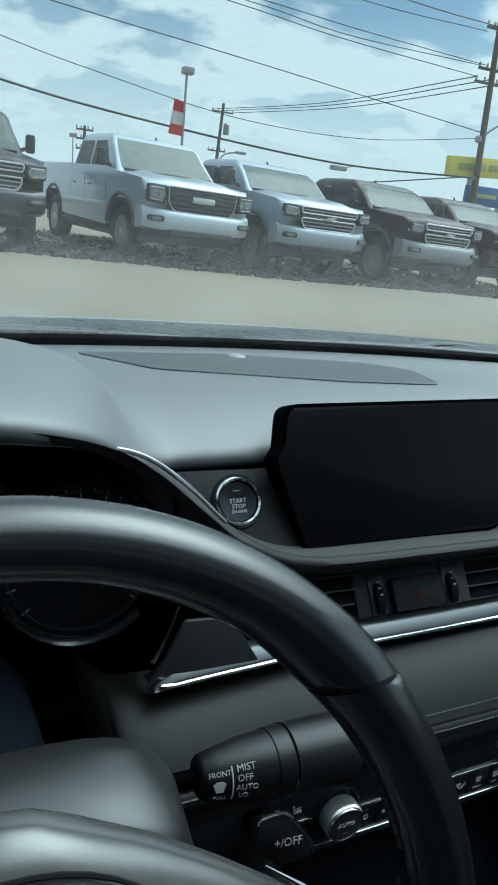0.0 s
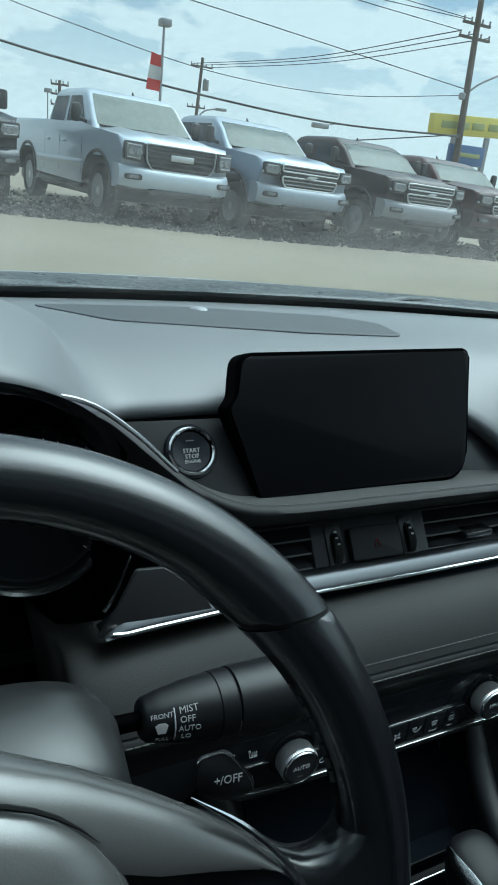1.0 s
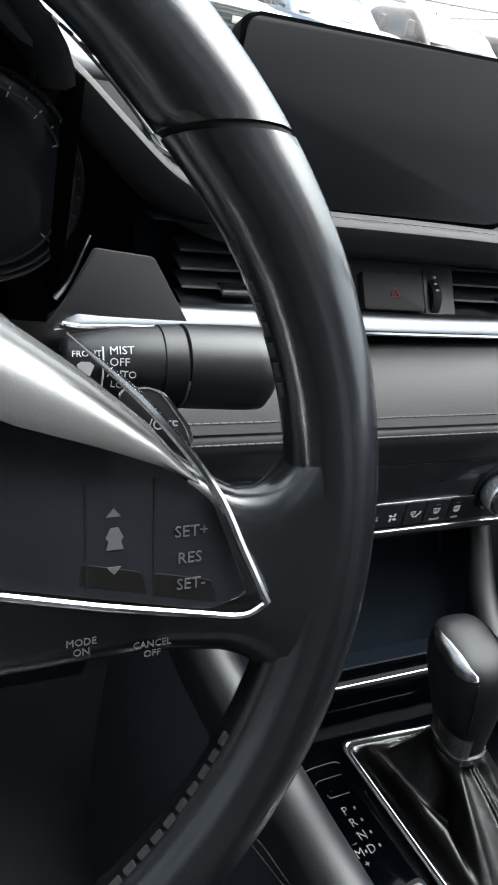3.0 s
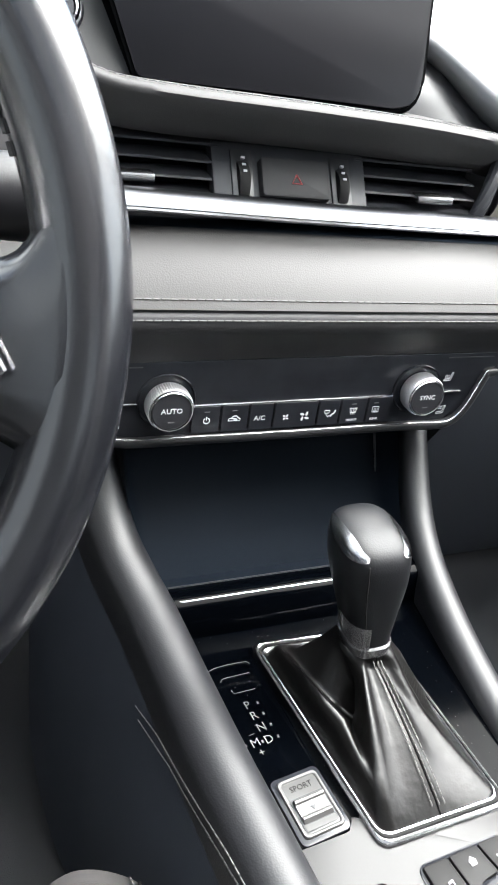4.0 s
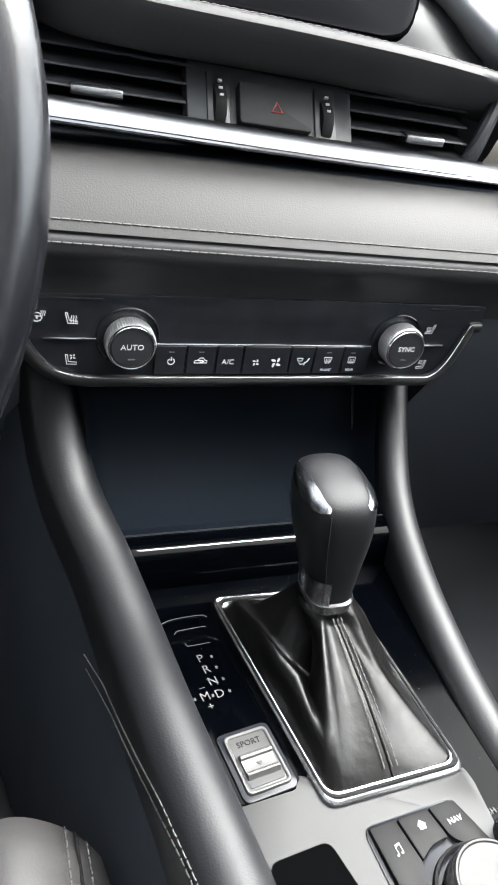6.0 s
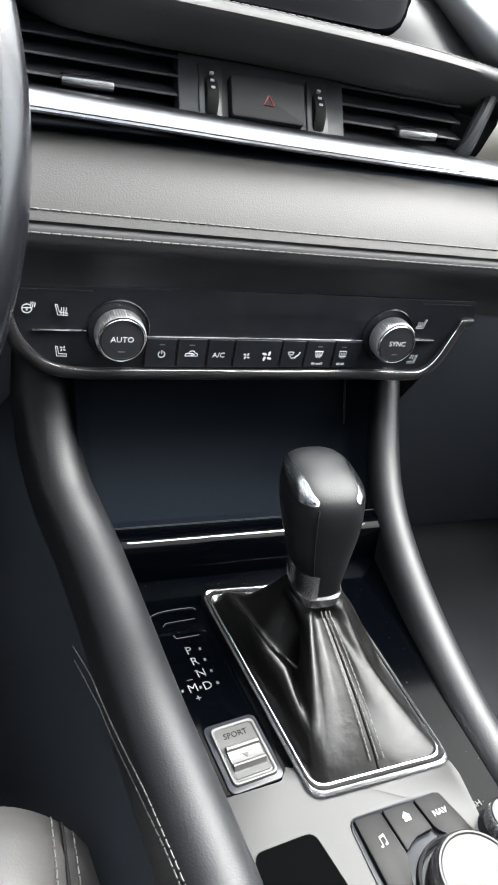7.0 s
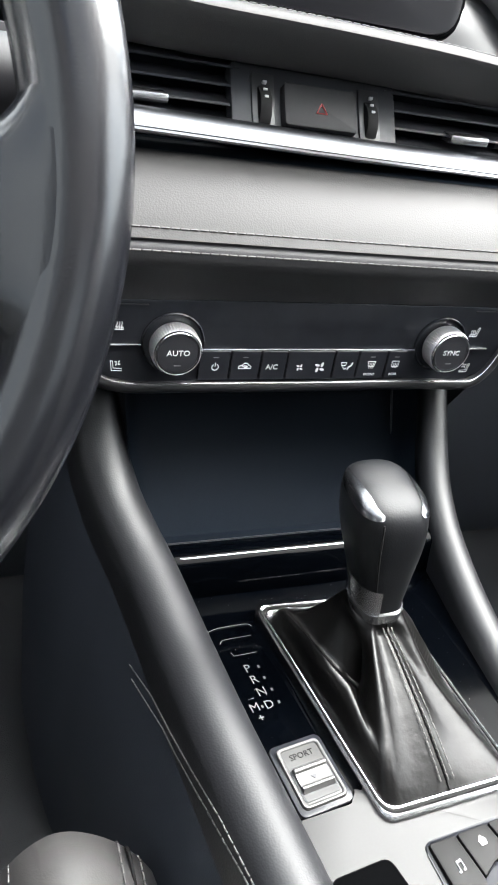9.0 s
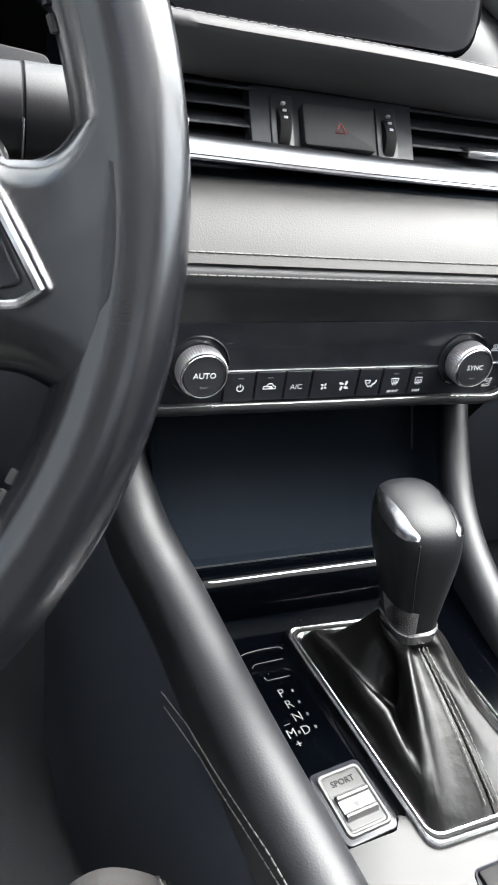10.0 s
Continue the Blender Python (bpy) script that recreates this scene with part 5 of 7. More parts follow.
            prism(bm, soften([(x0, -0.0085 - 0.25 * (x0 - 0.09)), (x1 - 0.001, -0.0085 - 0.25 * (x1 - 0.09)), (x1 + 0.001, -0.0155 - 0.27 * (x1 - 0.09)), (x2, -0.0155 - 0.27 * (x2 - 0.09))], 0.001, 2), 0.0008, wheel_q @ Matrix.Translation((0, 0, 0.0063)), 0.0003, 1)
            part("rocker_key", bm, KEY_SKIN, keypad, "grey lower key")
        for x in (0.091, 0.110):
            bm = bmesh.new()
            box(bm, (x - 0.0003, -0.0165 - 0.25 * (x - 0.09), 0.0068), (x + 0.0003, 0.014, 0.0072), 0, wheel_q)
            part("key_gap", bm, RUBBER, keypad)
        lettering("MODE\nON", 0.0030, wheel_q @ Matrix.Translation((0.0893, -0.0335, 0.0065)), FAINT_PRINT, keypad)
        lettering("CANCEL\nOFF", 0.0030, wheel_q @ Matrix.Translation((0.1098, -0.0378, 0.0058)), FAINT_PRINT, keypad)
bm = bmesh.new()
rows_ = []
for i in range(41):
    x = -0.122 + 0.244 * i / 40
    xa = abs(x)
    yt = float(np.interp(xa, (0.0, 0.012, 0.024, 0.049, 0.071, 0.083, 0.092, 0.110, 0.122), (0.0915, 0.0900, 0.085, 0.072, 0.058, 0.0495, 0.043, 0.028, 0.0135)))
    yb = float(np.interp(xa, (0.0, 0.020, 0.040, 0.055, 0.073, 0.095, 0.110, 0.122), (0.066, 0.064, 0.050, 0.039, 0.0305, 0.0235, 0.0180, 0.0120)))
    k = 1 - 0.55 * (xa / 0.122) ** 1.4
    w = yt - yb
    rows_.append([wpt(x, yt - 0.018, -0.025), wpt(x, yt - 0.003, 0.000 * k), wpt(x, yt, 0.0065 * k), wpt(x, yt - 0.12 * w, 0.0130 * k), wpt(x, yt - 0.28 * w, 0.0180 * k), wpt(x, yt - 0.5 * w, 0.0215 * k), wpt(x, yt - 0.75 * w, 0.0235 * k), wpt(x, yb + 0.06 * w, 0.0225 * k), wpt(x, yb, 0.012 * k)])
lattice(bm, rows_)
part("hub_cover", bm, HUB_SKIN, wheel, "satin grey cover across hub and spokes", smooth=60)
bm = bmesh.new()
prof = [(1.0, -0.014), (1.0, 0.0170), (0.985, 0.0205), (0.95, 0.0240), (0.88, 0.0280), (0.75, 0.0325), (0.55, 0.0365), (0.3, 0.0390), (0.01, 0.0400)]
shape = [(0.066 * math.cos(a), 0.010 + 0.068 * math.sin(a)) for a in (2 * math.pi * k / 48 for k in range(48))]
lattice(bm, [[wpt(x * g, 0.010 + (y - 0.010) * g, h) for x, y in shape] for g, h in prof], close_v=True, cap=True)
part("airbag_cover", bm, HUB_SKIN, wheel, "domed black airbag cover", smooth=60)
bm = bmesh.new()
tube(bm, [wpt(x * 1.012, 0.010 + (y - 0.010) * 1.012, 0.0228 * (1 - 0.55 * (abs(x) / 0.122) ** 1.4)) for x, y in shape[5:20]], lambda u: 0.0009 * min(1.0, 0.15 + 5 * u, 0.15 + 5 * (1 - u)), 6, up=(0, 1, 0.3))
part("airbag_seam", bm, RUBBER, wheel)
bm = bmesh.new()
lathe(bm, [(0.020, 0.0385), (0.020, 0.042), (0.017, 0.043), (0.015, 0.0415)], wheel_q @ Matrix.Translation((0, 0.012, 0)), 32)
part("badge_ring", bm, CHROME, wheel)
bm = bmesh.new()
box(bm, (-0.024, -0.168, -0.012), (0.024, -0.05, 0.006), 0.004, wheel_q)
part("spoke", bm, WHEEL_SKIN, wheel)
bm = bmesh.new()
prism(bm, soften([(0.114, 0.0305), (0.129, 0.0305), (0.141, 0.014), (0.140, 0.008), (0.125, 0.008), (0.112, 0.015)], 0.004, 4), 0.003, wheel_q @ Matrix.Translation((0, 0, -0.053)), 0.001)
pad_ = part("shift_paddle", bm, STALK_SKIN, wheel, "black shift paddle marked +/OFF")
lettering("+/OFF", 0.0054, wheel_q @ Matrix.Translation((0.1275, 0.0175, -0.0497)) @ pose(0, 0, 0, 0, 0, -6), DIM_PRINT, pad_)
bm = bmesh.new()
tube(bm, [wpt(x, y, -0.0502) for x, y in soften([(0.113, 0.026), (0.114, 0.0305), (0.127, 0.031), (0.139, 0.014), (0.1405, 0.002)], 0.005, 4)[5:-5]], 0.0005, 5)
part("edge", bm, BRUSHED, pad_)

# steering column shroud
column = thing("steering_column", (-0.343, 0.0, 0.86), "black plastic steering column shroud behind the wheel", "steering column")
bm = bmesh.new()
rows_ = []
for y, w, h, zc in ((-0.112, 0.060, 0.036, 0.870), (-0.107, 0.078, 0.046, 0.870), (-0.096, 0.086, 0.052, 0.870), (-0.06, 0.090, 0.058, 0.868), (-0.045, 0.088, 0.055, 0.866), (-0.038, 0.078, 0.045, 0.864), (-0.033, 0.06, 0.034, 0.860)):
    rows_.append([(-0.343 + w * math.copysign(abs(math.cos(a)) ** 0.55, math.cos(a)), y, zc + h * math.copysign(abs(math.sin(a)) ** 0.6, math.sin(a))) for a in (2 * math.pi * k / 40 for k in range(40))])
lattice(bm, rows_, close_v=True, cap=True)
part("shroud", bm, SHROUD_SKIN, column, "rounded dark shroud", smooth=60)
bm = bmesh.new()
tube(bm, [(-0.343, -0.05, 0.858), (-0.343, 0.10, 0.83)], 0.045, 20)
part("column_tube", bm, BIN, column)
STALK = facing((-0.276, -0.056, 0.8920), (0, 1, 0), (0.045, 0, 1))
for q in (STALK, facing((-0.410, -0.056, 0.8920), (0, -1, 0), (-0.045, 0, 1))):
    right = q is STALK
    bm = bmesh.new()
    lathe(bm, [(0.0030, 0.0330), (0.0092, 0.0333), (0.0106, 0.0350), (0.0122, 0.042), (0.0148, 0.056), (0.0160, 0.0705)], q, 32)
    stalk = part("stalk", bm, STALK_SKIN, column, "black wiper stalk with white print" if right else "black indicator stalk", smooth=50)
    # the dark gap behind the barrel is put into the neck's colour
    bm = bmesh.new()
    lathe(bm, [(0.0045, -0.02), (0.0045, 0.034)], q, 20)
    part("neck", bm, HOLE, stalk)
    bm = bmesh.new()
    lathe(bm, [(0.0150, 0.0695), (0.0166, 0.0708), (0.0171, 0.0795), (0.0163, 0.0805)], q, 32)
    part("ring", bm, STALK_SKIN, stalk)
    bm = bmesh.new()
    lathe(bm, [(0.0153, 0.0800), (0.0175, 0.0810), (0.0181, 0.110), (0.0177, 0.1165), (0.014, 0.120), (0.0001, 0.121)], q, 32)
    part("tip", bm, STALK_SKIN, stalk, smooth=50)
    bm = bmesh.new()
    tube(bm, [q @ Vector((0.0172 * math.sin(a), 0.0172 * math.cos(a), 0.0800)) for a in (radians(-150 + 5 * k) for k in range(14))], 0.0005, 5)
    part("edge", bm, FAINT_PRINT, stalk)
    if right:
        def barrel(h, a, r):
            """A frame on the tapered barrel: print reads along the stalk, at angle a from straight up towards the driver."""
            hs, rs = (0.0285, 0.042, 0.056, 0.0705, 0.08), (0.0102, 0.0122, 0.0148, 0.0160, 0.0171)
            r = float(np.interp(h, hs, rs)) + 0.0003
            rise = (float(np.interp(h + 0.003, hs, rs)) - float(np.interp(h - 0.003, hs, rs))) / 0.006
            o = q @ Vector((-r * math.sin(a), r * math.cos(a), h))
            rad = q.to_3x3() @ Vector((-math.sin(a), math.cos(a), 0))
            axis = q.to_3x3() @ Vector((0, 0, 1))
            along, nrm = (axis + rise * rad).normalized(), (rad - rise * axis).normalized()
            return facing(o, along, nrm.cross(along))
        for word, h, a, r, sz in (("MIST", 0.0535, 44, 0.0147, 0.0046), ("OFF", 0.0525, 62, 0.0146, 0.0044), ("AUTO", 0.0535, 80, 0.0147, 0.0040), ("LO", 0.0520, 98, 0.0146, 0.0040), ("FRONT", 0.0405, 48, 0.0118, 0.0034), ("PULL", 0.0405, 104, 0.0118, 0.0030)):
            lettering(word, sz, barrel(h, radians(a), r), DIM_PRINT, stalk)
        bm = bmesh.new()
        tube(bm, [barrel(0.0465, radians(a), 0.0135).translation for a in range(36, 110, 6)], 0.0004, 5)
        m_ = barrel(0.0400, radians(76), 0.0116)
        prism(bm, [(-0.0032, 0.0018), (-0.0016, 0.003), (0.0016, 0.003), (0.0032, 0.0018), (0.0018, -0.0022), (-0.0018, -0.0022)], 0.0002, m_)
        prism(bm, [(0.0635, -0.001), (0.0655, 0.0), (0.0635, 0.001)], 0.0002, barrel(0.0, radians(84), 0.0160))
        part("symbol", bm, DIM_PRINT, stalk)

# ---- driver's seat ----
SEAT_SKIN = material("grey_seat_leather", (0.048, 0.0475, 0.047), 0.42, vary=0.12, grain=500, bump=0.05, bump_scale=1100, cells=True)
PERF = material("perforated_leather", (0.060, 0.059, 0.058), 0.5, vary=0.1, grain=500, bump=0.6, bump_scale=380, cells=True)
seat = thing("driver_seat", (-0.36, -0.45, 0.28), "grey-black leather driver seat with perforated centre", "car seat")


def cushion(x0, x1, bulge, name, mat, fall=0.0, y0=-0.150, y1=-0.62):
    """A padded seat section between x0 and x1; fall rounds its far flank off."""
    b = bmesh.new()
    rows_ = []
    for i in range(25):
        u = i / 24
        x = x0 + (x1 - x0) * u
        e = 1 - abs(2 * u - 1) ** 3.0
        t = 0.552 + bulge * e - fall * max(0.0, u - 0.25) ** 1.7
        f = 0.35 * fall * max(0.0, u - 0.25) ** 1.7
        rows_.append([Vector(p) for p in ((x, y0 + 0.05 - f, 0.34), (x, y0 + 0.012 - 0.01 * e - f, 0.42), (x, y0 - 0.012 * e - f, min(0.50, t - 0.03)), (x, y0 - 0.012 - f, t - 0.012), (x, y0 - 0.035 - f, t - 0.001), (x, y0 - 0.08 - f, t), (x, -0.4, t - 0.02), (x, y1, t - 0.035))])
    lattice(b, rows_)
    return part(name, b, mat, seat, smooth=70), rows_


bolster, brows = cushion(-0.205, -0.115, 0.030, "side_bolster", SEAT_SKIN, 0.075)
cushion(-0.515, -0.605, 0.030, "side_bolster", SEAT_SKIN, 0.075)
mid, mrows = cushion(-0.515, -0.205, 0.016, "seat_cushion", PERF)
for owner, r_, i in ((mid, mrows, 23), (bolster, brows, 1), (bolster, brows, 15), (bolster, brows, 18)):
    bm = bmesh.new()
    stitches(bm, curve(r_[i][2:], 40), 0.0040, 0.0015, 0.00045, (0.0002, -0.0002, 0.0005))
    part("stitching", bm, THREAD, owner, "row of pale stitching")
bm = bmesh.new()
tube(bm, [p + Vector((0, 0, -0.0002)) for p in curve([a.lerp(b, 0.5) for a, b in zip(brows[16][2:], brows[17][2:])], 40)], 0.0009, 8)
part("piping", bm, RUBBER, bolster, "dark piping between the stitching")
bm = bmesh.new()
lattice(bm, [[(x, y, z) for y, z in ((-0.58, 0.50), (-0.60, 0.60), (-0.66, 0.85), (-0.72, 1.08), (-0.78, 1.09), (-0.76, 0.85), (-0.72, 0.45))] for x in (-0.59, -0.55, -0.45, -0.27, -0.17, -0.13)], cap=True, close_v=True)
part("backrest", bm, SEAT_SKIN, seat, smooth=60)
bm = bmesh.new()
box(bm, (-0.56, -0.66, 0.28), (-0.16, -0.16, 0.46), 0.02)
part("seat_base", bm, PLASTIC, seat)

# ---- car shell ----
# unseen seat back, added to keep passenger-side light off the gear boot
bm = bmesh.new()
lattice(bm, [[(x, y, z) for y, z in ((-0.56, 0.50), (-0.60, 0.62), (-0.66, 0.85), (-0.72, 1.06), (-0.76, 1.08), (-0.80, 1.06), (-0.76, 0.80), (-0.72, 0.45))] for x in (0.13, 0.17, 0.27, 0.45, 0.55, 0.59)], cap=True, close_v=True)
box(bm, (0.24, -0.82, 1.09), (0.48, -0.72, 1.27), 0.04)
solid("wall_seat_blocker", bm, SEAT_SKIN, "unseen passenger seat back, added to shade the gear boot", "seat back", "structure", smooth=60)
bm = bmesh.new()
box(bm, (-0.80, -1.75, 0.22), (0.80, 0.75, 0.28))
solid("floor", bm, CARPET, "black car floor carpet", "floor", "structure", smooth=0)
bm = bmesh.new()
box(bm, (-0.80, 0.46, 0.28), (0.80, 0.52, 0.93))
solid("wall_firewall", bm, PLASTIC, "black firewall behind the dashboard", "wall", "structure", smooth=0)
bm = bmesh.new()
roof_x = [-0.68, -0.60, -0.52, -0.42, -0.40, 0.0, 0.40, 0.42, 0.52, 0.60, 0.68]
roof_y = [(-0.395, 1.378), (-0.50, 1.392), (-0.70, 1.398), (-0.95, 1.398), (-0.97, 1.397), (-1.1, 1.39), (-1.6, 1.30)]
grid_ = [[bm.verts.new((x, y, z - 0.10 * (x / 0.76) ** 4)) for y, z in roof_y] for x in roof_x]
for i_ in range(len(roof_x) - 1):
    for j_ in range(len(roof_y) - 1):
        if abs(roof_x[i_] + roof_x[i_ + 1]) < 0.81 and j_ in (1, 2):
            continue  # the glass roof panel's opening
        bm.faces.new((grid_[i_][j_], grid_[i_ + 1][j_], grid_[i_ + 1][j_ + 1], grid_[i_][j_ + 1]))
bmesh.ops.solidify(bm, geom=bm.faces, thickness=0.03)
solid("ceiling", bm, HEADLINER, "pale grey cloth car headliner", "ceiling", "structure", smooth=60)
for s, nm in ((-1, "wall_left"), (1, "wall_right")):
    bm = bmesh.new()
    lattice(bm, [[(s * x, y, z) for x, z in ((0.74, 0.28), (0.70, 0.45), (0.70, 0.62), (0.66, 0.66), (0.70, 0.70), (0.745, 0.90), (0.79, 0.94), (0.85, 0.80), (0.85, 0.25))] for y in (0.55, -0.2, -0.9, -1.75)])
    solid(nm, bm, DOOR_SKIN, "grey car door panel with armrest ledge", "door panel", "structure", smooth=40)
    for p in ([(0.735, 0.40, 0.95), (0.70, 0.10, 1.10), (0.66, -0.20, 1.25), (0.62, -0.43, 1.35)], [(0.75, -0.75, 0.93), (0.70, -0.80, 1.15), (0.64, -0.82, 1.36)], [(0.75, -1.60, 0.93), (0.66, -1.5, 1.30)]):
        bm = bmesh.new()
        tube(bm, [(s * x, y, z) for x, y, z in p], 0.045, 10, 0.6)
        solid("trim_pillar", bm, HEADLINER, "pale grey roof pillar trim", "pillar", "structure", smooth=60)


def tinted(name, clear):
    """Window glass that lets part of the daylight through and mirrors a little of it."""
    m = bpy.data.materials.new(name)
    m.use_nodes = True
    n, l = m.node_tree.nodes, m.node_tree.links
    n.clear()
    out, mix, pane, gloss = n.new("ShaderNodeOutputMaterial"), n.new("ShaderNodeMixShader"), n.new("ShaderNodeBsdfTransparent"), n.new("ShaderNodeBsdfGlossy")
    pane.inputs[0].default_value = (clear * 0.95, clear, clear * 0.99, 1)
    gloss.inputs["Roughness"].default_value = 0.02
    mix.inputs[0].default_value = 0.04
    l.new(pane.outputs[0], mix.inputs[1])
    l.new(gloss.outputs[0], mix.inputs[2])
    l.new(mix.outputs[0], out.inputs[0])
    return m


# the unseen driver's pane is darkened to hold back light from the left
SIDE_TINT, DRIVER_DIM, TINT = tinted("side_glass", 0.76), tinted("dimmed_driver_glass", 0.28), tinted("privacy_glass", 0.22)
for s, nm in ((-1, "window_6"), (1, "window_7")):
    bm = bmesh.new()
    lattice(bm, [[(s * 0.765, y0, 0.90), (s * 0.715, y1, 1.13), (s * 0.645, y2, 1.36)] for y0, y1, y2 in ((0.42, 0.02, -0.44), (0.0, -0.25, -0.55), (-0.79, -0.79, -0.79))])
    solid(nm, bm, SIDE_TINT if s > 0 else DRIVER_DIM, "front side window, tint set to shape the cabin light", "window", "structure", smooth=60)
for s, nm in ((-1, "window_3"), (1, "window_4")):
    bm = bmesh.new()
    lattice(bm, [[(s * x, y, z) for x, z in ((0.765, 0.90), (0.715, 1.13), (0.655, 1.37))] for y in (-0.80, -1.30, -1.74)])
    solid(nm, bm, TINT, "dark tinted rear side window", "window", "structure")
bm = bmesh.new()
lattice(bm, [[(x, y, z + 0.012) for y, z in roof_y[1:4]] for x in (-0.42, 0.0, 0.42)])
solid("window_2", bm, TINT, "dark tinted glass roof panel", "window", "structure")
bm = bmesh.new()
lattice(bm, [[(x, y, z) for y, z in ((-1.58, 1.33), (-1.70, 1.15), (-1.78, 0.93))] for x in (-0.72, 0.0, 0.72)])
solid("window_5", bm, TINT, "dark tinted rear window", "window", "structure")
bm = bmesh.new()
box(bm, (-0.74, -1.85, 0.25), (0.74, -1.70, 0.95), 0.03)
solid("wall_rear", bm, SEAT_SKIN, "rear seat back across the cabin", "seat back", "structure")

GLASS = bpy.data.materials.new("dusty_windshield")
GLASS.use_nodes = True
gn, gl = GLASS.node_tree.nodes, GLASS.node_tree.links
gn.clear()
g_out, g_mix, g_add = gn.new("ShaderNodeOutputMaterial"), gn.new("ShaderNodeMixShader"), gn.new("ShaderNodeMixShader")
g_clear, g_dust, g_gloss = gn.new("ShaderNodeBsdfTransparent"), gn.new("ShaderNodeBsdfTranslucent"), gn.new("ShaderNodeBsdfGlossy")
g_clear.inputs[0].default_value = (0.90, 0.95, 0.93, 1)
g_dust.inputs[0].default_value = (0.40, 0.39, 0.365, 1)
g_gloss.inputs["Roughness"].default_value = 0.02
g_co, g_n1, g_n2, g_r, g_m = gn.new("ShaderNodeTexCoord"), gn.new("ShaderNodeTexNoise"), gn.new("ShaderNodeTexNoise"), gn.new("ShaderNodeMapRange"), gn.new("ShaderNodeMath")
g_n1.inputs["Scale"].default_value, g_n1.inputs["Detail"].default_value = 7.0, 6
g_n2.inputs["Scale"].default_value, g_n2.inputs["Detail"].default_value = 160.0, 3
for t in (g_n1, g_n2):
    gl.new(g_co.outputs["Object"], t.inputs["Vector"])
g_m.operation = "MULTIPLY"
gl.new(g_n1.outputs["Fac"], g_m.inputs[0])
gl.new(g_n2.outputs["Fac"], g_m.inputs[1])
g_r.inputs["From Min"].default_value, g_r.inputs["From Max"].default_value = 0.12, 0.42
g_r.inputs["To Min"].default_value, g_r.inputs["To Max"].default_value = 0.07, 0.32
gl.new(g_m.outputs[0], g_r.inputs["Value"])
# dust lies thickest in a band above the wipers, with dried drops in it
g_sep, g_fac, g_band, g_mul = gn.new("ShaderNodeSeparateXYZ"), gn.new("ShaderNodeMapRange"), gn.new("ShaderNodeValToRGB"), gn.new("ShaderNodeMath")
gl.new(g_co.outputs["Object"], g_sep.inputs[0])
g_wave = gn.new("ShaderNodeMath")
g_wave.operation, g_wave.inputs[1].default_value = "MULTIPLY_ADD", 0.07
gl.new(g_n1.outputs["Fac"], g_wave.inputs[0])
gl.new(g_sep.outputs["Z"], g_wave.inputs[2])
gl.new(g_wave.outputs[0], g_fac.inputs["Value"])
g_fac.inputs["From Min"].default_value, g_fac.inputs["From Max"].default_value = 1.03, 1.23
stops = g_band.color_ramp.elements
stops[0].position, stops[0].color, stops[1].position, stops[1].color = 0.0, (0.02, 0.02, 0.02, 1), 1.0, (0.33, 0.33, 0.33, 1)
for at, v in ((0.10, 0.06), (0.20, 0.50), (0.32, 0.95), (0.52, 0.85), (0.70, 0.45)):
    stops.new(at).color = (v, v, v, 1)
gl.new(g_fac.outputs[0], g_band.inputs[0])
g_mul.operation = "MULTIPLY"
gl.new(g_r.outputs[0], g_mul.inputs[0])
gl.new(g_band.outputs[0], g_mul.inputs[1])
g_spot, g_cut, g_low, g_sum = gn.new("ShaderNodeTexNoise"), gn.new("ShaderNodeMapRange"), gn.new("ShaderNodeMath"), gn.new("ShaderNodeMath")
g_spot.inputs["Scale"].default_value, g_spot.inputs["Detail"].default_value = 420.0, 2.0
gl.new(g_co.outputs["Object"], g_spot.inputs["Vector"])
gl.new(g_spot.outputs["Fac"], g_cut.inputs["Value"])
g_cut.inputs["From Min"].default_value, g_cut.inputs["From Max"].default_value, g_cut.inputs["To Max"].default_value = 0.54, 0.70, 0.30
g_low.operation, g_sum.operation, g_sum.use_clamp = "MULTIPLY", "ADD", True
gl.new(g_cut.outputs[0], g_low.inputs[0])
g_pow = gn.new("ShaderNodeMath")
g_pow.operation, g_pow.inputs[1].default_value = "POWER", 2.0
gl.new(g_band.outputs[0], g_pow.inputs[0])
gl.new(g_pow.outputs[0], g_low.inputs[1])
gl.new(g_mul.outputs[0], g_sum.inputs[0])
gl.new(g_low.outputs[0], g_sum.inputs[1])
gl.new(g_sum.outputs[0], g_mix.inputs[0])
gl.new(g_clear.outputs[0], g_mix.inputs[1])
gl.new(g_dust.outputs[0], g_mix.inputs[2])
g_add.inputs[0].default_value = 0.03
gl.new(g_mix.outputs[0], g_add.inputs[1])
gl.new(g_gloss.outputs[0], g_add.inputs[2])
gl.new(g_add.outputs[0], g_out.inputs[0])
bm = bmesh.new()
rows_ = []
for x in np.linspace(-0.72, 0.72, 25):
    y0 = base_of_glass(x) + 0.012
    rows_.append([(x * (1 - 0.10 * t), y0 + (-0.40 - 0.05 * (x / 0.75) ** 2 - y0) * t, 0.985 + drop(x) * 0.7 + (1.372 - 0.985 - 0.03 * (x / 0.75) ** 4) * t + 0.035 * math.sin(math.pi * t)) for t in np.linspace(0, 1, 9)])
lattice(bm, rows_)
windshield = solid("window_1", bm, GLASS, "dusty clear car windshield", "windshield", "structure", smooth=80)
windshield.visible_shadow = False
bm = bmesh.new()
sweep(bm, [(x, base_of_glass(x) + 0.004, 0.9935 + drop(x) * 0.8) for x in np.linspace(-0.74, 0.74, 41)], [(0.004, -0.006), (0.005, 0.0060), (0.0, 0.0075), (-0.016, 0.0065), (-0.020, -0.012)])
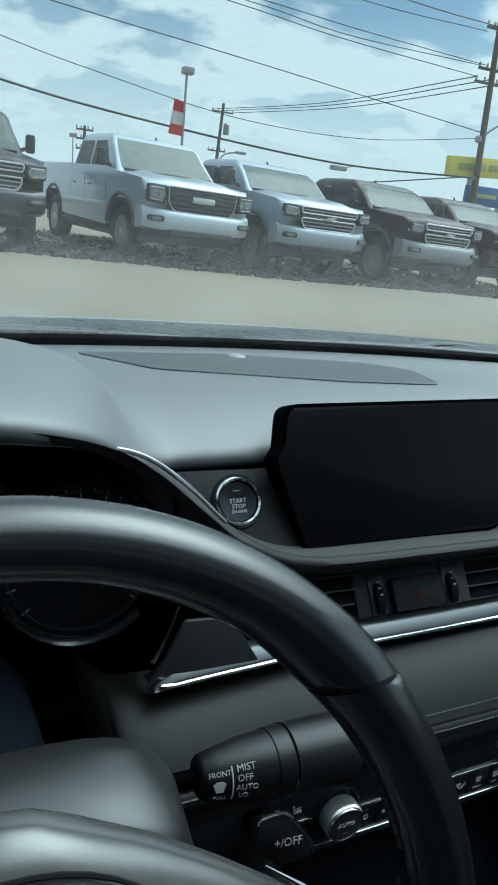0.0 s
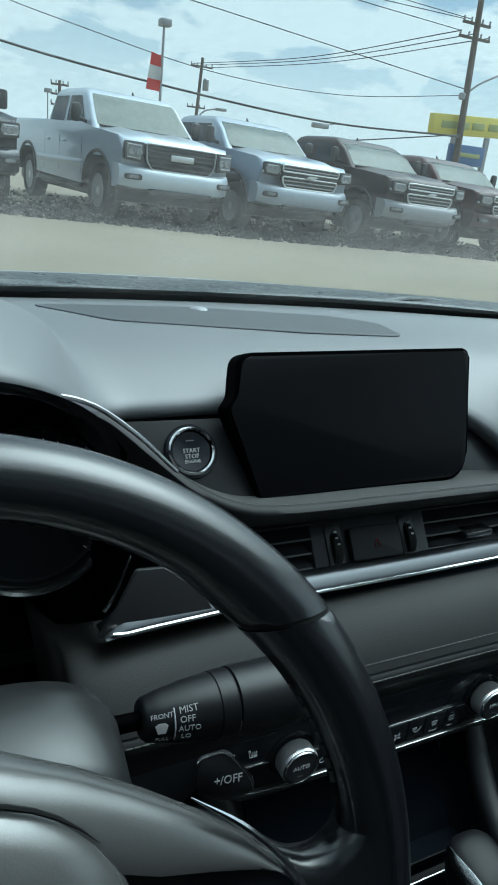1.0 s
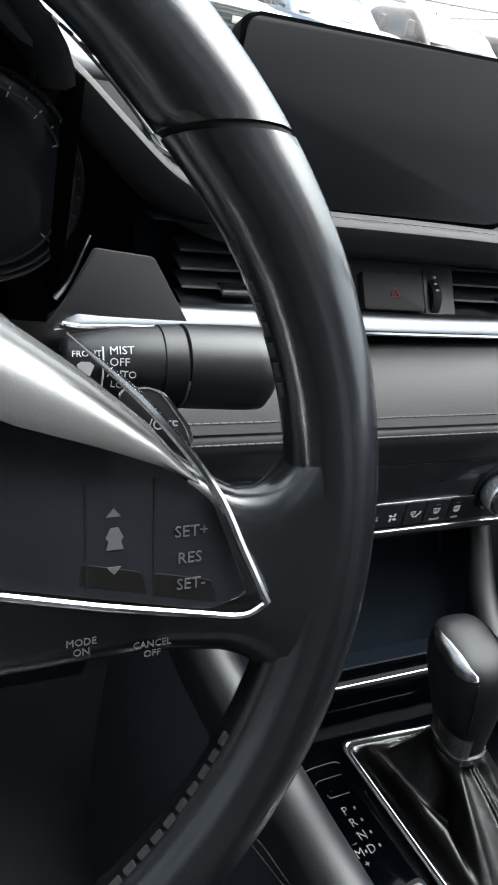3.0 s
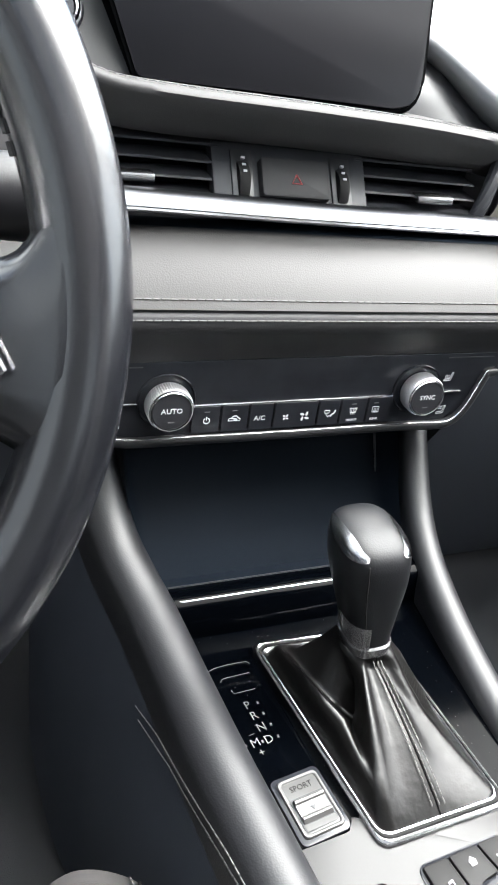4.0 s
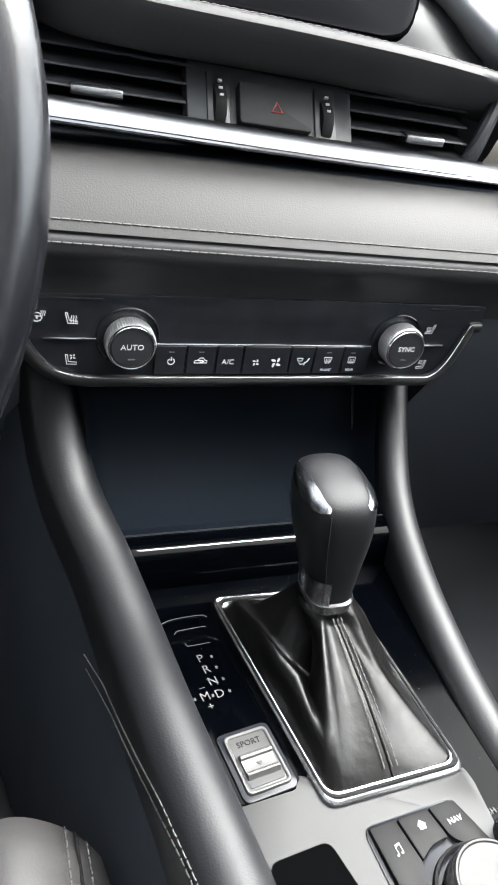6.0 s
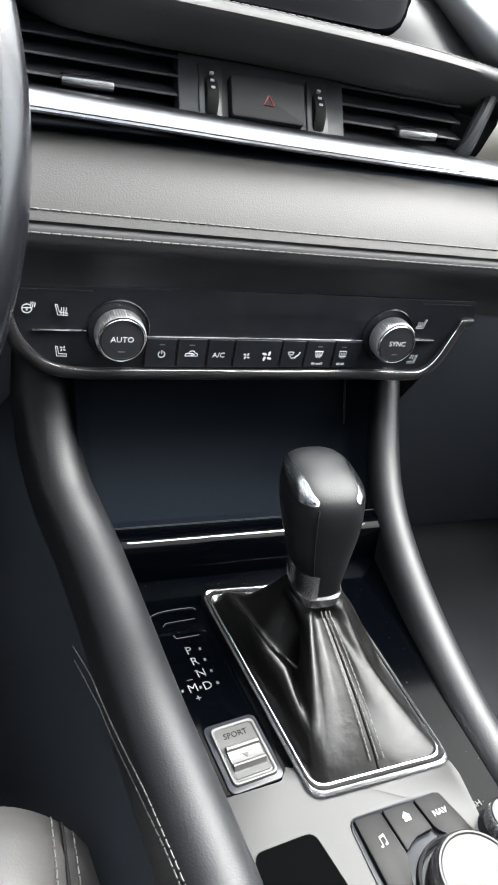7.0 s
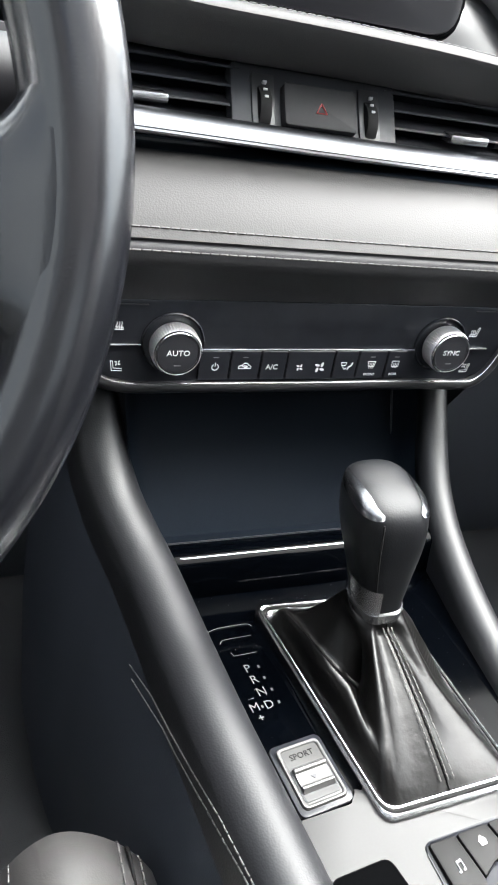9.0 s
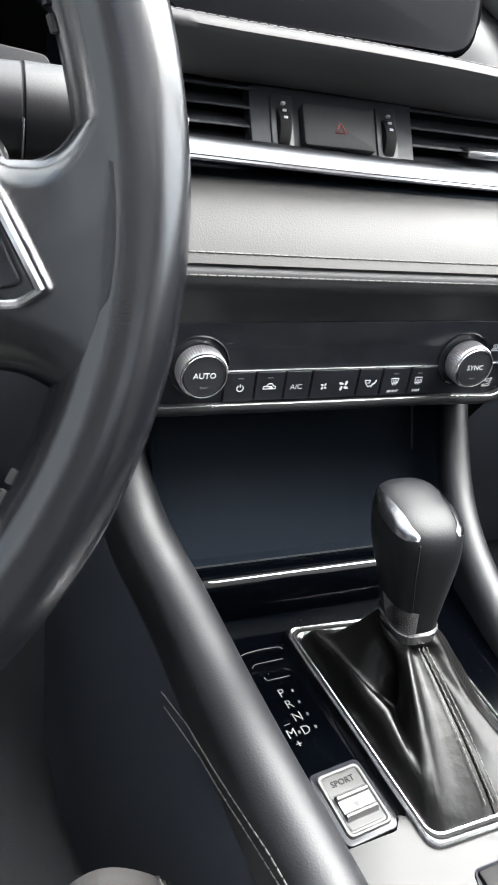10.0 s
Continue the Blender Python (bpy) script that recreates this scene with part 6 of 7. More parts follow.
solid("trim_seal", bm, HOLE, "black rubber seal along the windshield base", "seal", "structure")

# cowl, hood edge and wipers outside the glass
COWL = material("cowl_plastic", (0.046, 0.052, 0.054), 0.6, vary=2.4, grain=240, bump=1.0, bump_scale=110, blotch=30, ior=1.3)
CAR_PAINT = material("silver_grey_paint", (0.22, 0.24, 0.25), 0.32, 0.1, vary=0.05, grain=800, coat=0.5)
bm = bmesh.new()
lattice(bm, [[(x, base_of_glass(x) + a, 0.978 + drop(x) * 0.7 + b) for a, b in ((0.012, 0.010), (0.05, 0.014), (0.09, 0.018), (0.13, 0.018), (0.165, 0.013), (0.176, 0.006), (0.22, -0.02))] for x in np.linspace(-0.74, 0.74, 25)])
cowl = solid("cowl", bm, COWL, "grimy black plastic cowl below the windshield", "cowl", "structure", smooth=50)
bm = bmesh.new()
lattice(bm, [[(x, base_of_glass(x) + a, 0.985 + drop(x) * 0.7 + b - 0.10 * (x / 0.85) ** 4) for a, b in ((0.20, -0.03), (0.182, -0.006), (0.186, 0.001), (0.20, 0.0013), (0.32, -0.024), (0.62, -0.07), (1.0, -0.20), (1.15, -0.34), (1.2, -0.6))] for x in np.linspace(-0.84, 0.84, 29)])
hood = solid("car_hood", bm, CAR_PAINT, "silver-grey painted hood of the car", "hood", "structure", smooth=60)
WIPER = material("wiper_rubber", (0.075, 0.082, 0.085), 0.5, vary=1.7, grain=330, bump=0.3, bump_scale=200)


def wiper(x0, x1, dy0, dy1):
    w = thing("wiper", ((x0 + x1) / 2, 0.5, 0.985), "grey dusty windshield wiper resting above the cowl", "wiper", "windshield wipers")
    pts = [(x, base_of_glass(x) + dy0 + (dy1 - dy0) * t, 0.990 + drop(x) * 0.8 + 0.004 * math.sin(math.pi * t)) for t, x in ((k / 20, x0 + (x1 - x0) * k / 20) for k in range(21))]
    b = bmesh.new()
    tube(b, pts, lambda u: 0.0075 - 0.003 * abs(2 * u - 1) ** 3, 8, 0.8)
    part("blade", b, WIPER, w)
    b = bmesh.new()
    k0 = 10
    tube(b, curve([pts[k0], Vector(pts[k0]) + Vector((0.10, 0.03, 0.001)), Vector((pts[k0][0] + 0.26, base_of_glass(pts[k0][0] + 0.26) + 0.11, 0.981 + drop(pts[k0][0] + 0.26) * 0.8))], 14), 0.006, 8, 0.6)
    part("arm", b, WIPER, w)


wiper(-0.66, -0.05, 0.045, 0.055)
wiper(-0.06, 0.56, 0.040, 0.050)

# ---- the lot outside ----
GRAVEL = material("tan_gravel", (0.195, 0.172, 0.126), 0.95, vary=0.30, grain=60, bump=0.8, bump_scale=45, blotch=0.35)
TYRE = material("tyre", (0.02, 0.02, 0.02), 0.8, vary=0.3, grain=40)
BLACK_TRIM = material("truck_black_trim", (0.02, 0.021, 0.022), 0.5, vary=0.2, grain=40)
ALLOY = material("alloy", (0.55, 0.56, 0.57), 0.3, 0.9, vary=0.1, grain=60)
# the sky's pale green reflection is put into the windshield colour
TRUCK_GLASS = material("sky_toned_truck_glass", (0.12, 0.165, 0.145), 0.14, vary=0.25, grain=10, blotch=1.2)
SIDE_GLASS = material("truck_side_glass", (0.04, 0.055, 0.07), 0.08, vary=0.2, grain=10, blotch=1.5)
LAMP = material("lamp_glass", (0.20, 0.21, 0.22), 0.12, 0.3, vary=0.25, grain=30)
WOODPOLE = material("pole_wood", (0.10, 0.085, 0.07), 0.9, vary=0.3, grain=25, bump=0.4, bump_scale=12)
STEEL = material("galvanised_steel", (0.28, 0.29, 0.30), 0.5, 0.6, vary=0.15, grain=40)
GRILLE_BAR = material("dark_grille_bar", (0.07, 0.072, 0.076), 0.4, 0.4, vary=0.15, grain=40)
WIRE = material("cable", (0.02, 0.02, 0.022), 0.6, vary=0.1)


def lot_z(x, y):
    """The lot falls gently to the right and levels out far off."""
    return 0.16 - 0.030 * max(-12.0, min(16.0, x)) + 0.02 * math.sin(0.9 * x) * math.cos(0.7 * y)


bm = bmesh.new()
xs = sorted(set(list(np.linspace(-16, 26, 43)) + [-3000, -900, -300, -100, -40, 50, 100, 300, 900, 3000]))
ys = sorted(set(list(np.linspace(-10, 34, 45)) + [-3000, -900, -200, -50, 60, 120, 300, 900, 3000]))
lattice(bm, [[(x, y, lot_z(x, y)) for y in ys] for x in xs])
solid("ground", bm, GRAVEL, "pale tan gravel car lot", "ground", "structure", smooth=80)


def wheel_of(t, x, y, r, side):
    q = facing((x, y, r), (0, side, 0), (0, 0, 1))
    b = bmesh.new()
    lathe(b, [(r * 0.62, -0.20), (r * 0.93, -0.22), (r, -0.17), (r, 0.0), (r * 0.94, 0.05), (r * 0.70, 0.06), (r * 0.62, 0.03)], q, 32, cap=False)
    w = part("wheel", b, TYRE, t, smooth=50)
    b = bmesh.new()
    lathe(b, [(r * 0.64, 0.04), (r * 0.62, 0.045), (r * 0.58, 0.0), (r * 0.55, -0.08), (0.001, -0.08)], q, 28)
    part("rim", b, STEEL, w)
    for k in range(6):
        b = bmesh.new()
        box(b, (-0.035, 0.03, -0.03), (0.035, r * 0.60, 0.035), 0.012, q @ pose(0, 0, 0, 0, 0, 60 * k))
        part("rim_spoke", b, ALLOY, w)
    b = bmesh.new()
    lathe(b, [(0.07, -0.02), (0.065, 0.04), (0.001, 0.045)], q, 16)
    part("hub_cap", b, ALLOY, w)


def pickup(name, place, turn, colour, lower, label, grille, height=1.99, metal=0.35, bed=True, lift=0.0):
    """A crew-cab pickup that faces local -y, its bumper at y = 0."""
    paint = material(name + "_paint", colour, 0.30, metal if max(colour) > 0.1 else 0.0, vary=0.06, grain=300, blotch=1.5, coat=0.6 if max(colour) > 0.1 else 0.15, ior=1.5 if max(colour) > 0.1 else 1.25)
    skirt = material(name + "_lower_paint", lower, 0.35, 0.2, vary=0.08, grain=300, blotch=1.5, coat=0.3)
    t = thing(name, (0, 0, 0), label, "pickup truck", "trucks parked in a row")
    r, W = 0.41, 0.985
    fy, ry = 0.98, 4.62

    def arch(cy, n=9):
        return [(cy + 0.55 * math.cos(radians(180 * k / n)), 0.52 + lift * 0.5 + 0.48 * math.sin(radians(180 * k / n))) for k in range(n + 1)]
    z0 = 0.52 + lift * 0.5
    prof = [(0.10, 0.62), (0.05, 1.12), (0.12, 1.23)] + [(0.30, 1.265), (1.42, 1.360), (1.50, 1.37), (3.62, 1.38), (3.66, 1.44), (5.72, 1.44), (5.80, 1.38), (5.80, 0.62), (5.62, z0)] + arch(ry) + [(1.60, 0.47 + lift * 0.5)] + arch(fy)
    b = bmesh.new()
    side = facing((-W, 0, 0), (0, 1, 0), (0, 0, 1))
    prism(b, prof, 2 * W, side)
    edges = [e for e in b.edges if abs(e.verts[0].co.x - e.verts[1].co.x) < 1e-6 and (e.verts[0].co.z + e.verts[1].co.z) / 2 > 0.98]
    bmesh.ops.bevel(b, geom=edges, offset=0.085, segments=4, profile=0.6, affect="EDGES", clamp_overlap=True)
    for v in b.verts:
        v.co.x *= 1 - 0.075 * max(0.0, (0.95 - v.co.y) / 0.95) ** 2
        if v.co.y < 0.3:
            v.co.y += 0.13 * abs(v.co.x) ** 3
    part("body", b, paint, t, smooth=30)
    b = bmesh.new()
    lattice(b, [[(x * (1 - 0.06 * (1 - min(1, y)) ** 2), y + 0.13 * abs(x) ** 3 * max(0.0, 1 - y), z + 0.055 * (1 - (x / 0.92) ** 4) + 0.026 * math.exp(-((abs(x) - 0.50) / 0.11) ** 2) * min(1.0, y / 0.35)) for y, z in ((0.045, 1.13), (0.07, 1.175), (0.14, 1.220), (0.35, 1.256), (0.7, 1.288), (1.36, 1.340))] for x in np.linspace(-0.90, 0.90, 31)])
    part("hood", b, paint, t, smooth=50)
    b = bmesh.new()
    box(b, (-0.82, 1.30, 1.375), (0.82, 1.52, 1.405), 0.012)
    part("cowl_strip", b, BLACK_TRIM, t)
    # cab: sections from the beltline to the roof
    b = bmesh.new()
    levels = [(1.35, 1.30, 3.66, 0.935), (1.50, 1.50, 3.60, 0.910), (1.68, 1.72, 3.54, 0.872), (height - 0.13, 1.92, 3.48, 0.835), (height - 0.06, 2.06, 3.42, 0.79), (height - 0.02, 2.22, 3.32, 0.72), (height, 2.45, 3.12, 0.58)]
    rows = [[(x, y, z) for x, y in soften([(-w, f), (w, f), (w, k), (-w, k)], 0.11, 4)] for z, f, k, w in levels]
    lattice(b, rows, close_v=True, cap=True)
    part("cab", b, paint, t, smooth=40)

    def cab_at(z):
        for p, q in zip(levels, levels[1:]):
            if z <= q[0]:
                u = (z - p[0]) / (q[0] - p[0])
                return [p[i] + (q[i] - p[i]) * u for i in (1, 2, 3)]
    b = bmesh.new()
    rows = []
    for z in np.linspace(1.405, height - 0.11, 8):
        f, k, w = cab_at(z)
        rows.append([(x * (w - 0.085), f - 0.012 - 0.02 * (1 - x * x), z) for x in np.linspace(-1, 1, 11)])
    lattice(b, rows)
    bmesh.ops.solidify(b, geom=b.faces, thickness=0.01)
    part("front_glass", b, TRUCK_GLASS, t, "tinted windshield, sky reflection in its colour")
    for s in (-1, 1):
        for y0, y1, y2, y3 in ((1.72, 2.60, 2.10, 2.60), (2.72, 3.46, 2.72, 3.36)):
            b = bmesh.new()
            rows = []
            for u in np.linspace(0, 1, 5):
                z = 1.425 + (height - 0.16 - 1.425) * u
                w = cab_at(z)[2] + 0.008
                rows.append([(s * w, y, z) for y in np.linspace(y0 + (y2 - y0) * u, y1 + (y3 - y1) * u, 4)])
            lattice(b, rows)
            bmesh.ops.solidify(b, geom=b.faces, thickness=0.008)
            part("side_window", b, SIDE_GLASS, t)
        b = bmesh.new()
        box(b, (s * 1.03 - 0.15 * (s < 0), 1.62, 1.40), (s * 1.03 + 0.15 + 0.0 if s > 0 else s * 1.03 + 0.0, 1.72, 1.68), 0.04)
        mirror = part("mirror", b, BLACK_TRIM if bed else paint, t)
        b = bmesh.new()
        tube(b, [(s * 0.92, 1.66, 1.42), (s * 1.05, 1.66, 1.46)], 0.03, 8)
        part("mirror_arm", b, BLACK_TRIM, mirror)
        for y in (2.45, 3.30):
            b = bmesh.new()
            box(b, (s * 0.985 - 0.02, y, 1.08), (s * 0.985 + 0.02, y + 0.2, 1.12), 0.012)
            part("door_handle", b, paint, t)
        for y in (1.66, 2.76, 3.56):
            b = bmesh.new()
            box(b, (s * 0.985 - 0.002, y, 0.62), (s * 0.985 + 0.002, y + 0.007, 1.20))
            part("door_gap", b, BLACK_TRIM, t)
        tiers = grille != "bars"
        lo_, hi_ = (0.985, 1.195) if tiers else (0.915, 1.195)
        turned = facing((s * 0.60, 0.055, 0), (1, s * 0.16, 0), (0, 0, 1))
        b = bmesh.new()
        prism(b, [(s * x, z) for x, z in soften([(0.01, hi_), (0.325, hi_ + 0.005), (0.315, lo_ + 0.02), (0.03, lo_)], 0.035, 3)], 0.09, turned @ Matrix.Translation((0, 0, -0.02)), 0.015)
        lamp = part("headlight", b, BLACK_TRIM, t, "dark-rimmed headlight")
        b = bmesh.new()
        prism(b, [(s * x, z) for x, z in soften([(0.05, hi_ - 0.03), (0.300, hi_ - 0.025), (0.290, lo_ + 0.045), (0.07, lo_ + 0.03)], 0.03, 3)], 0.018, turned @ Matrix.Translation((0, 0, 0.064)), 0.006)
        part("lens", b, LAMP, lamp)
        for dx in ((0.10, 0.21) if not tiers else (0.09, 0.17, 0.25)):
            b = bmesh.new()
            lathe(b, [(0.048, 0.0), (0.050, 0.012), (0.038, 0.016), (0.030, 0.006), (0.001, 0.004)], turned @ Matrix.Translation((s * dx, (lo_ + hi_) / 2, 0.080)), 18)
            part("reflector", b, STEEL, lamp)
        b = bmesh.new()
        tube(b, [turned @ Vector((s * x, z, 0.086)) for x, z in ((0.28, lo_ + 0.06), (0.09, lo_ + 0.05), (0.07, (lo_ + hi_) / 2), (0.08, hi_ - 0.05), (0.28, hi_ - 0.045))], 0.011, 6)
        part("light_bar", b, STEEL, lamp)
        b = bmesh.new()
        prism(b, rounded(0.27, 0.085, 0.035, 4, 0, 0.705), 0.05, facing((s * 0.78, 0.01, 0), (1, s * 0.16, 0), (0, 0, 1)), 0.012)
        fog = part("fog_light", b, BLACK_TRIM, t)
        b = bmesh.new()
        prism(b, rounded(0.15, 0.05, 0.022, 4, 0, 0.705), 0.012, facing((s * 0.78, -0.036, 0), (1, s * 0.16, 0), (0, 0, 1)), 0.004)
        part("lens", b, LAMP, fog)
        b = bmesh.new()
        box(b, (s * 0.94 - 0.06, 1.62, 0.40), (s * 0.94 + 0.06, 4.02, 0.47), 0.02)
        part("running_board", b, BLACK_TRIM, t)
        b = bmesh.new()
        lattice(b, [[(s * (0.985 + dx), y, z) for dx, z in ((0.0, 0.84), (0.012, 0.80), (0.012, 0.78), (0.0, 0.70))] for y in np.linspace(1.62, 4.0, 6)])
        part("door_crease", b, paint, t)
        for cy in (fy, ry):
            wheel_of(t, s * 0.90, cy, r, s)
            b = bmesh.new()
            ring = [(s * 0.985 * (1 - 0.075 * max(0.0, (0.95 - cy - 0.56 * math.cos(radians(a))) / 0.95) ** 2), cy + 0.56 * math.cos(radians(a)), z0 + 0.49 * math.sin(radians(a))) for a in range(0, 181, 12)]
            tube(b, ring, 0.028, 6, up=(1, 0, 0))
            part("wheel_arch", b, BLACK_TRIM, t)
            b = bmesh.new()
            lattice(b, [[(s * x, cy + 0.545 * math.cos(radians(a)), z0 - 0.02 + 0.485 * math.sin(radians(a))) for a in range(0, 181, 15)] for x in (0.975, 0.80, 0.55)])
            part("wheel_well", b, TYRE, t)
    b = bmesh.new()
    lattice(b, [[(x, y + 0.26 * abs(x) ** 5, z + 0.03 * abs(x) ** 4) for y, z in ((0.20, 0.85), (0.0, 0.845), (-0.05, 0.81), (-0.075, 0.74), (-0.07, 0.62), (-0.04, 0.54), (0.10, 0.50), (0.3, 0.52))] for x in np.linspace(-0.955, 0.955, 21)], cap=True, close_v=True)
    part("bumper", b, skirt, t, "front bumper", smooth=40)
    b = bmesh.new()
    box(b, (-0.55, -0.092, 0.47), (0.55, -0.02, 0.56), 0.02)
    part("bumper_vent", b, BLACK_TRIM, t)
    g_out = [(-0.60, 1.190), (0.60, 1.190), (0.585, 0.95), (0.49, 0.83), (-0.49, 0.83), (-0.585, 0.95)]
    b = bmesh.new()
    prism(b, soften(g_out, 0.04, 3), 0.08, facing((0, 0.075, 0), (1, 0, 0), (0, 0, 1)), 0.02)
    g = part("grille", b, BLACK_TRIM, t, "broad dark grille")
    b = bmesh.new()
    for rim_ in [g_out] if grille == "bars" else [[(-0.60, 1.185), (0.60, 1.185), (0.59, 1.085), (-0.59, 1.085)], [(-0.585, 1.005), (0.585, 1.005), (0.56, 0.90), (0.50, 0.835), (-0.50, 0.835), (-0.56, 0.90)]]:
        edge = soften(rim_, 0.04, 4)
        tube(b, [(x, -0.012, z) for x, z in edge + edge[:1]], 0.014, 8, up=(0, 1, 0))
    part("grille_frame", b, STEEL if grille == "bars" else ALLOY, g, "bright metal grille frame")
    for z, w in ((0.885, 0.50), (0.955, 0.55), (1.025, 0.56), (1.095, 0.57), (1.150, 0.57)) if grille == "bars" else ((0.885, 0.52), (0.945, 0.55), (1.135, 0.57)):
        b = bmesh.new()
        box(b, (-w, -0.025, z - 0.010), (w, 0.0, z + 0.010), 0.005)
        part("grille_bar", b, GRILLE_BAR if grille == "bars" else STEEL, g)
    b = bmesh.new()
    if grille == "bars":
        box(b, (-0.20, -0.05, 0.985), (0.20, -0.02, 1.080), 0.02)
    else:
        box(b, (-0.92, -0.035, 1.020), (0.92, 0.05, 1.070), 0.012)
        for v in b.verts:
            v.co.y += 0.11 * abs(v.co.x) ** 3
        prism(b, soften([(-0.13, 1.015), (-0.05, 1.06), (0.13, 1.06), (0.05, 1.015)], 0.01, 2), 0.03, facing((0, -0.04, 0), (1, 0, 0), (0, 0, 1)))
    part("badge", b, ALLOY, g, "plain metal badge")
    b = bmesh.new()
    box(b, (-0.86, 0.5, 0.30), (0.86, 5.5, 0.60), 0.05)
    part("chassis", b, BLACK_TRIM, t)
    b = bmesh.new()
    tube(b, [(0.42, 2.9, height - 0.02), (0.42, 2.96, height + 0.09)], lambda u: 0.035 - 0.02 * u, 8)
    part("antenna", b, BLACK_TRIM, t)
    t.matrix_basis = Matrix.Translation(place) @ pose(0, 0, 0, 0, math.degrees(math.atan(0.030)), turn)
    return t


ROW_Y = 10.75
pickup("pickup_truck", (3.90, ROW_Y, lot_z(3.9, 11)), 6.5, (0.36, 0.41, 0.48), (0.46, 0.51, 0.56), "white crew-cab pickup truck with dark grille", "bars")
pickup("pickup_truck", (6.30, ROW_Y + 0.1, lot_z(6.3, 11)), 6, (0.24, 0.29, 0.36), (0.30, 0.34, 0.39), "silver-blue crew-cab pickup truck with chrome bars", "chrome", 1.91)
pickup("pickup_truck", (8.95, ROW_Y + 0.1, lot_z(8.95, 11)), 5, (0.016, 0.008, 0.009), (0.24, 0.25, 0.27), "dark maroon-grey crew-cab pickup truck with chrome grille", "chrome", 1.91)
pickup("pickup_truck", (0.55, ROW_Y - 0.3, lot_z(0.55, 11)), 6, (0.014, 0.018, 0.025), (0.03, 0.034, 0.04), "dark blue-black pickup truck with chrome trim", "chrome", 2.02)
pickup("pickup_truck", (11.5, ROW_Y + 0.5, lot_z(11.5, 11)), 4, (0.030, 0.006, 0.007), (0.03, 0.006, 0.007), "dark red vehicle at the row's end", "chrome", 1.86)

# broken dark clods and weeds along the row, standing in for under-truck shadow
SHADE_CLOD = material("shade_clods", (0.045, 0.045, 0.042), 0.95, vary=0.6, grain=20, bump=0.6, bump_scale=12, blotch=2.0)
bm = bmesh.new()
rng = random.Random(4)
for k in range(9000):
    x, y = rng.uniform(-1.5, 13.5), 10.3 + abs(rng.gauss(0, 2.2))
    r = rng.uniform(0.012, 0.055)
    q = Matrix.Translation((x, y, lot_z(x, y) + r * 0.25)) @ pose(0, 0, 0, rng.uniform(0, 90), rng.uniform(0, 90), rng.uniform(0, 360)) @ Matrix.Diagonal((1, rng.uniform(0.6, 1.3), rng.uniform(0.4, 0.9), 1))
    top, bot = bm.verts.new(q @ Vector((0, 0, r))), bm.verts.new(q @ Vector((0, 0, -r)))
    ring = [bm.verts.new(q @ Vector((r * rng.uniform(0.7, 1.2) * math.cos(a), r * rng.uniform(0.7, 1.2) * math.sin(a), rng.uniform(-0.3, 0.3) * r))) for a in (k_ * math.pi / 3 for k_ in range(6))]
    for i in range(6):
        bm.faces.new((top, ring[i], ring[(i + 1) % 6]))
        bm.faces.new((bot, ring[(i + 1) % 6], ring[i]))
solid("clods", bm, SHADE_CLOD, "dark clods added for the shade under the parked trucks", "stones", "stuff", smooth=0)

# ---- poles, wires and signs ----
RED = material("banner_red", (0.55, 0.06, 0.05), 0.8, vary=0.15, grain=30)
BANNER_PALE = material("banner_pale", (0.60, 0.60, 0.60), 0.8, vary=0.15, grain=30)
YELLOW = material("sign_yellow", (0.60, 0.52, 0.09), 0.5, vary=0.1, grain=10)
BLUE = material("sign_blue", (0.05, 0.11, 0.26), 0.5, vary=0.1, grain=10)
SIGN_INK = material("sign_ink", (0.30, 0.33, 0.12), 0.6, vary=0.1)


def pole(x, y, top, r, mat, label, name="utility_pole", lean=0.0, category="pole", group=""):
    t = thing(name, (x, y, lot_z(x, y)), label, category, group)
    b = bmesh.new()
    tube(b, [(x, y, lot_z(x, y) - 0.3), (x + lean * 0.5, y, (top + lot_z(x, y)) / 2), (x + lean, y, top)], lambda u: r * (1 - 0.3 * u), 12, up=(0, 1, 0))
    part("shaft", b, mat, t)
    return t


def crossarm(t, x, y, z, half, tip=0.0):
    b = bmesh.new()
    box(b, (x - half, y - 0.06, z - 0.06), (x + half, y + 0.06, z + 0.06), 0.01)
    a = part("crossarm", b, WOODPOLE, t)
    for k in (-0.95, -0.4, 0.4, 0.95):
        b = bmesh.new()
        lathe(b, [(0.03, 0.0), (0.06, 0.05), (0.04, 0.10), (0.06, 0.15), (0.02, 0.2)], Matrix.Translation((x + k * half, y, z + 0.06)), 10)
        part("insulator", b, STEEL, a)


BIG = pole(26.3, 30, 10.8, 0.19, WOODPOLE, "tall grey wooden utility pole with two crossarms", lean=-0.55)
crossarm(BIG, 25.85, 30, 7.75, 0.95)
crossarm(BIG, 25.83, 30, 8.35, 0.85)
crossarm(BIG, 25.75, 30, 10.1, 0.7)
b = bmesh.new()
tube(b, curve([(25.95, 30, 5.3), (26.6, 29.8, 5.9), (28.2, 29.5, 6.7)], 10), 0.05, 8)
arm = part("lamp_arm", b, STEEL, BIG)
b = bmesh.new()
box(b, (28.1, 29.3, 6.62), (28.9, 29.7, 6.82), 0.06)
part("lamp_head", b, STEEL, arm)
b = bmesh.new()
lathe(b, [(0.08, 0.0), (0.16, 0.05), (0.16, 0.28), (0.06, 0.34)], Matrix.Translation((25.6, 29.8, 5.05)), 12)
part("flood_light", b, STEEL, BIG)
P1_ = pole(23.75, 60, 8.6, 0.17, WOODPOLE, "far wooden utility pole with transformer and crossarm", lean=0.45)
crossarm(P1_, 24.17, 60, 7.95, 0.95)
b = bmesh.new()
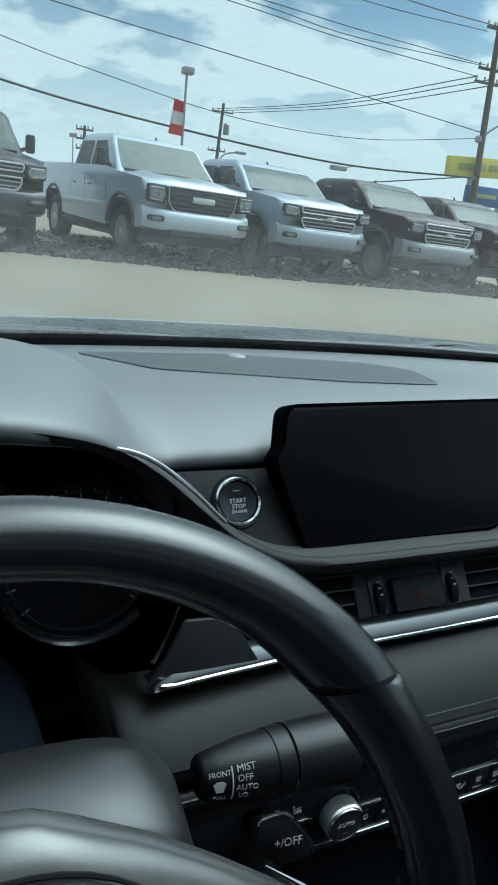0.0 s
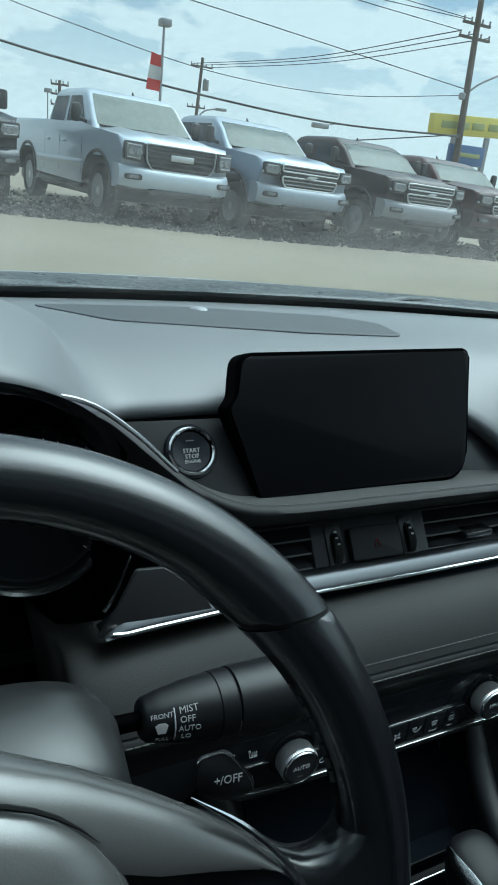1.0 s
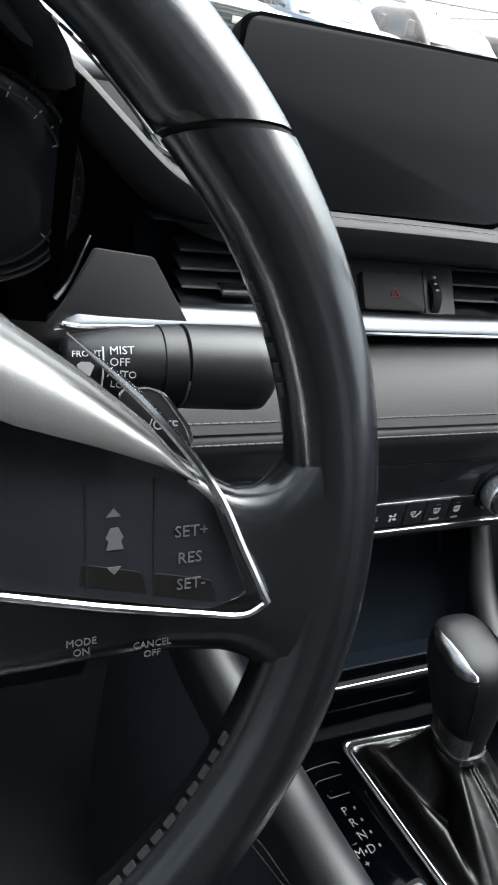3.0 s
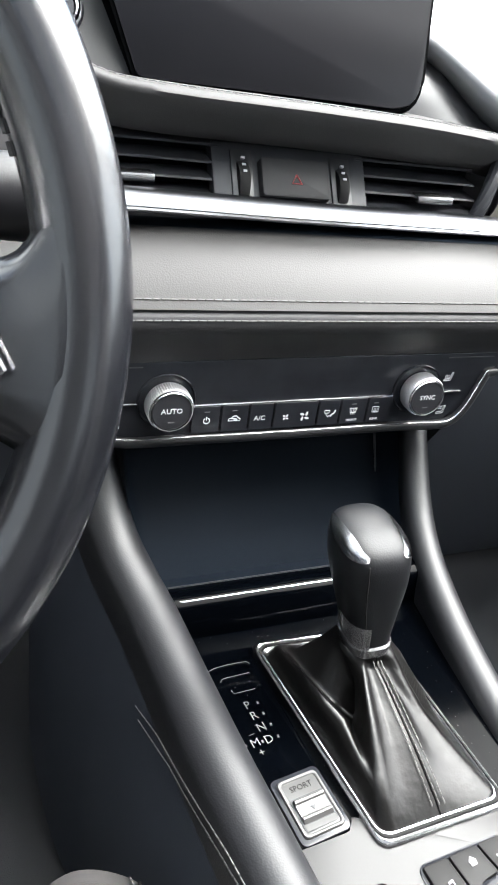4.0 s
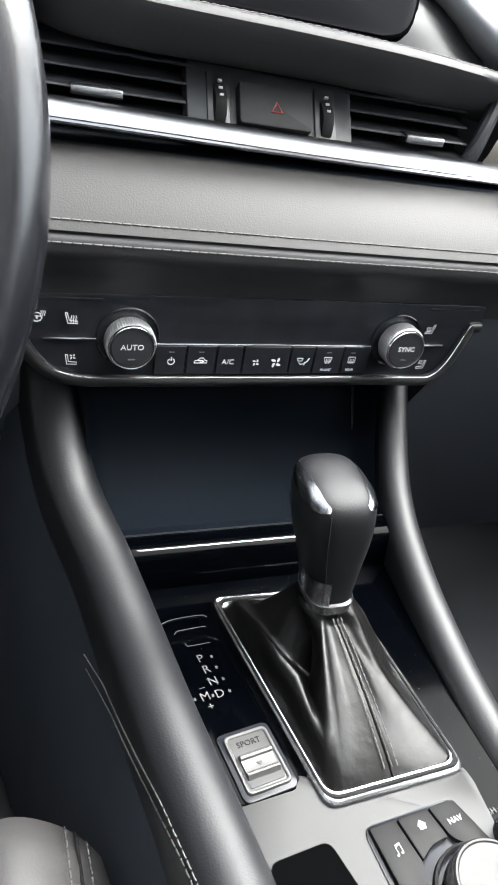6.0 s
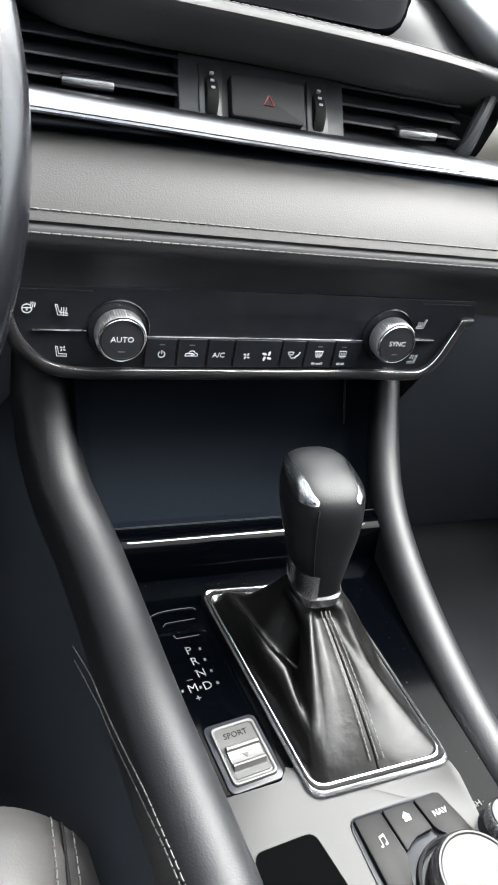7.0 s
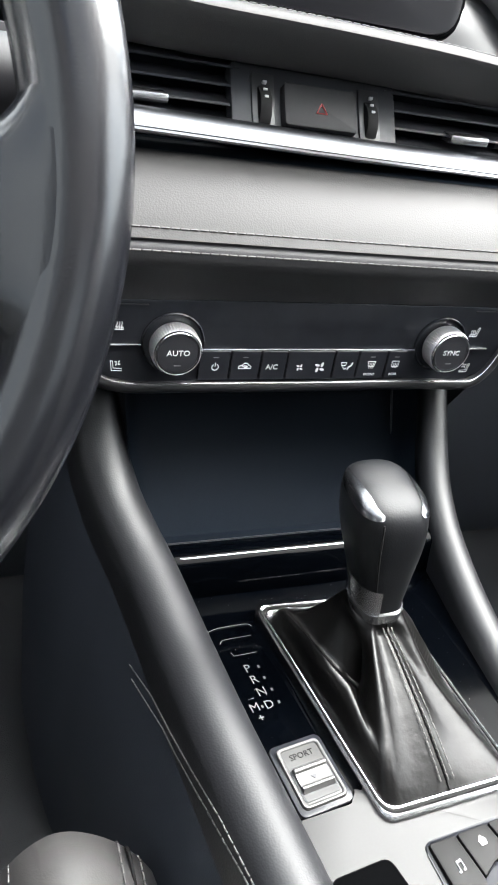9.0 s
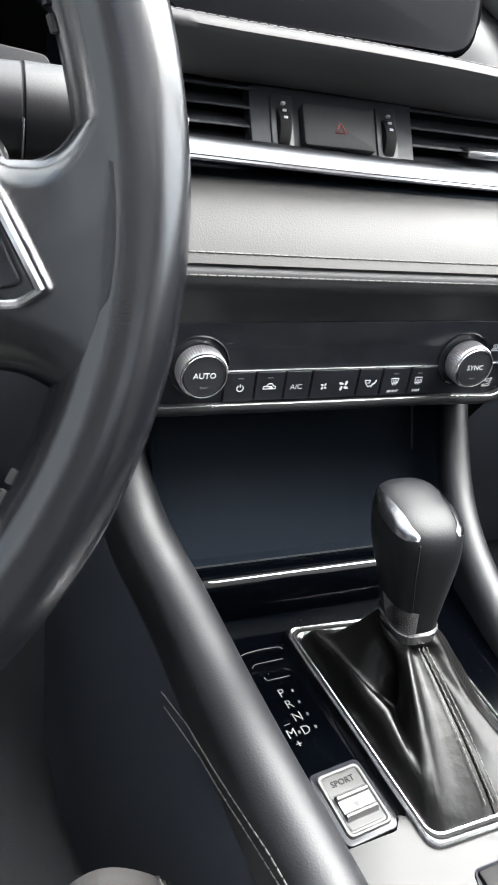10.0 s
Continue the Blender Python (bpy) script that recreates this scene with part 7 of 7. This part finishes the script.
lathe(b, [(0.22, 0), (0.25, 0.05), (0.25, 0.8), (0.15, 0.9)], Matrix.Translation((24.5, 59.7, 6.2)), 14)
part("transformer", b, STEEL, P1_)
crossarm(P1_, 23.9, 60, 4.9, 0.8)
P2_ = pole(10.5, 50, 4.7, 0.14, WOODPOLE, "far wooden utility pole with three crossarms", lean=0.1)
for z in (4.45, 3.9, 3.3):
    crossarm(P2_, 10.6, 50, z, 0.55)
FLOOD = pole(9.85, 50, 4.0, 0.05, STEEL, "slim far floodlight pole", name="floodlight_pole")
b = bmesh.new()
box(b, (9.65, 49.8, 3.9), (10.05, 50.2, 4.15), 0.05)
part("lamp_head", b, STEEL, FLOOD)
LOT = pole(8.85, 26, 5.2, 0.06, STEEL, "thin lot lamp pole with square head", name="lot_lamp", lean=0.03)
b = bmesh.new()
box(b, (8.72, 25.8, 5.12), (9.10, 26.2, 5.36), 0.04)
part("lamp_head", b, STEEL, LOT)
flag = thing("banner", (8.7, 26, 3.1), "red and white banner hanging on the lot lamp pole", "banner")
for z0, z1, m_ in ((3.10, 3.45, RED), (3.45, 3.88, BANNER_PALE), (3.88, 4.25, RED)):
    b = bmesh.new()
    lattice(b, [[(8.86 - 0.40 * u - 0.10 * (4.25 - z) * u, 26 + 0.05 * math.sin(5 * u + 3 * z), z + 0.05 * u) for u in np.linspace(0, 1, 7)] for z in np.linspace(z0, z1, 4)])
    bmesh.ops.solidify(b, geom=b.faces, thickness=0.01)
    part("cloth", b, m_, flag)
STREET = pole(18.0, 45, 3.5, 0.09, STEEL, "far street lamp with curved arm", name="street_lamp")
b = bmesh.new()
tube(b, curve([(18.0, 45, 3.4), (18.5, 45, 3.85), (19.3, 45, 4.05)], 10), 0.05, 8)
part("arm", b, STEEL, STREET)
b = bmesh.new()
box(b, (19.2, 44.8, 3.95), (19.9, 45.2, 4.12), 0.05)
part("lamp_head", b, STEEL, STREET)


def cable(pts, r=0.02, label="thin black cable strung between poles"):
    b = bmesh.new()
    tube(b, curve(pts, 40), r, 6)
    return solid("overhead_cable", b, WIRE, label, "cable", group="overhead cables", smooth=60)


cable([(-4.0, 28, 5.6), (2.875, 28, 4.233), (9.02, 28, 3.55), (16.72, 28, 3.08), (23.2, 28, 3.25), (25.9, 29.8, 3.4)], 0.045)
cable([(16.0, 28, 2.35), (18.0, 28, 2.45), (23.2, 28, 3.2), (25.9, 29.8, 3.5)], 0.03)
cable([(-4.0, 32, 7.8), (3.35, 32, 6.2), (7.3, 32, 5.5), (13.5, 32, 4.65), (20.2, 32, 4.62), (26.0, 30.1, 5.3)], 0.018)
cable([(-4.0, 32, 8.6), (5.2, 32, 7.74), (13.8, 32, 7.05), (21.9, 32, 6.35), (26.0, 30.2, 5.6)], 0.022)
cable([(2.0, 31, 9.4), (11.7, 30, 8.65), (17.1, 30, 8.25), (25.0, 30, 7.95)], 0.018)
cable([(2.0, 31, 9.7), (13.4, 30, 8.95), (18.1, 30, 8.72), (25.4, 30, 8.5)], 0.018)
cable([(2.0, 31, 9.5), (12.6, 30, 8.8), (17.6, 30, 8.42), (25.1, 30, 8.45)], 0.018)
cable([(6.0, 30, 10.4), (17.96, 30, 9.85), (25.1, 30, 9.9)], 0.018)
cable([(8.0, 30, 10.9), (20.3, 30, 10.3), (25.6, 30, 10.2)], 0.024)
for dz, dx in ((0.0, -0.9), (0.0, 0.0), (-0.05, 0.9)):
    cable([(24.17 + dx, 60, 8.05 + dz), (25.6 + dx * 0.9, 44, 7.7 + dz), (25.85 + dx, 30.0, 7.95 + dz)], 0.025)
hang = thing("hanging_lamp", (16.75, 28, 2.8), "small grey lamp hung from the cable", "lamp")
b = bmesh.new()
box(b, (16.35, 27.85, 2.80), (17.1, 28.15, 3.0), 0.05, Matrix())
part("body", b, STEEL, hang)
b = bmesh.new()
tube(b, [(17.05, 28, 2.95), (17.5, 28, 3.06)], 0.02, 6)
part("bracket", b, STEEL, hang)
sign = thing("roadside_sign", (27.0, 30.5, 0), "yellow roadside sign over a blue panel on posts", "sign")
b = bmesh.new()
box(b, (24.6, 30.3, 3.42), (30.2, 30.7, 4.36), 0.03, Matrix.Translation((24.6, 0, 3.4)) @ pose(0, 0, 0, 0, -3, 0) @ Matrix.Translation((-24.6, 0, -3.4)))
face_ = part("upper_panel", b, YELLOW, sign, "yellow sign panel")
for x0, x1 in ((25.1, 26.9), (27.1, 27.9), (28.2, 29.6)):
    b = bmesh.new()
    box(b, (x0, 30.27, 3.72), (x1, 30.3, 4.05), 0.01, Matrix.Translation((24.6, 0, 3.4)) @ pose(0, 0, 0, 0, -3, 0) @ Matrix.Translation((-24.6, 0, -3.4)))
    part("bar", b, SIGN_INK, face_)
b = bmesh.new()
box(b, (26.0, 30.35, 2.15), (28.3, 30.6, 3.12), 0.03)
low = part("lower_panel", b, BLUE, sign, "blue sign panel")
b = bmesh.new()
box(b, (26.3, 30.32, 2.55), (28.0, 30.35, 2.75), 0.01)
part("bar", b, SIGN_INK, low)
for x in (26.2, 28.4):
    b = bmesh.new()
    box(b, (x - 0.12, 30.4, -1.0), (x + 0.12, 30.6, 3.6))
    part("post", b, STEEL, sign)
